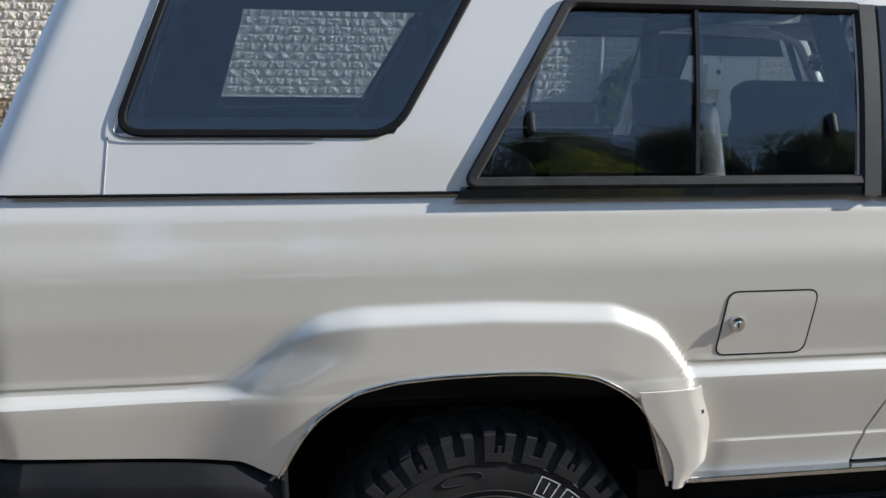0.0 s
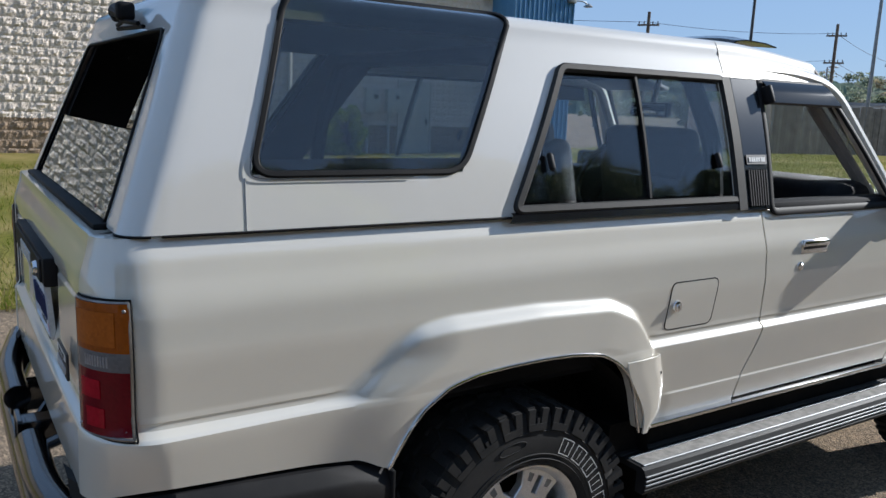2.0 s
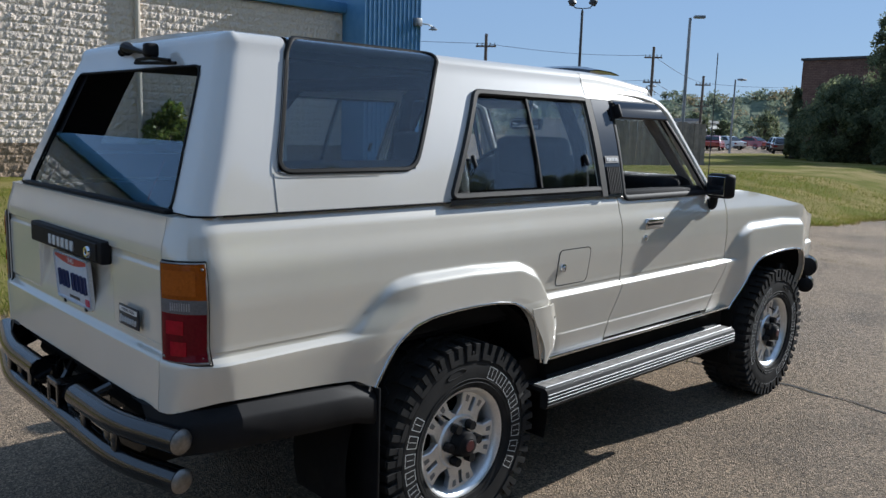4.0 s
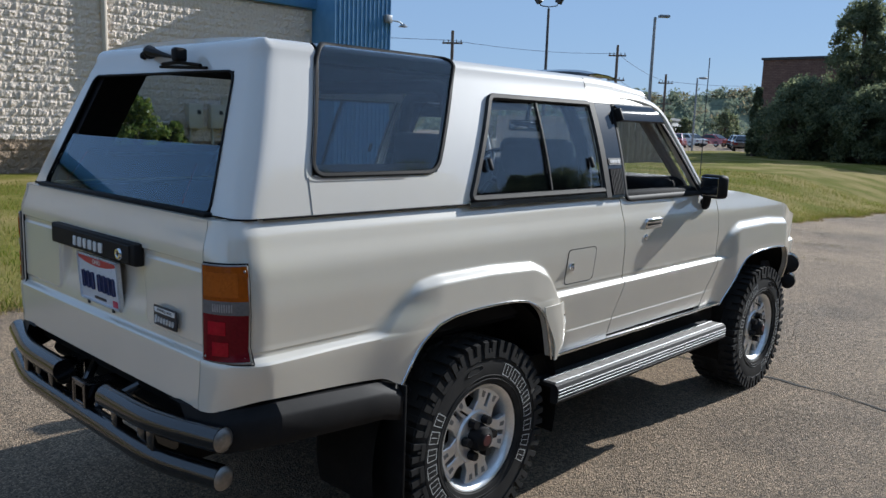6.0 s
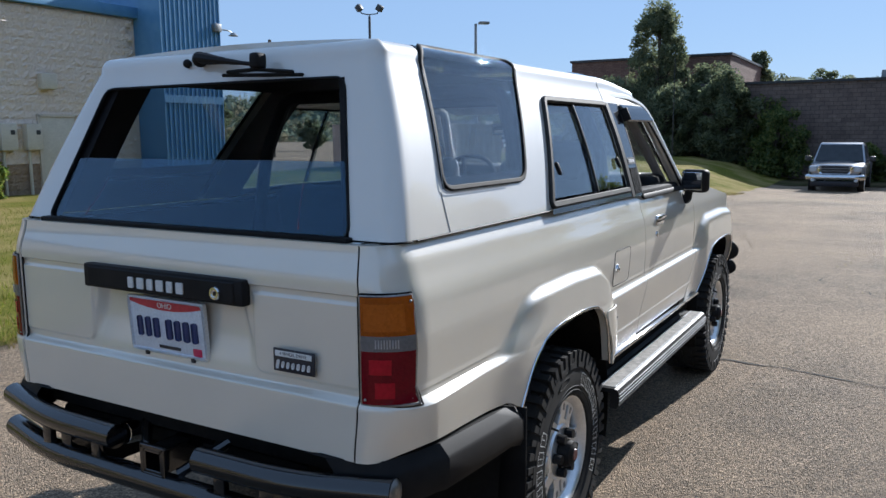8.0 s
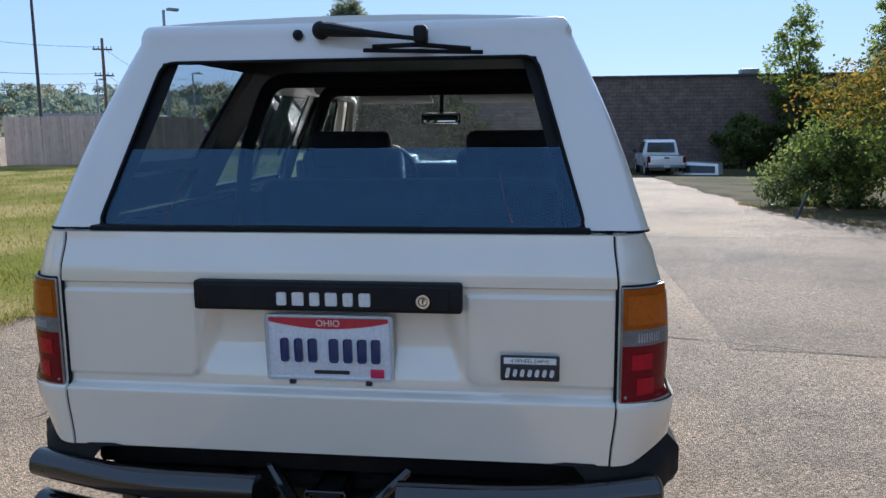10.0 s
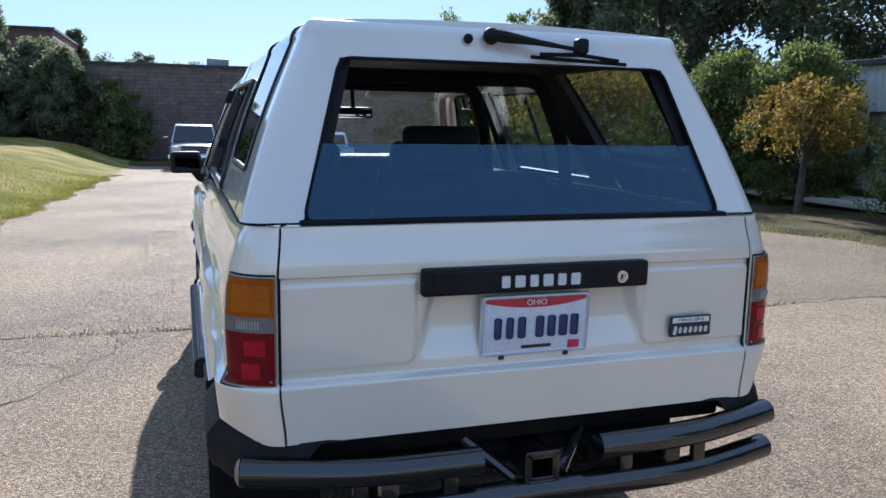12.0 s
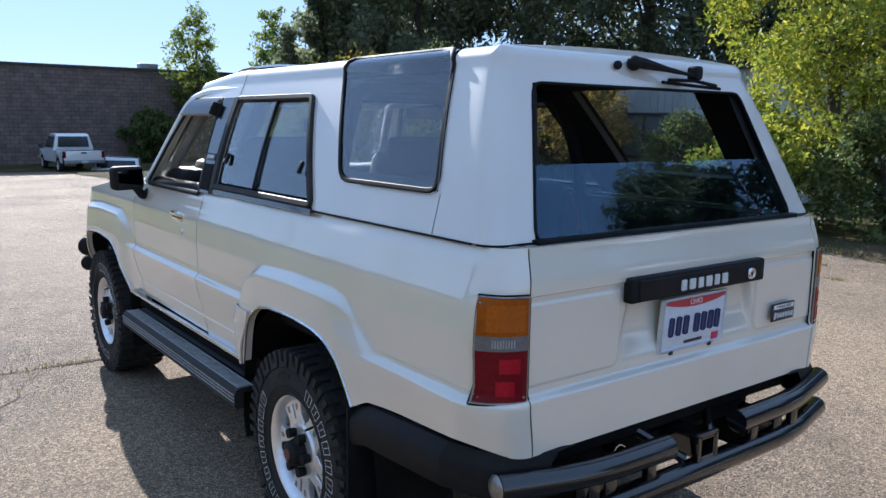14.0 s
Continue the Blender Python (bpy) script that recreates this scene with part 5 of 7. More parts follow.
part("windscreen_seal", bm, RUBBER, suv)


def bonnet_z(x):
    return 1.232 - 0.15 * S((x - 1.8) / 1.7) - 0.05 * S((x - 2.9) / 0.35)


bm = bmesh.new()
grid(bm, [[(x, y * (0.765 - 0.06 * S((x - 2.7) / 0.5)), bonnet_z(x) + 0.022 * (1 - y ** 4) - 0.012 * (abs(y) > 0.97)) for y in lin(-1, 1, 22)] for x in lin(1.74, 3.22, 30)])
thicken(bm, -0.01)
bonnet = part("bonnet", bm, WHITE, suv, "white bonnet")
bm = bmesh.new()
rows = [[(3.15 + 0.03 * v - 0.10 * (y / 0.74) ** 2, y, bonnet_z(3.15) + 0.014 - 0.03 * abs(y / 0.74) ** 3 + 0.050 * v) for y in lin(-0.74, 0.74, 16)] for v in lin(0, 1, 4)]
grid(bm, rows)
thicken(bm, 0.005)
part("bug_deflector", bm, BLACK_PAINT, bonnet, "black bonnet-edge deflector")
bm = bmesh.new()
grid(bm, [[(3.22 + 0.015 * v, y, 1.0 - 0.32 * v) for y in lin(-0.70, 0.70, 8)] for v in lin(0, 1, 4)])
thicken(bm, -0.04)
part("front_panel", bm, BLACK_PAINT, suv)
bm = bmesh.new()
box(bm, (1.85, 0, 1.19), (0.26, 1.44, 0.03))
part("cowl", bm, TRIM, suv)

# front double-tube bumper turned round the corners
fb = new("front_bumper")
fb.parent = suv
tagged(fb, "black double-tube front bumper with capped ends")
for nm, z, r in (("upper_tube", 0.722, 0.060), ("lower_tube", 0.608, 0.048)):
    bm = bmesh.new()
    tube(bm, bent([(3.075, -0.800, z), (3.22, -0.755, z), (3.30, -0.50, z), (3.30, 0.50, z), (3.22, 0.755, z), (3.075, 0.800, z)], 0.08, 8), r, 20)
    t_ob = part(nm, bm, BLACK_PAINT, fb, "black bumper tube")
    for sgn in (-1, 1):
        bm = bmesh.new()
        d = Vector((-0.145, sgn * 0.045, 0)).normalized()
        lathe(bm, [(0.0, 0.014), (r * 0.5, 0.0125), (r * 0.8, 0.008), (r * 0.98, 0.0)], 20, "Z")
        bmesh.ops.transform(bm, matrix=Matrix.Translation(Vector((3.075, sgn * 0.800, z))) @ d.to_track_quat("Z", "Y").to_matrix().to_4x4(), verts=bm.verts)
        part("end_cap", bm, TRIM, t_ob, "domed black end cap")
        bm = bmesh.new()
        p0, p1 = Vector((3.13, sgn * 0.783, z)), Vector((3.145, sgn * 0.778, z))
        tube(bm, [p0, p1], r * 1.03, 20)
        part("clamp_band", bm, CHROME, t_ob, "bright clamp band")
for sgn in (-1, 1):
    for y in (0.26, 0.50):
        bm = bmesh.new()
        box(bm, (3.30, sgn * y, 0.666), (0.022, 0.040, 0.085), bev=0.003)
        part("spacer", bm, BLACK_PAINT, fb)
    bm = bmesh.new()
    box(bm, (3.02, sgn * 0.68, 0.700), (0.15, 0.03, 0.075), bev=0.004)
    part("bumper_bracket", bm, STEEL, fb, "dull metal bumper bracket")
bm = bmesh.new()
rows = [(1.98, -0.66, 1.21), (1.98, -0.66, 1.95)]
tube(bm, rows, 0.0025, 6)
tube(bm, [(1.98, -0.66, 1.16), (1.98, -0.66, 1.24)], 0.008, 8)
part("aerial", bm, DARK_METAL, suv, "thin whip aerial")


# ---- wheels ----
def build_wheel(sgn):
    """One off-road wheel, its outer face towards sgn * y."""
    w = new("wheel")
    w.parent = suv
    R, W = 0.380, 0.132
    bm = bmesh.new()
    prof = [(0.200, -W * 0.80), (0.215, -W * 0.98), (0.26, -W * 1.03), (0.31, -W * 1.02), (0.345, -W * 0.97), (0.362, -W * 0.86), (0.368, -W * 0.5), (0.370, 0), (0.368, W * 0.5), (0.362, W * 0.86), (0.345, W * 0.97), (0.31, W * 1.02), (0.26, W * 1.03), (0.215, W * 0.98), (0.200, W * 0.80), (0.198, W * 0.6)]
    lathe(bm, [(r, sgn * h) for r, h in prof], 72)
    tyre = part("tyre", bm, TYRE, w, "black mud-terrain tyre with white outline lettering")
    # tread: shoulder lugs with a U-shaped cut, and two rows of centre lugs
    bm = bmesh.new()
    n = 25
    for k in range(n):
        for s in (-1, 1):
            a = 2 * math.pi * (k + (0.5 if s > 0 else 0)) / n

            def lug(r0, r1, h0, h1, a0, a1, skew=0.0):
                vs = []
                for r in (r0, r1):
                    for h in (h0, h1):
                        for t in (a0, a1):
                            tt = a + t + skew * (h - h0)
                            vs.append(bm.verts.new((r * math.cos(tt), h, r * math.sin(tt))))
                for q in ((0, 1, 3, 2), (4, 6, 7, 5), (0, 4, 5, 1), (2, 3, 7, 6), (0, 2, 6, 4), (1, 5, 7, 3)):
                    bm.faces.new([vs[i] for i in q])

            wd = 2 * math.pi / n
            # tread-top blocks
            lug(0.362, R - 0.002, s * W * 0.50, s * W * 0.97, -wd * 0.34, -wd * 0.10)
            lug(0.362, R, s * W * 0.42, s * W * 0.97, wd * 0.10, wd * 0.36)
            lug(0.362, R - 0.001, s * W * 0.42, s * W * 0.62, -wd * 0.30, wd * 0.30)
            # the same blocks turned down over the shoulder
            lug(0.322, R - 0.004, s * W * 0.95, s * W * 1.045, -wd * 0.36, -wd * 0.13)
            lug(0.322, R - 0.004, s * W * 0.95, s * W * 1.045, wd * 0.13, wd * 0.38)
            lug(0.316, 0.336, s * W * 0.95, s * W * 1.055, -wd * 0.36, wd * 0.38)
            if k % 2 == 0:
                lug(0.330, 0.350, s * W * 0.97, s * W * 1.05, -wd * 0.05, wd * 0.05)
            # centre
            lug(0.364, R, s * W * 0.06, s * W * 0.30, -wd * 0.36, wd * 0.12, s * 1.6)
            lug(0.364, R, s * W * 0.16, s * W * 0.36, wd * 0.2, wd * 0.46, s * -1.2)
    tagged(part("tread", bm, TYRE, w, smooth=False), "chunky black tread lugs", kind="stuff")
    # raised outline letters as plain hollow blocks, and a small oval mark
    bm = bmesh.new()
    y0 = sgn * W * 1.036

    def outline(ac, aw, r0, r1, t=0.0024):
        for (ra, rb, a0, a1) in ((r1 - t, r1, ac - aw, ac + aw), (r0, r0 + t, ac - aw, ac + aw), (r0, r1, ac - aw, ac - aw + t / 0.28), (r0, r1, ac + aw - t / 0.28, ac + aw)):
            rows = [[(r * math.cos(a), y0, r * math.sin(a)) for a in lin(a0, a1, 3)] for r in (ra, rb)]
            grid(bm, rows)
        am = ac
        grid(bm, [[(r * math.cos(a), y0, r * math.sin(a)) for a in (am - t / 0.56, am + t / 0.56)] for r in (r0 + 0.008, r1 - 0.008)])

    for k in range(8):
        outline(radians(62 - k * 13.0) if sgn < 0 else radians(118 + k * 13.0), radians(4.7), 0.252, 0.298)
    for k in range(8):
        outline(radians(242 - k * 13.0) if sgn < 0 else radians(298 + k * 13.0), radians(4.7), 0.252, 0.298)
    tagged(part("sidewall_outline", bm, WHITE_INK, w, smooth=False), "plain white outlined blocks on the sidewall", kind="stuff")
    bm = bmesh.new()
    rows = []
    for k in range(25):
        t = 2 * math.pi * k / 24
        aa, rr = radians(102 if sgn < 0 else 78) + 0.16 * math.cos(t), 0.284 + 0.013 * math.sin(t)
        rows.append((rr * math.cos(aa), y0, rr * math.sin(aa)))
    tube(bm, rows, 0.0014, 5, caps=False)
    for r in (0.232, 0.246, 0.312):
        lathe(bm, [(r - 0.0015, y0 * 0.985), (r, y0 * 1.003), (r + 0.0015, y0 * 0.985)], 64)
    tagged(part("sidewall_rib", bm, TYRE, w), kind="stuff")
    # rim: lip, dish and spokes
    bm = bmesh.new()
    o = W * 0.86
    lathe(bm, [(r, sgn * h) for r, h in [(0.197, -W * 0.75), (0.182, -W * 0.6), (0.178, W * 0.3), (0.178, o - 0.045), (0.181, o - 0.028), (0.188, o - 0.010), (0.193, o - 0.002), (0.197, o + 0.002), (0.204, o + 0.009), (0.208, o + 0.010), (0.209, o + 0.004), (0.205, o - 0.008)]], 72)
    part("rim", bm, ALLOY, w, "machined aluminium five-spoke rim")
    nsp = 5
    face = o - 0.018
    for k in range(nsp):
        a = 2 * math.pi * k / nsp - radians(10)
        bm = bmesh.new()

        def slab(r0, r1, p0, p1, q0, q1, top, thick=0.026):
            """A bar from radius r0 to r1 whose sides run from p0..p1 to q0..q1 across the spoke."""
            rows = []
            for r, lo, hi in ((r0, p0, p1), (r1, q0, q1)):
                rows.append([(r * math.cos(a) - z * math.sin(a), sgn * (top + dy), r * math.sin(a) + z * math.cos(a)) for z, dy in ((lo, -thick), (lo, -0.003), (lo + math.copysign(0.003, hi - lo), 0), (hi - math.copysign(0.003, hi - lo), 0), (hi, -0.003), (hi, -thick))])
            grid(bm, rows)
            for row in rows:
                bm.faces.new([bm.verts.new(p) for p in row])

        for s in (-1, 1):
            slab(0.088, 0.126, s * 0.0085, s * 0.062, s * 0.0085, s * 0.054, face)
            slab(0.126, 0.186, s * 0.0085, s * 0.054, s * 0.0085, s * 0.075, face)
        slab(0.088, 0.118, -0.02, 0.02, -0.02, 0.02, face - 0.0005)
        slab(0.172, 0.186, -0.02, 0.02, -0.02, 0.02, face - 0.0005)
        part("spoke", bm, ALLOY, w, "broad aluminium spoke with a slot", angle=30)
        for s in (-1, 1):
            bm = bmesh.new()
            slab(0.146, 0.170, s * 0.024, s * 0.044, s * 0.025, s * 0.050, face + 0.0008, 0.002)
            part("spoke_inset", bm, GREY_METAL, w, "small dull inset in the spoke", angle=30)
    bm = bmesh.new()
    lathe(bm, [(0.0, sgn * (o - 0.008)), (0.06, sgn * (o - 0.008)), (0.096, sgn * (o - 0.010)), (0.103, sgn * (o - 0.019)), (0.105, sgn * (o - 0.06))], 48)
    part("rim_centre", bm, ALLOY, w)
    bm = bmesh.new()
    lathe(bm, [(0.0, sgn * (o - 0.10)), (0.135, sgn * (o - 0.10)), (0.14, sgn * (o - 0.16))], 40)
    part("brake_drum", bm, DARK, w)
    bm = bmesh.new()
    lathe(bm, [(0.0, sgn * (o + 0.044)), (0.026, sgn * (o + 0.044)), (0.030, sgn * (o + 0.041)), (0.044, sgn * (o + 0.035)), (0.048, sgn * (o + 0.02)), (0.052, sgn * (o + 0.006)), (0.056, sgn * (o - 0.014))], 32)
    hub = part("hub", bm, TRIM, w, "black free-wheel hub")
    for k in range(6):
        a = 2 * math.pi * k / 6
        bm = bmesh.new()
        bmesh.ops.create_cone(bm, cap_ends=True, segments=10, radius1=0.0185, radius2=0.0165, depth=0.030, matrix=Matrix.Translation((0.072 * math.cos(a), sgn * (o + 0.008), 0.072 * math.sin(a))) @ Matrix.Rotation(radians(90), 4, "X"))
        part("lug_nut", bm, TRIM, w)
    bm = bmesh.new()
    lathe(bm, [(0.0, sgn * (o + 0.0465)), (0.02, sgn * (o + 0.0465)), (0.022, sgn * (o + 0.043))], 20)
    part("hub_dial", bm, surf("dull_red_dial", (0.10, 0.02, 0.02), (0.07, 0.02, 0.02), 60, 200, 0.4) if "dull_red_dial" not in bpy.data.materials else bpy.data.materials["dull_red_dial"], w)
    bm = bmesh.new()
    tube(bm, [(0.15 * math.cos(2.2), sgn * (o - 0.03), 0.15 * math.sin(2.2)), (0.135 * math.cos(2.2), sgn * (o + 0.012), 0.135 * math.sin(2.2))], 0.0045, 6)
    part("valve", bm, RUBBER, w)
    return w


for sgn in (-1, 1):
    w = build_wheel(sgn)
    w.matrix_local = pose(0.0, sgn * 0.692, 0.378)
    copy_thing(w, pose(2.61, sgn * 0.692, 0.378, 0, 37, 0))

# axles, frame, fuel tank, exhaust
for cx in (0, 2.625):
    bm = bmesh.new()
    lathe(bm, [(0.045, -0.6), (0.045, -0.08), (0.10, -0.06), (0.14, 0.04), (0.14, 0.06), (0.10, 0.16), (0.045, 0.18), (0.045, 0.6)], 20, "Y", (cx, 0, 0.386))
    part("axle", bm, DARK, suv, "dark axle")
for sgn in (-1, 1):
    bm = bmesh.new()
    box(bm, (1.0, sgn * 0.42, 0.52), (4.05, 0.06, 0.12))
    part("frame_rail", bm, DARK, suv, "dark frame rail")
    bm = bmesh.new()
    tube(bm, [(-0.62, sgn * 0.52, 0.56), (0, sgn * 0.52, 0.45), (0.6, sgn * 0.52, 0.5)], 0.025, 6)
    part("leaf_spring", bm, DARK, suv)
for nm, c, s in (("underbody", (0.6, 0.1, 0.60), (3.2, 1.1, 0.06)), ("rear_crossmember", (-0.70, 0.0, 0.60), (0.5, 1.1, 0.10)), ("fuel_tank", (0.7, -0.25, 0.48), (0.9, 0.4, 0.2)), ("engine_tray", (2.4, 0, 0.62), (1.2, 0.7, 0.35))):
    bm = bmesh.new()
    box(bm, c, s, bev=0.03)
    part(nm, bm, DARK, suv)
bm = bmesh.new()
tube(bm, [(-0.2, 0.36, 0.50), (-0.7, 0.30, 0.55), (-1.04, 0.27, 0.60)], 0.036, 16, caps=False)
thicken(bm, 0.003)
part("exhaust_pipe", bm, CHROME, suv, "dull steel exhaust tip")
bm = bmesh.new()
box(bm, (0.35, 0, 0.78), (1.9, 1.36, 0.03))
box(bm, (2.0, 0, 0.9), (0.05, 1.4, 0.6))
box(bm, (-0.3, 0, 0.70), (1.3, 0.98, 0.02))
part("floor_pan", bm, INNER, suv)

bm = bmesh.new()
box(bm, (-1.0, 0, 0.685), (0.06, 1.30, 0.085), bev=0.015)
part("rear_valance", bm, DARK, suv, "black valance under the tailgate")
bm = bmesh.new()
lathe(bm, [(0.0, -0.08), (0.2, -0.09), (0.34, -0.08), (0.37, 0.0), (0.34, 0.08), (0.2, 0.09), (0.0, 0.08)], 32, "Z", (-0.56, 0, 0.545))
part("spare_tyre", bm, TYRE, suv, "black spare tyre slung under the floor")
# ---- rear tube bumper ----
rb = new("rear_bumper")
rb.parent = suv
tagged(rb, "black double-tube rear bumper with a tow hitch")
for sgn in (-1, 1):
    bm = bmesh.new()
    tube(bm, bent([(-1.135, sgn * 0.175, 0.640), (-1.135, sgn * 0.50, 0.643), (-1.075, sgn * 0.785, 0.658)], 0.12, 8), 0.037, 20)
    part("upper_tube", bm, BLACK_PAINT, rb, "black upper tube")
bm = bmesh.new()
tube(bm, bent([(-1.075, -0.785, 0.545), (-1.135, -0.50, 0.532), (-1.135, 0.50, 0.532), (-1.075, 0.785, 0.545)], 0.12, 8), 0.037, 20)
part("lower_tube", bm, BLACK_PAINT, rb)
for sgn in (-1, 1):
    for z in (0.658, 0.545):
        bm = bmesh.new()
        d = Vector((0.06, sgn * 0.285, 0)).normalized()
        c = Vector((-1.075, sgn * 0.785, z)) + d * 0.001
        lathe(bm, [(0.0, 0.014), (0.018, 0.0125), (0.029, 0.008), (0.036, 0.0)], 20, "Z")
        bmesh.ops.transform(bm, matrix=Matrix.Translation(c) @ d.to_track_quat("Z", "Y").to_matrix().to_4x4(), verts=bm.verts)
        part("end_cap", bm, STEEL, rb, "domed metal end cap")
    for y in (0.26, 0.50):
        bm = bmesh.new()
        box(bm, (-1.14, sgn * y, 0.588), (0.022, 0.040, 0.085), bev=0.003)
        part("spacer", bm, BLACK_PAINT, rb)
for sgn in (-1, 1):
    bm = bmesh.new()
    box(bm, (-1.06, sgn * 0.42, 0.56), (0.16, 0.05, 0.10), bev=0.006)
    part("bumper_bracket", bm, BLACK_PAINT, rb)
    bm = bmesh.new()
    tube(bm, [(-1.12, sgn * 0.07, 0.57), (-0.96, sgn * 0.24, 0.70)], 0.016, 8)
    part("brace", bm, BLACK_PAINT, rb)
bm = bmesh.new()
box(bm, (-0.97, 0, 0.60), (0.05, 0.16, 0.14))
part("hitch_plate", bm, BLACK_PAINT, rb)
bm = bmesh.new()
for c, s in (((-1.14, 0, 0.602), (0.20, 0.076, 0.010)), ((-1.14, 0, 0.540), (0.20, 0.076, 0.010)), ((-1.14, 0.034, 0.571), (0.20, 0.009, 0.072)), ((-1.14, -0.034, 0.571), (0.20, 0.009, 0.072))):
    box(bm, (c[0] + 0.087, c[1], c[2] + 0.032), s, bev=0.002, seg=1)
for c, s in (((-1.235, 0, 0.613), (0.014, 0.098, 0.014)), ((-1.235, 0, 0.529), (0.014, 0.098, 0.014)), ((-1.235, 0.044, 0.571), (0.014, 0.014, 0.09)), ((-1.235, -0.044, 0.571), (0.014, 0.014, 0.09))):
    box(bm, (c[0] + 0.087, c[1], c[2] + 0.032), s, bev=0.002, seg=1)
part("tow_hitch", bm, BLACK_PAINT, rb, "square black tow hitch receiver")

# ---- rear opening: half-lowered glass, wiper ----
bm = bmesh.new()
pane(bm, [[(c_rear(z) + 0.004, y * (back_half(z) - 0.004), z) for y in lin(-1, 1, 14)] for z in lin(1.262, 1.462, 6)])
REAR_TINT = glass("rear_tint", (0.36, 0.52, 0.68), ior=1.62)
# the blue of the reflected sky is put into the specular tint
REAR_TINT.node_tree.nodes["Principled BSDF"].inputs["Specular Tint"].default_value = (0.50, 0.76, 1.0, 1)
glass_part("tailgate_glass", bm, REAR_TINT, suv, "tinted tailgate glass, lowered halfway")
bm = bmesh.new()
lp = loop_on(lambda y, z: (c_rear(z) - 0.001, y, z), [(-back_half(1.27), 1.27), (back_half(1.27), 1.27), (back_half(BACK_TOP), BACK_TOP), (-back_half(BACK_TOP), BACK_TOP)], 0.035)
bead(bm, lp, 0.008, 0.004, lambda p: (-0.9, 0, 0.43))
part("opening_seal", bm, RUBBER, suv, "black seal round the rear opening")
RED_WIRE = surf("red_wire", (0.25, 0.02, 0.02), (0.2, 0.02, 0.02), 60, 200, 0.5)
for y in (0.44, -0.44):
    bm = bmesh.new()
    tube(bm, [(c_rear(1.27) + 0.01, y, 1.285), (c_rear(1.36) + 0.012, y * 0.95, 1.34), (c_rear(1.45) + 0.012, y * 0.92, 1.40)], 0.0022, 5)
    part("heater_lead", bm, RED_WIRE, suv, "thin red heater lead")


def back_at(y, z, off):
    return (c_rear(z) - 0.9 * off, y, z + 0.43 * off)


wp = new("rear_wiper")
wp.parent = suv
bm = bmesh.new()
p0, p1 = Vector(back_at(0.055, 1.752, 0.03)), Vector(back_at(-0.21, 1.708, 0.05))
tube(bm, [p0 + (p1 - p0) * q for q in lin(-0.02, 1, 8)], 0.01, 8, radii=[0.017, 0.018, 0.015, 0.012, 0.009, 0.008, 0.006, 0.006, 0.005])
part("arm", bm, TRIM, wp)
bm = bmesh.new()
tube(bm, [back_at(-0.08, 1.702, 0.03), back_at(-0.20, 1.700, 0.040), back_at(-0.33, 1.693, 0.028)], 0.006, 6)
tube(bm, [back_at(-0.055, 1.698, 0.022), back_at(-0.36, 1.688, 0.020)], 0.0055, 6)
part("blade", bm, RUBBER, wp)
bm = bmesh.new()
box(bm, back_at(-0.205, 1.722, 0.045), (0.045, 0.034, 0.045), bev=0.01, seg=3)
part("pivot", bm, TRIM, wp)
bm = bmesh.new()
bmesh.ops.create_uvsphere(bm, u_segments=12, v_segments=8, radius=0.024, matrix=Matrix.Translation(back_at(0.06, 1.752, 0.022)))
part("pivot_cap", bm, TRIM, wp)
bm = bmesh.new()
bmesh.ops.create_uvsphere(bm, u_segments=12, v_segments=8, radius=0.014, matrix=Matrix.Translation(back_at(0.125, 1.748, 0.01)))
part("washer_jet", bm, TRIM, wp)

# ---- cabin ----
def seat(name, x, y, w, label, high=True):
    s = new(name)
    s.parent = suv
    s.matrix_local = pose(x, y, 0.80)
    tagged(s, label)
    bm = bmesh.new()
    box(bm, (0.22, 0, 0.12), (0.52, w, 0.18), bev=0.05, seg=3)
    part("cushion", bm, CLOTH, s)
    bm = bmesh.new()
    back = 0.52 if high else 0.42
    box(bm, (-0.06, 0, 0.10 + back / 2), (0.15, w, back), rot=Matrix.Rotation(radians(-12), 3, "Y"), bev=0.055, seg=3)
    part("backrest", bm, CLOTH, s)
    if high:
        bm = bmesh.new()
        box(bm, (-0.14, 0, 0.60), (0.10, 0.40, 0.19), rot=Matrix.Rotation(radians(-10), 3, "Y"), bev=0.04, seg=3)
        part("headrest", bm, CLOTH, s)
        bm = bmesh.new()
        for d in (-0.06, 0.06):
            tube(bm, [(-0.12, d, 0.55), (-0.145, d, 0.68)], 0.007, 6)
        part("headrest_post", bm, STEEL, s)
    return s


seat("front_seat", 1.02, 0.41, 0.50, "dark cloth front seat with a headrest")
seat("front_seat", 1.02, -0.35, 0.50, "dark cloth front seat with a headrest")
seat("rear_bench", 0.18, 0.0, 1.15, "dark cloth rear bench", False)
bm = bmesh.new()
box(bm, (1.645, 0, 1.155), (0.33, 1.36, 0.32), bev=0.04, seg=3)
box(bm, (1.58, 0.38, 1.31), (0.22, 0.36, 0.10), bev=0.03, seg=2)
part("dashboard", bm, INNER, suv, "dark dashboard")
bm = bmesh.new()
rot = Matrix.Translation((1.40, 0.37, 1.24)) @ Matrix.Rotation(radians(-62), 4, "Y")
ring = [rot @ Vector((0.19 * math.cos(t), 0.19 * math.sin(t), 0)) for t in lin(0, 2 * math.pi, 32)]
tube(bm, ring, 0.014, 8, caps=False)
for t in (0.3, math.pi - 0.3, -math.pi / 2):
    tube(bm, [rot @ Vector((0, 0, 0)), rot @ Vector((0.19 * math.cos(t), 0.19 * math.sin(t), 0))], 0.014, 8)
tube(bm, [rot @ Vector((0, 0, 0.02)), (1.66, 0.37, 1.12)], 0.03, 8)
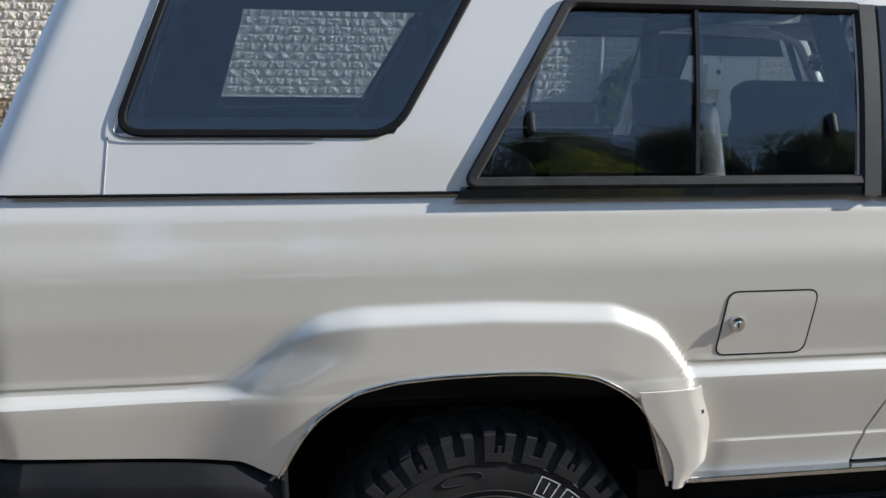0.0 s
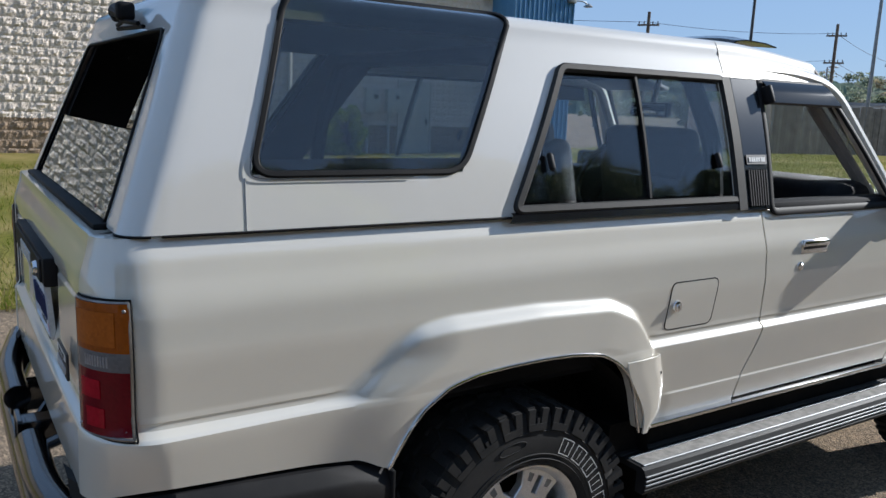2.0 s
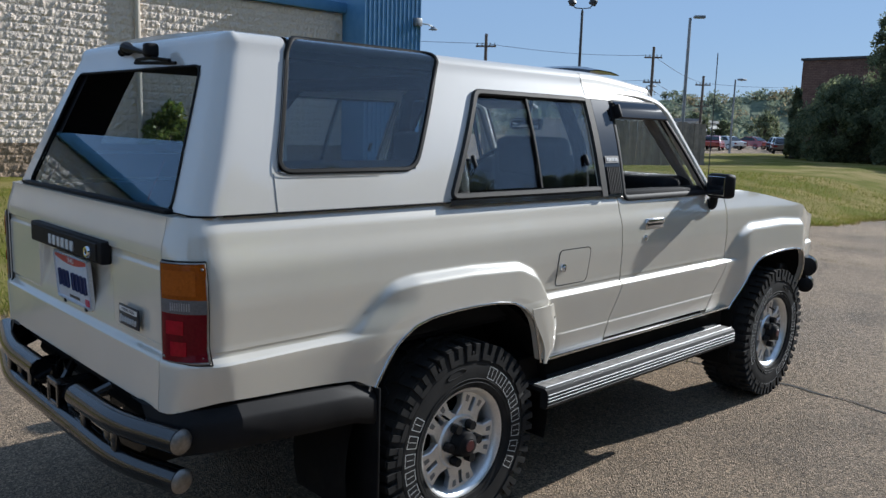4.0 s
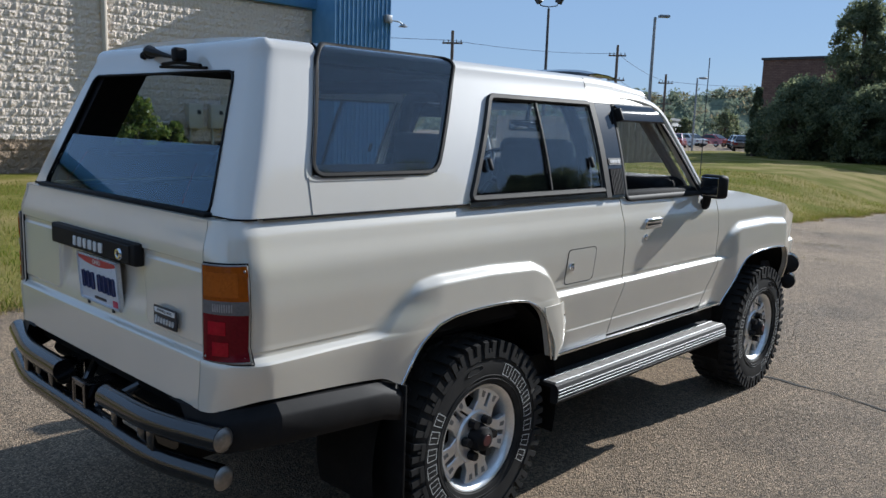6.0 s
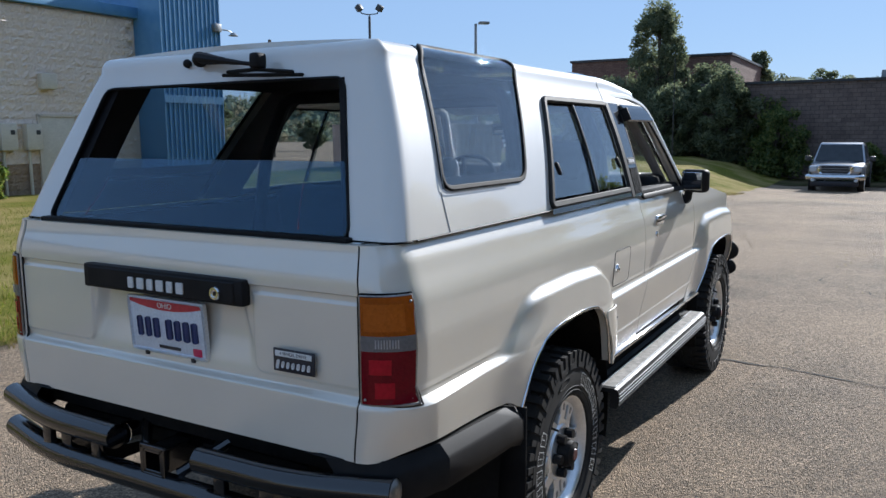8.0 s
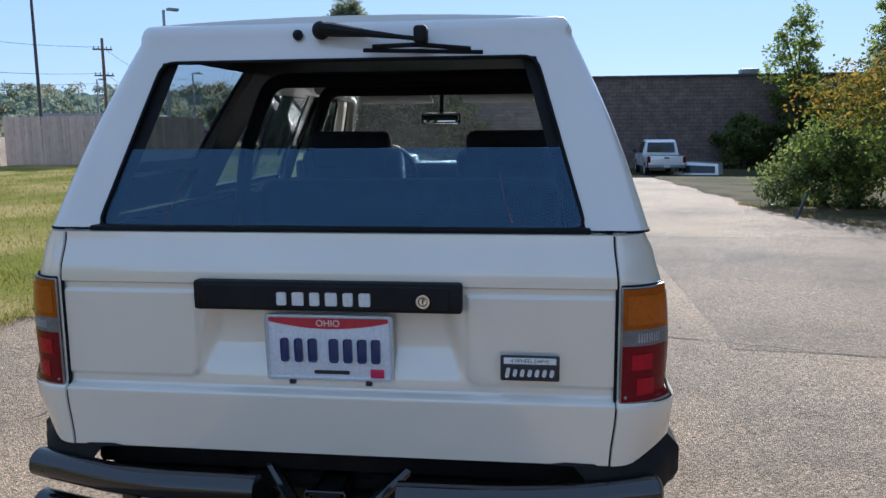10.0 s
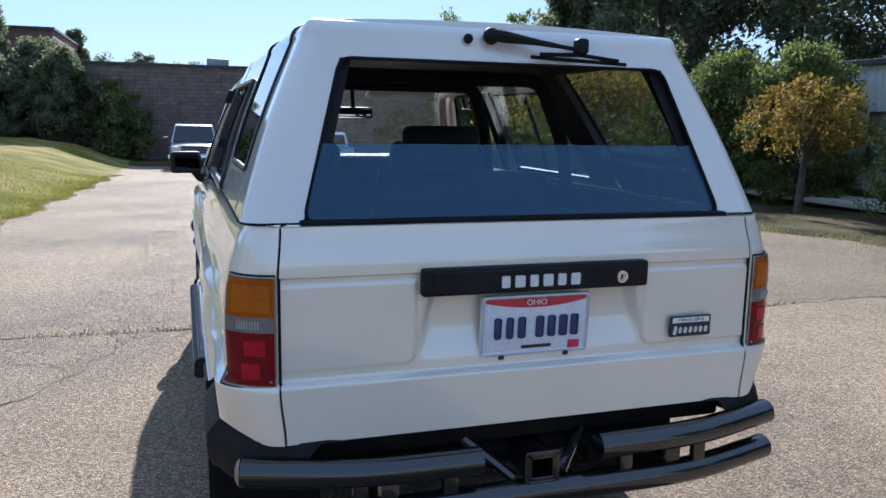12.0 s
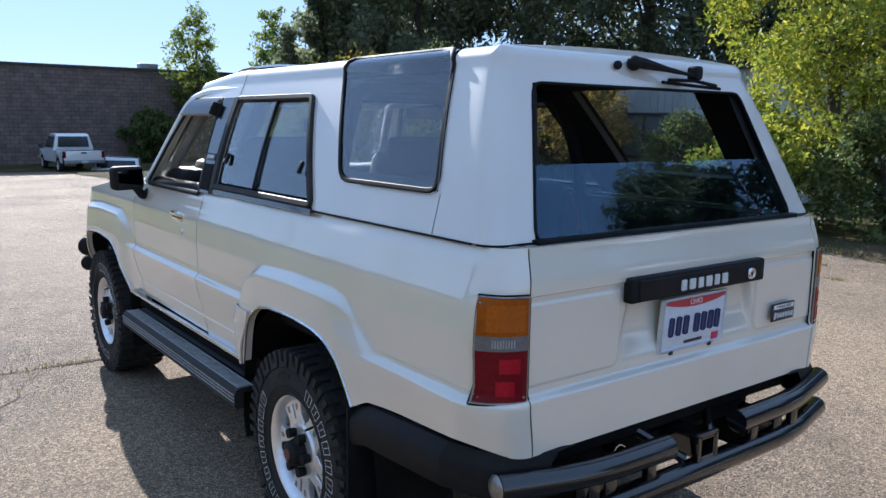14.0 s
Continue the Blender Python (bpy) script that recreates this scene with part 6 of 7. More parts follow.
part("steering_wheel", bm, INNER, suv, "dark steering wheel")
bm = bmesh.new()
box(bm, (1.26, 0.018, 1.555), (0.03, 0.21, 0.06), rot=Matrix.Rotation(radians(8), 3, "Y"), bev=0.012, seg=2)
tube(bm, [(1.27, 0.018, 1.575), (1.30, 0.018, 1.71)], 0.012, 8)
im = part("inner_mirror", bm, TRIM, suv, "black interior mirror")
bm = bmesh.new()
box(bm, (1.243, 0.018, 1.553), (0.003, 0.19, 0.048), rot=Matrix.Rotation(radians(8), 3, "Y"), bev=0.008)
part("mirror_glass", bm, MIRROR, im)
GREY_TRIM = surf("light_grey_cab_trim", (0.20, 0.195, 0.185), (0.26, 0.25, 0.235), 9, 200, 0.8, bumps=0.2, dist=0.001)
for sgn in (-1, 1):
    bm = bmesh.new()
    tube(bm, bent([(1.78, sgn * 0.665, 1.26), (1.45, sgn * 0.535, 1.665), (1.05, sgn * 0.545, 1.685)], 0.06), 0.024, 8)
    part("pillar_trim", bm, GREY_TRIM, suv, "light grey pillar trim inside the cab")
    bm = bmesh.new()
    box(bm, (1.36, sgn * 0.27, 1.665), (0.15, 0.38, 0.018), rot=Matrix.Rotation(radians(16), 3, "Y"), bev=0.008)
    part("sun_visor", bm, GREY_TRIM, suv, "light grey folding sun visor")
for x0, x1, x2, r in ((-0.02, 0.02, 0.06, 0.028), (0.92, 0.90, 0.85, 0.032)):
    bm = bmesh.new()
    half = [(x0, 0.66, 0.95), (x1, 0.60, 1.45), (x2, 0.51, 1.69)]
    tube(bm, bent([(x, -y, z) for x, y, z in half] + half[::-1], 0.06), r, 10)
    part("roll_hoop", bm, INNER, suv, "dark padded roll hoop")
for sgn in (-1, 1):
    bm = bmesh.new()
    box(bm, (-0.2, sgn * 0.70, 1.02), (1.5, 0.03, 0.46), bev=0.01)
    box(bm, (1.4, sgn * 0.712, 0.992), (0.95, 0.086, 0.552), bev=0.02)
    part("inner_side_panel", bm, INNER, suv, "dark inner side trim")


# the roof falls gently towards the windscreen
def roof_fall(x):
    return 0.040 * S((x + 0.45) / 0.5) + 0.010 * S((x - 0.7) / 0.5)


settled = set()
for ob in [c for c in suv.children_recursive if c.type == "MESH" and c.matrix_local == Matrix.Identity(4) and (c.parent == suv or c.parent.matrix_local == Matrix.Identity(4))]:
    if ob.data.name in settled:
        continue
    settled.add(ob.data.name)
    for v in ob.data.vertices:
        if v.co.z > 1.64 and v.co.x > -0.45:
            v.co.z -= roof_fall(v.co.x) * S((v.co.z - 1.64) / 0.12)


# ---- plants ----
def leaf_material(name, c1, c2, c3=None, split=0.6, trans=0.45, gloss=0.025):
    m = bpy.data.materials.new(name)
    m.use_nodes = True
    t = m.node_tree
    t.nodes.clear()
    out = t.nodes.new("ShaderNodeOutputMaterial")
    geo = t.nodes.new("ShaderNodeNewGeometry")
    stops = [(0.0, c1), (0.55, c2)] + ([(split + 0.15, c3), (1.0, c3)] if c3 else [(1.0, c2)])
    r = ramp(t, geo.outputs["Random Per Island"], stops)
    n = noise_node(t, 1.3, 4, coord=geo.outputs["Position"])
    shade = ramp(t, n.outputs["Fac"], [(0.3, (0.65, 0.65, 0.65)), (0.7, (1.15, 1.15, 1.15))])
    col = mix(t, 1.0, r.outputs[0], shade.outputs[0], "MULTIPLY")
    d, tr, g, mx, mx2 = (t.nodes.new(k) for k in ("ShaderNodeBsdfDiffuse", "ShaderNodeBsdfTranslucent", "ShaderNodeBsdfGlossy", "ShaderNodeMixShader", "ShaderNodeMixShader"))
    g.inputs["Roughness"].default_value = 0.45
    g.inputs["Color"].default_value = (0.6, 0.6, 0.6, 1)
    for s in (d, tr):
        t.links.new(col, s.inputs["Color"])
    mx.inputs[0].default_value = trans
    mx2.inputs[0].default_value = gloss
    t.links.new(d.outputs[0], mx.inputs[1])
    t.links.new(tr.outputs[0], mx.inputs[2])
    t.links.new(mx.outputs[0], mx2.inputs[1])
    t.links.new(g.outputs[0], mx2.inputs[2])
    t.links.new(mx2.outputs[0], out.inputs[0])
    return m


LEAF_DARK = leaf_material("dark_leaves", (0.065, 0.105, 0.034), (0.14, 0.185, 0.056), (0.23, 0.25, 0.075), trans=0.55)
LEAF_GREEN = leaf_material("green_leaves", (0.085, 0.14, 0.030), (0.17, 0.235, 0.05), (0.30, 0.335, 0.07), trans=0.55)
# background trees: distance haze is put into this paler, bluer leaf colour
LEAF_HAZE = leaf_material("far_haze_leaves", (0.10, 0.13, 0.078), (0.18, 0.21, 0.115), (0.26, 0.28, 0.15), trans=0.6)
LEAF_LIGHT = leaf_material("yellow_green_leaves", (0.14, 0.20, 0.026), (0.29, 0.34, 0.04), (0.50, 0.47, 0.05), trans=0.5)
LEAF_GOLD = leaf_material("golden_leaves", (0.08, 0.10, 0.018), (0.20, 0.175, 0.03), (0.34, 0.21, 0.03), trans=0.45)
LEAF_RUST = leaf_material("rusty_leaves", (0.13, 0.11, 0.03), (0.26, 0.18, 0.04), (0.36, 0.24, 0.05), trans=0.4)
BARK = surf("bark", (0.055, 0.042, 0.032), (0.11, 0.09, 0.07), 6, 40, 0.95, bumps=0.6, dist=0.02)


def leaves(name, centres, radii, per, size, material, parent, label="", seed=1, flat=1.0):
    """A crown: many small folded leaves about a cloud of clumps."""
    rng = np.random.default_rng(seed)
    c = np.repeat(np.array(centres, float), per, axis=0)
    r = np.repeat(np.array(radii, float), per)[:, None]
    n = len(c)
    d = rng.normal(size=(n, 3))
    d /= np.linalg.norm(d, axis=1)[:, None]
    p = c + d * r * (rng.random((n, 1)) ** 0.45) * np.array([1, 1, flat])
    a = rng.normal(size=(n, 3))
    a /= np.linalg.norm(a, axis=1)[:, None]
    b = np.cross(a, rng.normal(size=(n, 3)))
    b /= np.linalg.norm(b, axis=1)[:, None] + 1e-9
    s = size * (0.55 + 0.9 * rng.random((n, 1)))
    v = np.empty((n, 4, 3))
    v[:, 0], v[:, 1], v[:, 2], v[:, 3] = p - a * s, p - b * s * 0.45 + a * s * 0.1, p + a * s, p + b * s * 0.45 + a * s * 0.1
    me = bpy.data.meshes.new(name)
    me.from_pydata(v.reshape(-1, 3).tolist(), [], np.arange(4 * n).reshape(-1, 4).tolist())
    me.materials.append(material)
    ob = new(name, me)
    ob.parent = parent
    return tagged(ob, label)


def plant(name, x, y, h, r, label, material, low=0.3, clumps=60, per=60, size=0.05, trunk=0.08, shape="round", seed=1, second=None, sink=0.03):
    """A tree or shrub: tapered trunk, limbs that reach into the clumps, and a ragged crown with gaps."""
    rng = random.Random(seed)
    t = thing(name, x, y, ground_z(x, y) - sink + (0.05 if y < -5 or y > 6.3 else 0.0), label=label, category="shrub" if h < 2.1 else "tree")
    cs, rs = [], []
    for k in range(clumps):
        f = rng.random() ** 0.85
        z = low * h + f * (1 - low) * h
        if shape == "cone":
            env = r * (1.05 - f) ** 0.8
        elif shape == "tall":
            env = r * (0.35 + 0.65 * math.sin(math.pi * min(1, f * 0.9 + 0.12)))
        else:
            env = r * math.sqrt(max(0.05, 1 - (2 * f - 0.85) ** 2 * 0.75))
        a = rng.uniform(0, 2 * math.pi)
        q = env * math.sqrt(rng.uniform(0.05, 1.0)) * rng.uniform(0.75, 1.12)
        cs.append((q * math.cos(a), q * math.sin(a), z + rng.uniform(-0.06, 0.06) * h))
        rs.append(r * rng.uniform(0.13, 0.30))
    bm = bmesh.new()
    lean = (rng.uniform(-0.04, 0.04) * h, rng.uniform(-0.04, 0.04) * h)
    tube(bm, [(lean[0] * q, lean[1] * q, q * h * 0.85) for q in lin(0, 1, 6)], 0.05, 8, radii=[trunk * (1.25 - 1.0 * q) + 0.008 for q in lin(0, 1, 6)])
    for c in cs[:: max(1, len(cs) // 22)]:
        z0 = min(c[2] * 0.75, h * 0.8) * rng.uniform(0.6, 0.95)
        s = Vector((lean[0] * z0 / h, lean[1] * z0 / h, max(z0, low * h * 0.6)))
        e = Vector(c)
        m = s.lerp(e, 0.5) + Vector((rng.uniform(-0.1, 0.1) * r, rng.uniform(-0.1, 0.1) * r, 0.08 * r))
        tube(bm, [s, m, e], 0.02, 5, radii=[trunk * 0.38, trunk * 0.22, trunk * 0.06 + 0.003])
    part("trunk", bm, BARK, t)
    if second:
        up = [i for i, c in enumerate(cs) if c[2] > h * (0.62 + 0.25 * rng.random() - 0.12)]
        rest = [i for i in range(len(cs)) if i not in set(up)]
        leaves("upper_crown", [cs[i] for i in up], [rs[i] for i in up], per, size, second, t, seed=seed + 1)
        leaves("crown", [cs[i] for i in rest], [rs[i] for i in rest], per, size, material, t, seed=seed)
    else:
        leaves("crown", cs, rs, per, size, material, t, seed=seed)
    return t


plant("golden_tree", 14.4, -5.7, 2.95, 2.5, "small spreading tree with golden autumn leaves on the verge", LEAF_GREEN, low=0.16, clumps=170, per=130, size=0.050, trunk=0.11, seed=3, second=LEAF_GOLD)
plant("rusty_tree", 8.93, -7.42, 2.24, 1.15, "small tree with rust-coloured upper leaves and a bare trunk", LEAF_RUST, low=0.55, clumps=70, per=90, size=0.045, trunk=0.06, seed=5, second=LEAF_RUST)
plant("juniper_shrub", 6.8, -7.95, 1.68, 0.92, "dense upright dark green juniper shrub", LEAF_DARK, low=0.03, clumps=110, per=130, size=0.035, trunk=0.05, seed=7, shape="tall")
plant("pale_shrub", 4.45, -6.45, 1.5, 1.0, "rounded pale green shrub at the asphalt edge", LEAF_GREEN, low=0.03, clumps=110, per=120, size=0.04, trunk=0.05, seed=9, second=LEAF_LIGHT)
plant("verge_shrub", 2.9, -7.3, 1.6, 1.2, "dark leafy shrub under the yellow-green tree", LEAF_DARK, low=0.03, clumps=90, per=120, size=0.045, trunk=0.05, seed=10)
plant("yellow_green_tree", 4.3, -8.4, 6.6, 2.0, "leafy tree with bright yellow-green sunlit leaves", LEAF_LIGHT, low=0.16, clumps=210, per=230, size=0.045, trunk=0.11, seed=11, shape="tall")
plant("verge_shrub", 15.0, -4.1, 1.55, 1.25, "low leafy green shrub beside the golden tree", LEAF_DARK, low=0.03, clumps=90, per=120, size=0.05, trunk=0.05, seed=12)
plant("conifer", 10.70, -9.0, 3.15, 1.35, "dark evergreen conifer in front of the metal office", LEAF_DARK, low=0.02, clumps=170, per=190, size=0.042, seed=13, shape="tall")
plant("conifer", 13.00, -8.9, 3.06, 1.75, "dark evergreen conifer on the verge", LEAF_DARK, low=0.02, clumps=190, per=190, size=0.045, seed=14, shape="tall")
plant("conifer", 15.6, -8.6, 3.6, 1.8, "dark evergreen conifer on the verge", LEAF_DARK, low=0.02, clumps=110, per=140, size=0.05, seed=17, shape="cone")
plant("verge_shrub", 13.2, -9.2, 2.0, 1.5, "dark leafy shrub under trees", LEAF_DARK, low=0.03, clumps=80, per=110, size=0.055, seed=15)
tall = [(29, -13.0, 8.2, 2.4), (25.5, -15.0, 11.0, 3.2), (22.5, -19.0, 13.5, 4.4), (17.5, -20, 14.5, 4.6), (12.5, -20.5, 14.5, 4.6), (8.0, -21, 14.5, 4.6), (3.0, -21.5, 14.0, 4.6), (-3.0, -23, 11.5, 4.2), (-9.0, -22, 12.0, 4.2), (-15.0, -20, 11.5, 4.0), (-21.0, -16.5, 12.0, 4.2), (32.0, -17.5, 10.5, 3.6)]
for k, (x, y, h, r) in enumerate(tall):
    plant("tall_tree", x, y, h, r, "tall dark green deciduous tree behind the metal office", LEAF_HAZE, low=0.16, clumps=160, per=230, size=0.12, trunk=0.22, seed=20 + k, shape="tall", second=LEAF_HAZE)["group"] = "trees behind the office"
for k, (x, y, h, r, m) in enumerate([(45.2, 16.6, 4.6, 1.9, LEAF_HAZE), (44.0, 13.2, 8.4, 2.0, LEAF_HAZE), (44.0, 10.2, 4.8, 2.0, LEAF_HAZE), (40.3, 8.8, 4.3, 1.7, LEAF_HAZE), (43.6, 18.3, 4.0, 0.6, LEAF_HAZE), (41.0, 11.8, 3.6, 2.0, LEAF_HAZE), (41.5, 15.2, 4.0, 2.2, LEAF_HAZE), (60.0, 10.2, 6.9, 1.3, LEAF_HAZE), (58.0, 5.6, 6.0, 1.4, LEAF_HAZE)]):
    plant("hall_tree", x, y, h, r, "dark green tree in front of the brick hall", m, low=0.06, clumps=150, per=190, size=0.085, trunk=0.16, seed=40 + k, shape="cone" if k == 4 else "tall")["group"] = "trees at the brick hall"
for k, (x, y, h, r) in enumerate([(39.6, -10.6, 7.6, 1.6), (38.6, -14.8, 7.8, 1.6), (36.0, -18.5, 9.5, 2.6), (33.0, -21.0, 10.0, 3.0)]):
    plant("warehouse_tree", x, y, h, r, "slender green tree by the dark warehouse", LEAF_GREEN, low=0.42 if k < 2 else 0.12, clumps=80, per=50 if k < 2 else 110, size=0.10, trunk=0.10, seed=60 + k, shape="tall")["group"] = "trees at the warehouse"
for k, (x, y, h, r) in enumerate([(40.0, -8.5, 2.6, 1.5), (39.8, -11.5, 3.6, 1.9), (39.6, -14.5, 4.2, 2.0), (39.9, 6.2, 3.2, 1.7), (40.2, 2.4, 1.6, 1.2)]):
    plant("wall_shrub", x, y, h, r, "dark shrub growing against the warehouse wall", LEAF_DARK, low=0.02, clumps=80, per=100, size=0.10, seed=70 + k)["group"] = "shrubs at the warehouse"
plant("ivy_clump", 7.45, 19.35, 1.75, 0.75, "ivy climbing on the store wall", LEAF_GREEN, low=0.04, clumps=90, per=80, size=0.06, seed=80)
plant("ivy_clump", 8.45, 19.45, 1.3, 0.5, "ivy climbing on the store wall", LEAF_GREEN, low=0.02, clumps=50, per=100, size=0.07, seed=81)

# dark ivy sheets hanging on the warehouse wall
for k, (y, z, w, h) in enumerate([(-12.5, 2.6, 2.6, 2.6), (7.2, 2.6, 1.4, 2.8)]):
    iv = thing("wall_ivy", 40.95, y, z - 0.8, label="dark ivy hanging on the brick wall", category="ivy")
    rng = random.Random(90 + k)
    leaves("foliage", [(0, rng.uniform(-w, w), rng.uniform(-h, h) * 0.5) for _ in range(40)], [0.42] * 40, 60, 0.09, LEAF_DARK, iv, seed=90 + k)

# grass blades where the lawn comes nearest, and dry tufts along the edges
rng = np.random.default_rng(5)


def blades(name, pts, h, w, material, label):
    n = len(pts)
    p = np.array(pts, float)
    a = rng.uniform(0, 2 * np.pi, n)
    hh = h * (0.5 + rng.random(n))
    lean = rng.normal(0, 0.45, (n, 2)) * hh[:, None]
    v = np.empty((n, 3, 3))
    v[:, 0] = p + np.c_[np.cos(a) * w, np.sin(a) * w, np.zeros(n) - 0.01]
    v[:, 1] = p - np.c_[np.cos(a) * w, np.sin(a) * w, np.zeros(n) + 0.01]
    v[:, 2] = p + np.c_[lean, hh]
    me = bpy.data.meshes.new(name)
    me.from_pydata(v.reshape(-1, 3).tolist(), [], np.arange(3 * n).reshape(-1, 3).tolist())
    me.materials.append(material)
    return tagged(new(name, me), label, "grass", kind="stuff")


GRASS = leaf_material("grass_blades", (0.10, 0.140, 0.012), (0.185, 0.210, 0.022), (0.29, 0.235, 0.075), split=0.68, trans=0.55, gloss=0.015)
STRAW = leaf_material("straw", (0.34, 0.25, 0.10), (0.46, 0.35, 0.16), (0.26, 0.22, 0.08), trans=0.3)
pts = []
while len(pts) < 60000:
    x, q = rng.uniform(-5, 24), rng.random() ** 1.7
    e = lawn_edge(x)
    y = e - 0.05 + q * 11
    z = ground_z(x, y) + 0.03 + 0.05 * S((y - e) / 2.0) + 0.25 * S((x - 8) / 14) * S((y - e) / 4)
    pts.append((x, y, z))
blades("lawn_blades", pts, 0.055, 0.006, GRASS, "short mown grass blades")
pts = []
for _ in range(16000):
    x = rng.uniform(-5, 26)
    e = lawn_edge(x)
    y = e + abs(rng.normal(0, 0.6)) - 0.14
    pts.append((x, y, ground_z(x, y) + 0.01))
for _ in range(5000):
    x = rng.uniform(-4, 16)
    y = verge_edge(x) - abs(rng.normal(0, 0.3)) + 0.1
    pts.append((x, y, ground_z(x, y) + 0.01))
blades("edge_tufts", pts, 0.06, 0.005, STRAW, "dry straw-coloured grass along the asphalt edge")

# ---- cracks in the asphalt, with dry grass in them ----
CRACK = surf("crack_dirt", (0.035, 0.03, 0.024), (0.06, 0.05, 0.038), 12, 80, 0.95, bumps=0.4)
crng = random.Random(12)
tufts = []


def crack(line, width, grass, wob=0.05):
    bm = bmesh.new()
    pts = []
    for (x0, y0), (x1, y1) in zip(line, line[1:]):
        n = max(2, int(math.hypot(x1 - x0, y1 - y0) / 0.05))
        pts += [(x0 + (x1 - x0) * k / n, y0 + (y1 - y0) * k / n) for k in range(n)]
    rows = []
    for i, (x, y) in enumerate(pts):
        j = pts[min(i + 1, len(pts) - 1)]
        k = pts[max(i - 1, 0)]
        d = Vector((j[0] - k[0], j[1] - k[1])).normalized()
        o = wob * (noise.noise((x * 1.3, y * 1.3, 3)) + 0.6 * noise.noise((x * 6, y * 6, 7)))
        c = Vector((x - d.y * o, y + d.x * o))
        w = width * (0.35 + abs(noise.noise((x * 3, y * 3, 1))) * 1.6)
        z = ground_z(c.x, c.y) + 0.004
        rows.append([(c.x + d.y * w, c.y - d.x * w, z), (c.x - d.y * w, c.y + d.x * w, z)])
        g = grass * max(0.0, 0.25 + 1.5 * noise.noise((x * 0.9, y * 0.9, 9)))
        for _ in range(int(g * 5 + crng.random())):
            tufts.append((c.x + crng.gauss(0, 0.03), c.y + crng.gauss(0, 0.03), z))
    grid(bm, rows)
    return tagged(part("asphalt_crack", bm, CRACK, None, "dirt-filled crack in the asphalt with dry grass", smooth=False), category="crack", kind="structure")


crack([(2.75, -5.0), (2.68, -0.3), (3.1, 1.1), (3.1, 3.4), (3.2, 6.2)], 0.014, 3.2)
crack([(3.1, 3.5), (2.2, 3.9), (1.0, 4.6), (0.2, 5.6)], 0.006, 0.2, 0.12)
crack([(2.3, 3.9), (2.9, 4.8), (2.2, 6.1)], 0.005, 0.1, 0.12)
crack([(9.2, -5.0), (9.5, 0.0), (9.2, 5.8)], 0.008, 0.4, 0.16)
crack([(11.2, -4.6), (11.4, 5.6)], 0.008, 0.9, 0.2)
crack([(14.6, -4.0), (14.4, 5.6)], 0.008, 0.3, 0.25)
crack([(18.0, -4.0), (17.8, 5.4)], 0.008, 0.3, 0.25)
crack([(22.5, -4.0), (22.2, 5.4)], 0.010, 0.4, 0.3)
crack([(27.5, -6.0), (27.2, 5.4)], 0.012, 0.5, 0.3)
crack([(4.2, -2.8), (7.0, -1.4), (9.4, -1.8)], 0.006, 0.2, 0.2)
crack([(5.2, -0.2), (6.6, 1.2), (9.3, 1.0)], 0.006, 0.1, 0.2)
crack([(-4.0, 5.2), (-1.0, 4.9), (0.6, 5.1)], 0.005, 0.1, 0.15)
for x, y in [(2.02, -3.32), (1.85, -3.47), (1.76, -3.76), (2.31, -4.49), (2.06, -3.57)]:
    for _ in range(60):
        tufts.append((x + crng.gauss(0, 0.05), y + crng.gauss(0, 0.04), 0.004))
blades("crack_grass", tufts, 0.022, 0.005, STRAW, "dry grass in the asphalt cracks")

# loose stones along the old seam and round the wheels
rng = np.random.default_rng(8)
n = 7000
px = np.concatenate([rng.uniform(-3.5, 11, n // 2), rng.uniform(2.5, 9, n - n // 2)])
py = np.concatenate([rng.uniform(-4, 6, n // 2), 3.6 + rng.normal(0, 0.28, n - n // 2)])
base = np.array([(1, 0, 0), (0, 1, 0), (-1, 0, 0), (0, -1, 0), (0, 0, 1)], float)
faces = np.array([(0, 1, 4), (1, 2, 4), (2, 3, 4), (3, 0, 4)])
sc = rng.uniform(0.002, 0.0055, (n, 1, 1)) * (0.6 + 0.8 * rng.random((n, 5, 1)))
v = base[None] * sc
ang = rng.uniform(0, 6.28, n)
ca, sa = np.cos(ang)[:, None], np.sin(ang)[:, None]
v = np.stack([v[:, :, 0] * ca - v[:, :, 1] * sa, v[:, :, 0] * sa + v[:, :, 1] * ca, v[:, :, 2]], -1)
v += np.stack([px, py, np.array([ground_z(a, b) for a, b in zip(px, py)])], -1)[:, None]
me = bpy.data.meshes.new("loose_gravel")
me.from_pydata(v.reshape(-1, 3).tolist(), [], (faces[None] + 5 * np.arange(n)[:, None, None]).reshape(-1, 3).tolist())
me.materials.append(surf("gravel", (0.11, 0.10, 0.085), (0.26, 0.23, 0.195), 40, 120, 0.9, bumps=0.2))
tagged(new("loose_gravel", me), "small loose stones scattered on the asphalt", "gravel", kind="stuff")
bm = bmesh.new()
tube(bm, [(0, 0, 0), (0.22, -0.20, 0.36), (0.26, -0.24, 0.44)], 0.025, 8)
stake = part("bent_stake", bm, DARK_METAL, None, "short rusty metal stake leaning out of the asphalt")
stake.matrix_world = pose(12.2, -2.7, ground_z(12.2, -2.7) - 0.01)
tagged(stake, category="stake")


# ---- poles and wires ----
def pole(name, x, y, h, label, r=0.09, material=None, base=0.0):
    p = thing(name, x, y, ground_z(x, y) * 0 + base, label=label, category="pole")
    bm = bmesh.new()
    tube(bm, [(0, 0, -0.3), (0, 0, h * 0.5), (0, 0, h)], r, 10, radii=[r, r * 0.85, r * 0.7])
    part("shaft", bm, material or DARK_METAL, p)
    return p


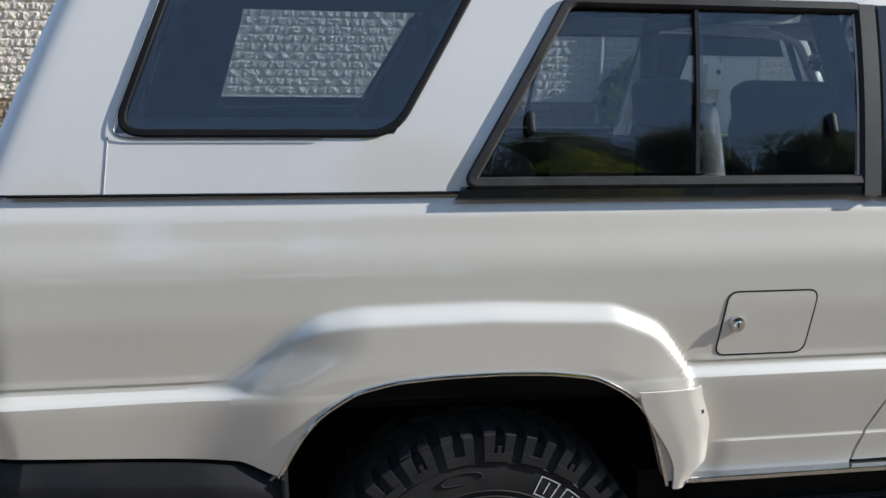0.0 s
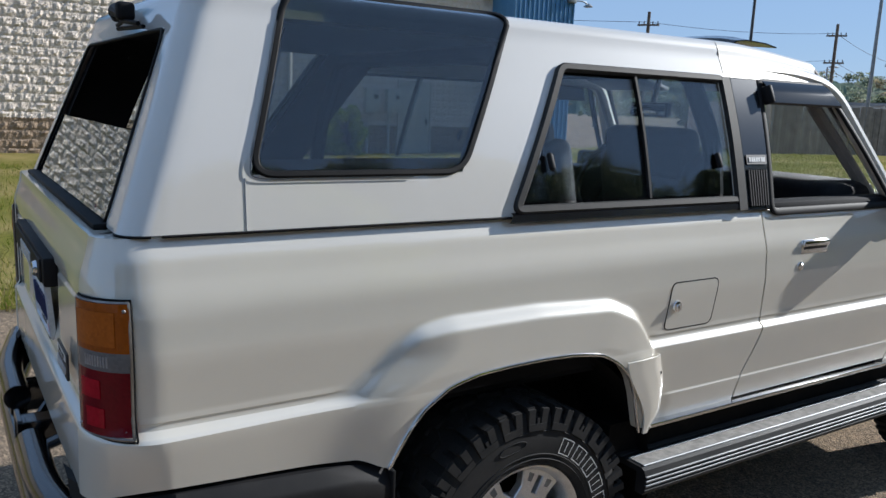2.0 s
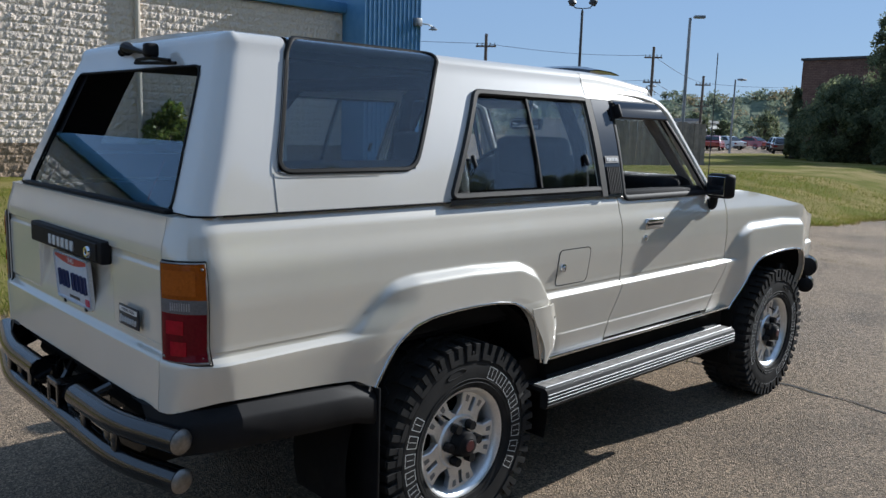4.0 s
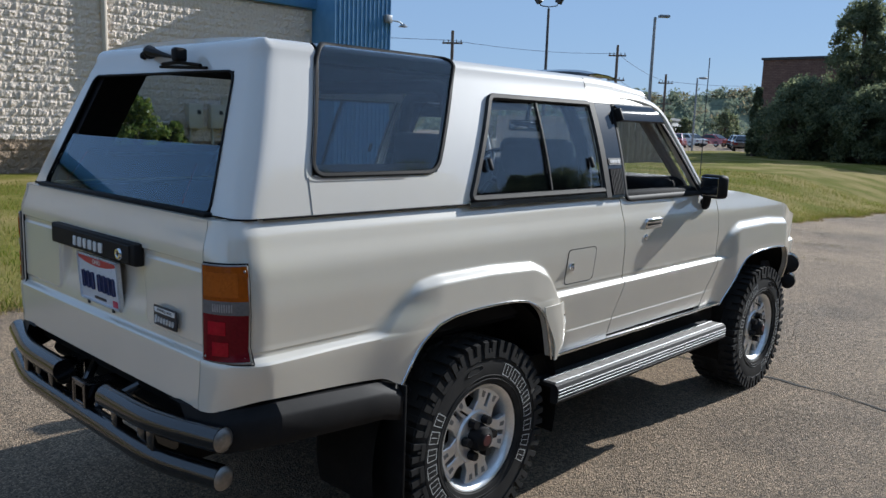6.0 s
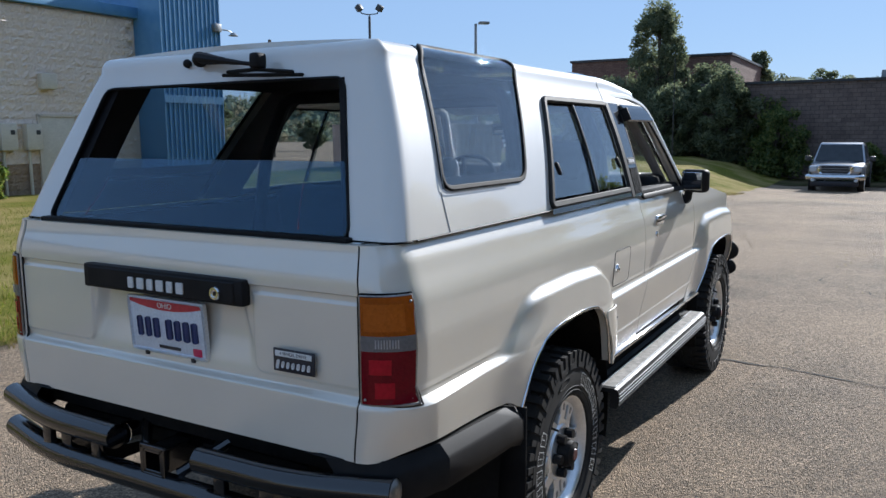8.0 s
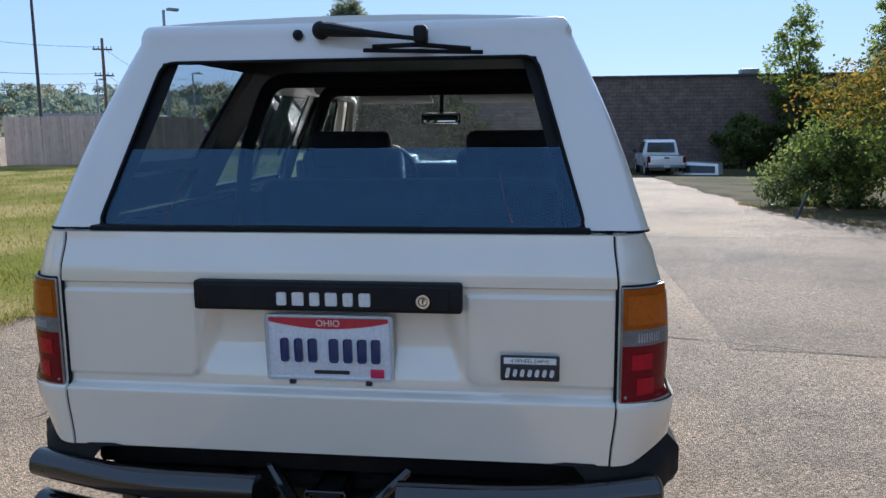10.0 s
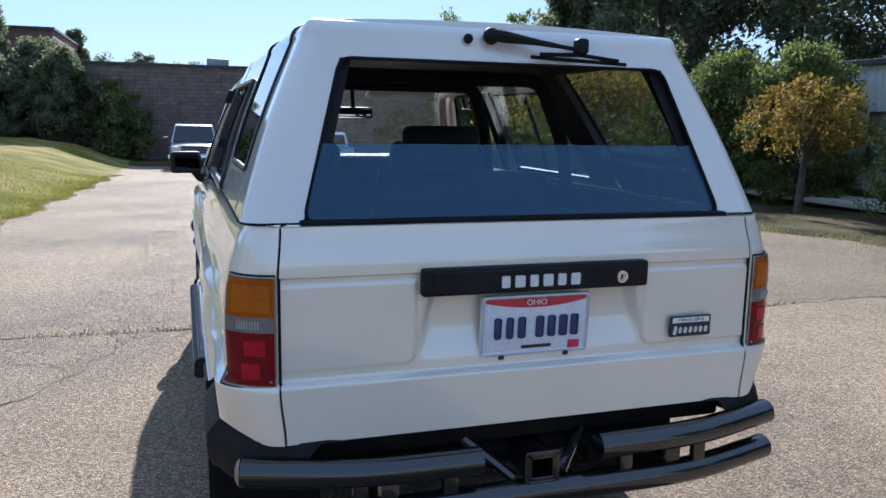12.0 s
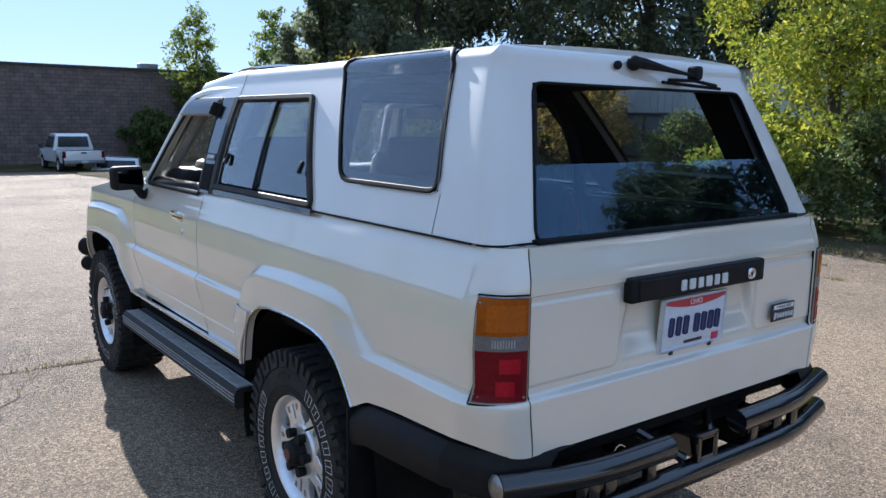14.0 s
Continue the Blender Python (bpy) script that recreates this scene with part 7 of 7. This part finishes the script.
p = pole("floodlight_pole", 35, 27.0, 8.1, "dark steel pole with a pair of floodlights", 0.10)
for s in (-1, 1):
    bm = bmesh.new()
    tube(bm, bent([(0, 0, 8.1), (0, 0, 8.2), (s * 0.25, -s * 0.35, 8.25), (s * 0.3, -s * 0.42, 8.4)], 0.06), 0.03, 6)
    box(bm, (s * 0.34, -s * 0.46, 8.55), (0.3, 0.34, 0.34), rot=Matrix.Rotation(0.6 * s, 3, "X"), bev=0.04)
    part("floodlight", bm, DARK_METAL, p)
p = pole("street_lamp", 32, 18.7, 6.75, "tall grey street lamp with a flat head", 0.09, GREY_METAL)
bm = bmesh.new()
box(bm, (0.28, -0.3, 6.8), (0.5, 0.3, 0.12), rot=Matrix.Rotation(-0.8, 3, "Z"), bev=0.03)
part("lamp_head", bm, GREY_METAL, p)
for x, y, h in ((60.5, 30.4, 6.0), (48.0, 52.0, 6.4), (66.0, 42.0, 6.0)):
    p = pole("street_lamp", x, y, h, "distant grey street lamp", 0.09, GREY_METAL)
    bm = bmesh.new()
    box(bm, (0.3, -0.4, h), (0.7, 0.5, 0.14), bev=0.03)
    part("lamp_head", bm, GREY_METAL, p)
p = pole("vent_mast", 22.0, -19.4, 5.0, "thin white mast with a lantern head", 0.05, SIDING)
bm = bmesh.new()
lathe(bm, [(0.04, 4.7), (0.2, 4.8), (0.2, 5.1), (0.12, 5.25), (0.0, 5.3)], 12, "Z")
part("lantern", bm, SIDING, p)
uts = [(42.0, 40.8, 8.4), (60.0, 37.8, 8.9), (74.0, 40.5, 7.4), (92.0, 35.0, 8.0)]
for k, (x, y, h) in enumerate(uts):
    p = pole("utility_pole", x, y, h, "wooden utility pole with two crossarms", 0.16, POLE_WOOD)
    for z in (h - 0.9, h - 3.0):
        bm = bmesh.new()
        box(bm, (0, 0, z), (1.5, 0.12, 0.12), rot=Matrix.Rotation(radians(-55), 3, "Z"))
        for q in (-0.65, -0.3, 0.3, 0.65):
            tube(bm, [(q * math.cos(radians(-55)), q * math.sin(radians(-55)), z + 0.05), (q * math.cos(radians(-55)), q * math.sin(radians(-55)), z + 0.25)], 0.04, 6)
        part("crossarm", bm, POLE_WOOD, p)
wires = [(uts[0], uts[1]), (uts[1], uts[2]), (uts[2], uts[3]), (uts[0], (15, 60, 9.0))]
for a, b in wires:
    for z in (-0.7, -2.8, -3.6):
        bm = bmesh.new()
        tube(bm, [(a[0] + (b[0] - a[0]) * t, a[1] + (b[1] - a[1]) * t, a[2] + z + (b[2] - a[2]) * t - 1.2 * t * (1 - t)) for t in lin(0, 1, 10)], 0.018, 4)
        tagged(part("overhead_wire", bm, DARK_METAL, None, "thin dark overhead wire between utility poles"), category="wire")

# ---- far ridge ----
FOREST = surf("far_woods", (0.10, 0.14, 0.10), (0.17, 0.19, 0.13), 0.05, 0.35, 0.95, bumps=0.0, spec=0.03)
bm = bmesh.new()
rows = []
for k in range(420):
    a = radians(-2 + 105 * k / 419)
    row = []
    hmax = 14.5 + 3.0 * math.sin(a * 5.1 + 0.6) + 1.5 * math.sin(a * 11.0)
    for j in range(9):
        d = 215 + j * 11
        z = hmax * S(j / 8)
        bumpy = 2.6 * noise.noise((d * 0.09, a * 22, 2)) + 2.2 * abs(noise.noise((d * 0.2, a * 70, 5))) + 0.9 * abs(noise.noise((d * 0.5, a * 160, 5)))
        row.append((d * math.cos(a), d * math.sin(a), max(0, z + bumpy * (j > 0)) - 0.5))
    rows.append(row)
grid(bm, rows)
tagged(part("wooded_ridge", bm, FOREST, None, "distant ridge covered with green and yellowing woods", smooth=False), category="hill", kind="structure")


# aerial haze is mixed into both leaf colours: paler, greyer crowns
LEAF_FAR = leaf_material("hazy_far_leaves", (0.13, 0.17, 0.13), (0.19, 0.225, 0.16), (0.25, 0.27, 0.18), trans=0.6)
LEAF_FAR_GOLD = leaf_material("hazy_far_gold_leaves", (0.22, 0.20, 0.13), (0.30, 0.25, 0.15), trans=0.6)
ridge_rng = random.Random(31)
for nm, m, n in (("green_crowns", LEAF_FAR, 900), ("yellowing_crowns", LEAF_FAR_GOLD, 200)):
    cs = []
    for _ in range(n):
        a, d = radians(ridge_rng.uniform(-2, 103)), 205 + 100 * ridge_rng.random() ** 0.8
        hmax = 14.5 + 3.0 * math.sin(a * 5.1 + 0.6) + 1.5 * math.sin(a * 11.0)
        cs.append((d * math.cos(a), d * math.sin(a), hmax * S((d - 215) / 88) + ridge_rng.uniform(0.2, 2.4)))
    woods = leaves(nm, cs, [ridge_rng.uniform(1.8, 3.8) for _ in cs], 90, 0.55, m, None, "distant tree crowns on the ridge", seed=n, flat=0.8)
    tagged(woods, "distant tree crowns on the wooded ridge", "woods", kind="stuff")

# ---- other vehicles ----
CAR_GLASS = surf("dark_car_glass", (0.02, 0.025, 0.03), (0.03, 0.035, 0.04), 4, 30, 0.06, bumps=0.0)
RED_LENS, WHITE_LENS = LENS["red"], surf("headlamp_lens", (0.6, 0.62, 0.65), (0.5, 0.52, 0.55), 20, 90, 0.15, bumps=0.0)


def car_wheel(parent, x, y, r):
    w = new("wheel")
    w.parent = parent
    w.matrix_local = pose(x, y, r)
    bm = bmesh.new()
    lathe(bm, [(r * 0.6, -0.11), (r * 0.95, -0.11), (r, -0.08), (r, 0.08), (r * 0.95, 0.11), (r * 0.6, 0.11)], 24)
    tyre = part("tyre", bm, TYRE, w)
    bm = bmesh.new()
    for s in (-1, 1):
        lathe(bm, [(0, s * 0.085), (r * 0.25, s * 0.09), (r * 0.5, s * 0.075), (r * 0.62, s * 0.105)], 20)
    part("rim", bm, ALLOY, w)


def prism(bm, prof, half, inset=0.0, mat=0):
    """A side outline (x, z) drawn across the width; inset narrows the upper points."""
    zs = [z for _, z in prof]
    lo, hi = min(zs), max(zs)
    rows = []
    for s in (-1, -0.96, 0.96, 1):
        rows.append([(x, (half - inset * (z - lo) / (hi - lo)) * s, z - (0.03 if abs(s) == 1 and z > lo else 0)) for x, z in prof])
    grid(bm, rows, mat)
    for row in (rows[0], rows[-1]):
        bm.faces.new([bm.verts.new(p) for p in row])


def pickup(name, x, y, rz, colour, label, k=1.0):
    """x forward from the middle of the wheelbase."""
    t = thing(name, x, y, ground_z(x, y), rz, label=label, category="car")
    t.scale = (k, k, k)
    # load bed sides with wheel openings, bonnet and wings
    bm = bmesh.new()
    low = lambda q, c: max(0.46, 0.38 + math.sqrt(max(0.0, 0.46 ** 2 - (q - c) ** 2)))
    for sg in (-1, 1):
        for a, b, top in ((-2.66, -0.76, lambda q: 1.08), (-0.74, 2.58, lambda q: 1.10 - 0.10 * S((q - 1.0) / 1.6))):
            rows = []
            for q in lin(a, b, 44):
                z0, z1 = max(low(q, -1.65), low(q, 1.75)), top(q)
                w = 0.94 + 0.04 * max(S(1 - abs(q + 1.65) / 0.6), S(1 - abs(q - 1.75) / 0.6)) - 0.10 * S((q - 2.2) / 0.4)
                rows.append([(q, sg * (w - 0.04), z0), (q, sg * w, z0 + 0.03), (q, sg * (w + 0.015), z0 + 0.6 * (z1 - z0)), (q, sg * (w - 0.01), z1 - 0.05), (q, sg * (w - 0.06), z1)])
            grid(bm, rows)
    box(bm, (-2.67, 0, 0.82), (0.05, 1.78, 0.52), bev=0.015)
    rows = [[(q, u * (0.90 - 0.08 * S((q - 2.2) / 0.4)), 1.10 - 0.10 * S((q - 1.0) / 1.6) + 0.07 * (1 - abs(u) ** 3) - 0.10 * S((q - 2.45) / 0.16)) for u in lin(-1, 1, 14)] for q in lin(1.10, 2.62, 12)]
    grid(bm, rows)
    box(bm, (2.56, 0, 0.86), (0.10, 1.62, 0.30), bev=0.04)
    box(bm, (0.2, 0, 0.62), (4.6, 1.5, 0.24))
    part("body", bm, colour, t)
    bm = bmesh.new()
    prism(bm, [(-0.78, 1.05), (-0.70, 1.72), (-0.55, 1.82), (0.10, 1.86), (0.45, 1.84), (0.60, 1.78), (1.24, 1.12)], 0.93, 0.18)
    cab = part("cab", bm, colour, t)
    for sg in (-1, 1):
        for a, b, c, d in ((-0.62, -0.02, -0.02, -0.56), (0.06, 0.98, 0.52, 0.06)):
            bm = bmesh.new()
            bm.faces.new([bm.verts.new(p) for p in ((a, sg * 0.925, 1.16), (b, sg * 0.925, 1.16), (c, sg * 0.785, 1.72), (d, sg * 0.785, 1.72))])
            thicken(bm, 0.02)
            part("side_window", bm, CAR_GLASS, cab, smooth=False)
    for nm, q in (("windscreen", ((1.235, 0.84, 1.15), (1.235, -0.84, 1.15), (0.645, -0.71, 1.76), (0.645, 0.71, 1.76))), ("rear_window", ((-0.795, 0.72, 1.20), (-0.795, -0.72, 1.20), (-0.735, -0.66, 1.70), (-0.735, 0.66, 1.70)))):
        bm = bmesh.new()
        bm.faces.new([bm.verts.new(p) for p in q])
        thicken(bm, 0.02)
        part(nm, bm, CAR_GLASS, cab, smooth=False)
    bm = bmesh.new()
    box(bm, (-1.7, 0, 0.76), (1.85, 1.70, 0.05))
    part("bed", bm, DARK, t)
    bm = bmesh.new()
    rows = [[(2.63 + dx, yy * sc, 0.875 + zz * sc) for yy, zz in ((-0.56, -0.10), (-0.50, -0.17), (0.50, -0.17), (0.56, -0.10), (0.62, 0.12), (0.54, 0.17), (-0.54, 0.17), (-0.62, 0.12))] for dx, sc in ((-0.05, 1.0), (0.03, 1.0), (0.045, 0.93), (0.03, 0.84), (-0.02, 0.80))]
    grid(bm, rows, closed=True)
    g = part("grille", bm, CHROME, t, "chrome grille surround")
    bm = bmesh.new()
    box(bm, (2.625, 0, 0.875), (0.03, 0.92, 0.27))
    part("grille_mesh", bm, BLACK_INK, g)
    for z in (0.83, 0.92):
        bm = bmesh.new()
        box(bm, (2.645, 0, z), (0.02, 0.92, 0.018))
        part("grille_bar", bm, GREY_METAL, g)
    bm = bmesh.new()
    box(bm, (2.60, 0, 0.36), (0.14, 1.60, 0.20), bev=0.03)
    part("air_dam", bm, BLACK_INK, t)
    for sg in (-1, 1):
        bm = bmesh.new()
        box(bm, (2.56, sg * 0.745, 0.90), (0.17, 0.26, 0.23), rot=Matrix.Rotation(sg * -0.25, 3, "Z"), bev=0.05)
        part("headlamp", bm, WHITE_LENS, t, "clear headlamp")
        bm = bmesh.new()
        lathe(bm, [(0.0, 0.02), (0.06, 0.02), (0.075, 0.0)], 14, "X", (2.755, sg * 0.72, 0.50))
        part("fog_lamp", bm, WHITE_LENS, t)
        bm = bmesh.new()
        box(bm, (-2.67, sg * 0.86, 0.90), (0.07, 0.15, 0.32), bev=0.02)
        part("tail_lamp", bm, RED_LENS, t, "red tail lamp")
        bm = bmesh.new()
        box(bm, (0.98, sg * 1.12, 1.24), (0.1, 0.22, 0.20), bev=0.04)
        tube(bm, [(0.99, sg * 0.90, 1.16), (0.98, sg * 1.04, 1.20)], 0.025, 6)
        part("mirror", bm, DARK_METAL, t)
    bm = bmesh.new()
    tube(bm, bent([(2.48, -0.93, 0.60), (2.70, -0.72, 0.60), (2.70, 0.72, 0.60), (2.48, 0.93, 0.60)], 0.12), 0.105, 12)
    part("front_bumper", bm, CHROME, t, "chrome front bumper")
    bm = bmesh.new()
    box(bm, (-2.76, 0, 0.56), (0.16, 1.80, 0.17), bev=0.04)
    part("rear_bumper", bm, GREY_METAL, t, "bright metal rear step bumper")
    bm = bmesh.new()
    box(bm, (-2.705, 0, 0.98), (0.02, 0.24, 0.07), bev=0.01)
    part("tailgate_handle", bm, BLACK_INK, t)
    bm = bmesh.new()
    box(bm, (-2.85, 0, 0.56), (0.012, 0.30, 0.12), bev=0.004)
    part("number_plate", bm, WHITE_LENS, t)
    for wx in (-1.65, 1.75):
        for sg in (-1, 1):
            car_wheel(t, wx, sg * 0.84, 0.38)
    return t


SILVER = paint("silver_car_paint", (0.30, 0.30, 0.31), rough=0.32, metal=0.6)
CAR_WHITE = paint("white_car_paint", (0.74, 0.74, 0.73))
CAR_RED = paint("red_car_paint", (0.34, 0.02, 0.02))
CAR_BLACK = paint("dark_car_paint", (0.02, 0.022, 0.026))
CAR_BLUE = paint("blue_grey_car_paint", (0.10, 0.14, 0.2), metal=0.4)
pickup("silver_pickup", 32.9, 2.75, 179, SILVER, "silver full-size pickup truck facing the lot")
pickup("white_pickup", 35.6, -3.51, 1, CAR_WHITE, "white compact pickup truck facing the dark warehouse", 0.88)
cap = thing("truck_cap", 34.3, -5.1, ground_z(34.3, -5.1), 70, label="white truck bed cap standing on the ground beside the pickup", category="truck cap")
bm = bmesh.new()
prism(bm, [(-1.0, 0.0), (-0.95, 0.55), (0.55, 0.62), (1.0, 0.0)], 0.75, 0.12)
part("shell", bm, CAR_WHITE, cap)
for sg in (-1, 1):
    bm = bmesh.new()
    bm.faces.new([bm.verts.new(p) for p in ((-0.85, sg * 0.735, 0.15), (0.6, sg * 0.735, 0.15), (0.45, sg * 0.665, 0.48), (-0.83, sg * 0.665, 0.45))])
    thicken(bm, 0.02)
    part("window", bm, CAR_GLASS, cap, smooth=False)



def sedan(name, x, y, rz, colour, label):
    t = thing(name, x, y, ground_z(x, y) * (y < 6), rz, label=label, category="car")
    bm = bmesh.new()
    prism(bm, [(-2.2, 0.45), (-2.25, 0.85), (-1.6, 0.98), (1.0, 0.95), (2.1, 0.78), (2.25, 0.55), (2.1, 0.3), (-2.0, 0.3)], 0.9, 0.06)
    part("body", bm, colour, t)
    bm = bmesh.new()
    prism(bm, [(-1.65, 0.95), (-0.95, 1.38), (-0.5, 1.46), (0.2, 1.45), (1.15, 0.93)], 0.84, 0.2)
    cab = part("cabin", bm, colour, t)
    for sg in (-1, 1):
        bm = bmesh.new()
        bm.faces.new([bm.verts.new(p) for p in ((-1.3, sg * 0.83, 1.0), (0.9, sg * 0.83, 1.0), (0.2, sg * 0.68, 1.38), (-0.8, sg * 0.68, 1.36))])
        thicken(bm, 0.03)
        part("side_window", bm, CAR_GLASS, cab, smooth=False)
    for nm, q in (("windscreen", ((1.13, 0.75, 0.97), (1.13, -0.75, 0.97), (0.28, -0.62, 1.42), (0.28, 0.62, 1.42))), ("rear_window", ((-1.62, 0.72, 1.0), (-1.62, -0.72, 1.0), (-0.98, -0.6, 1.37), (-0.98, 0.6, 1.37)))):
        bm = bmesh.new()
        bm.faces.new([bm.verts.new(p) for p in q])
        thicken(bm, 0.03)
        part(nm, bm, CAR_GLASS, cab, smooth=False)
    for sg in (-1, 1):
        for nm, xx, m in (("headlamp", 2.17, WHITE_LENS), ("tail_lamp", -2.22, RED_LENS)):
            bm = bmesh.new()
            box(bm, (xx, sg * 0.68, 0.70), (0.12, 0.32, 0.14), bev=0.03)
            part(nm, bm, m, t)
        for wx in (-1.35, 1.4):
            car_wheel(t, wx, sg * 0.78, 0.32)
    return t


lot = [(60.0, 31.5, 20, CAR_RED, "red"), (57.0, 24.5, 25, CAR_BLACK, "dark"), (66.0, 33.5, 70, CAR_WHITE, "white"), (63.0, 36.5, 70, SILVER, "silver"), (70.0, 30.5, 15, CAR_BLUE, "blue-grey"), (74.0, 35.0, 80, CAR_RED, "red"), (76.0, 29.0, 80, CAR_WHITE, "white"), (70.0, 38.5, 80, CAR_WHITE, "white"), (64.0, 27.8, 25, CAR_WHITE, "white"), (78.0, 33.0, 80, CAR_BLACK, "dark"), (62.0, 42.0, 70, CAR_BLUE, "blue-grey"), (68.0, 45.0, 70, CAR_WHITE, "white")]
for x, y, rz, m, c in lot:
    sedan("parked_car", x * 1.22, y * 1.22, rz, m, c + " car parked in the distant lot")["group"] = "cars in the distant lot"
far = thing("distant_building", 105, 62, 0, 20, label="low white commercial building far beyond the lot", category="building")
bm = bmesh.new()
box(bm, (0, 0, 1.6), (30, 12, 3.2))
part("wall", bm, SIDING, far, smooth=False)
for k in range(7):
    bm = bmesh.new()
    box(bm, (-12 + 4 * k, -6.02, 1.5), (2.4, 0.1, 1.8))
    part("window", bm, CAR_GLASS, far, smooth=False)
bm = bmesh.new()
box(bm, (0, 0, 3.35), (30.6, 12.6, 0.35))
part("roof", bm, GREY_METAL, far, smooth=False)
for k, (x, y, h, r) in enumerate([(52, 45, 4.0, 2.2), (80, 44, 5.5, 2.8), (88, 40, 6, 3.0), (95, 30, 6.5, 3.0), (90, 46, 4.5, 2.4), (56, 60, 7, 3.4)]):
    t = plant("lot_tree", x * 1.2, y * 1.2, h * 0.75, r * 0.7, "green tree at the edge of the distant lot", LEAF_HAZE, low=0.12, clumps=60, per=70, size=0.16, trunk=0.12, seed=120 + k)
    t["group"] = "trees of the distant lot"
    t.location.z = 0
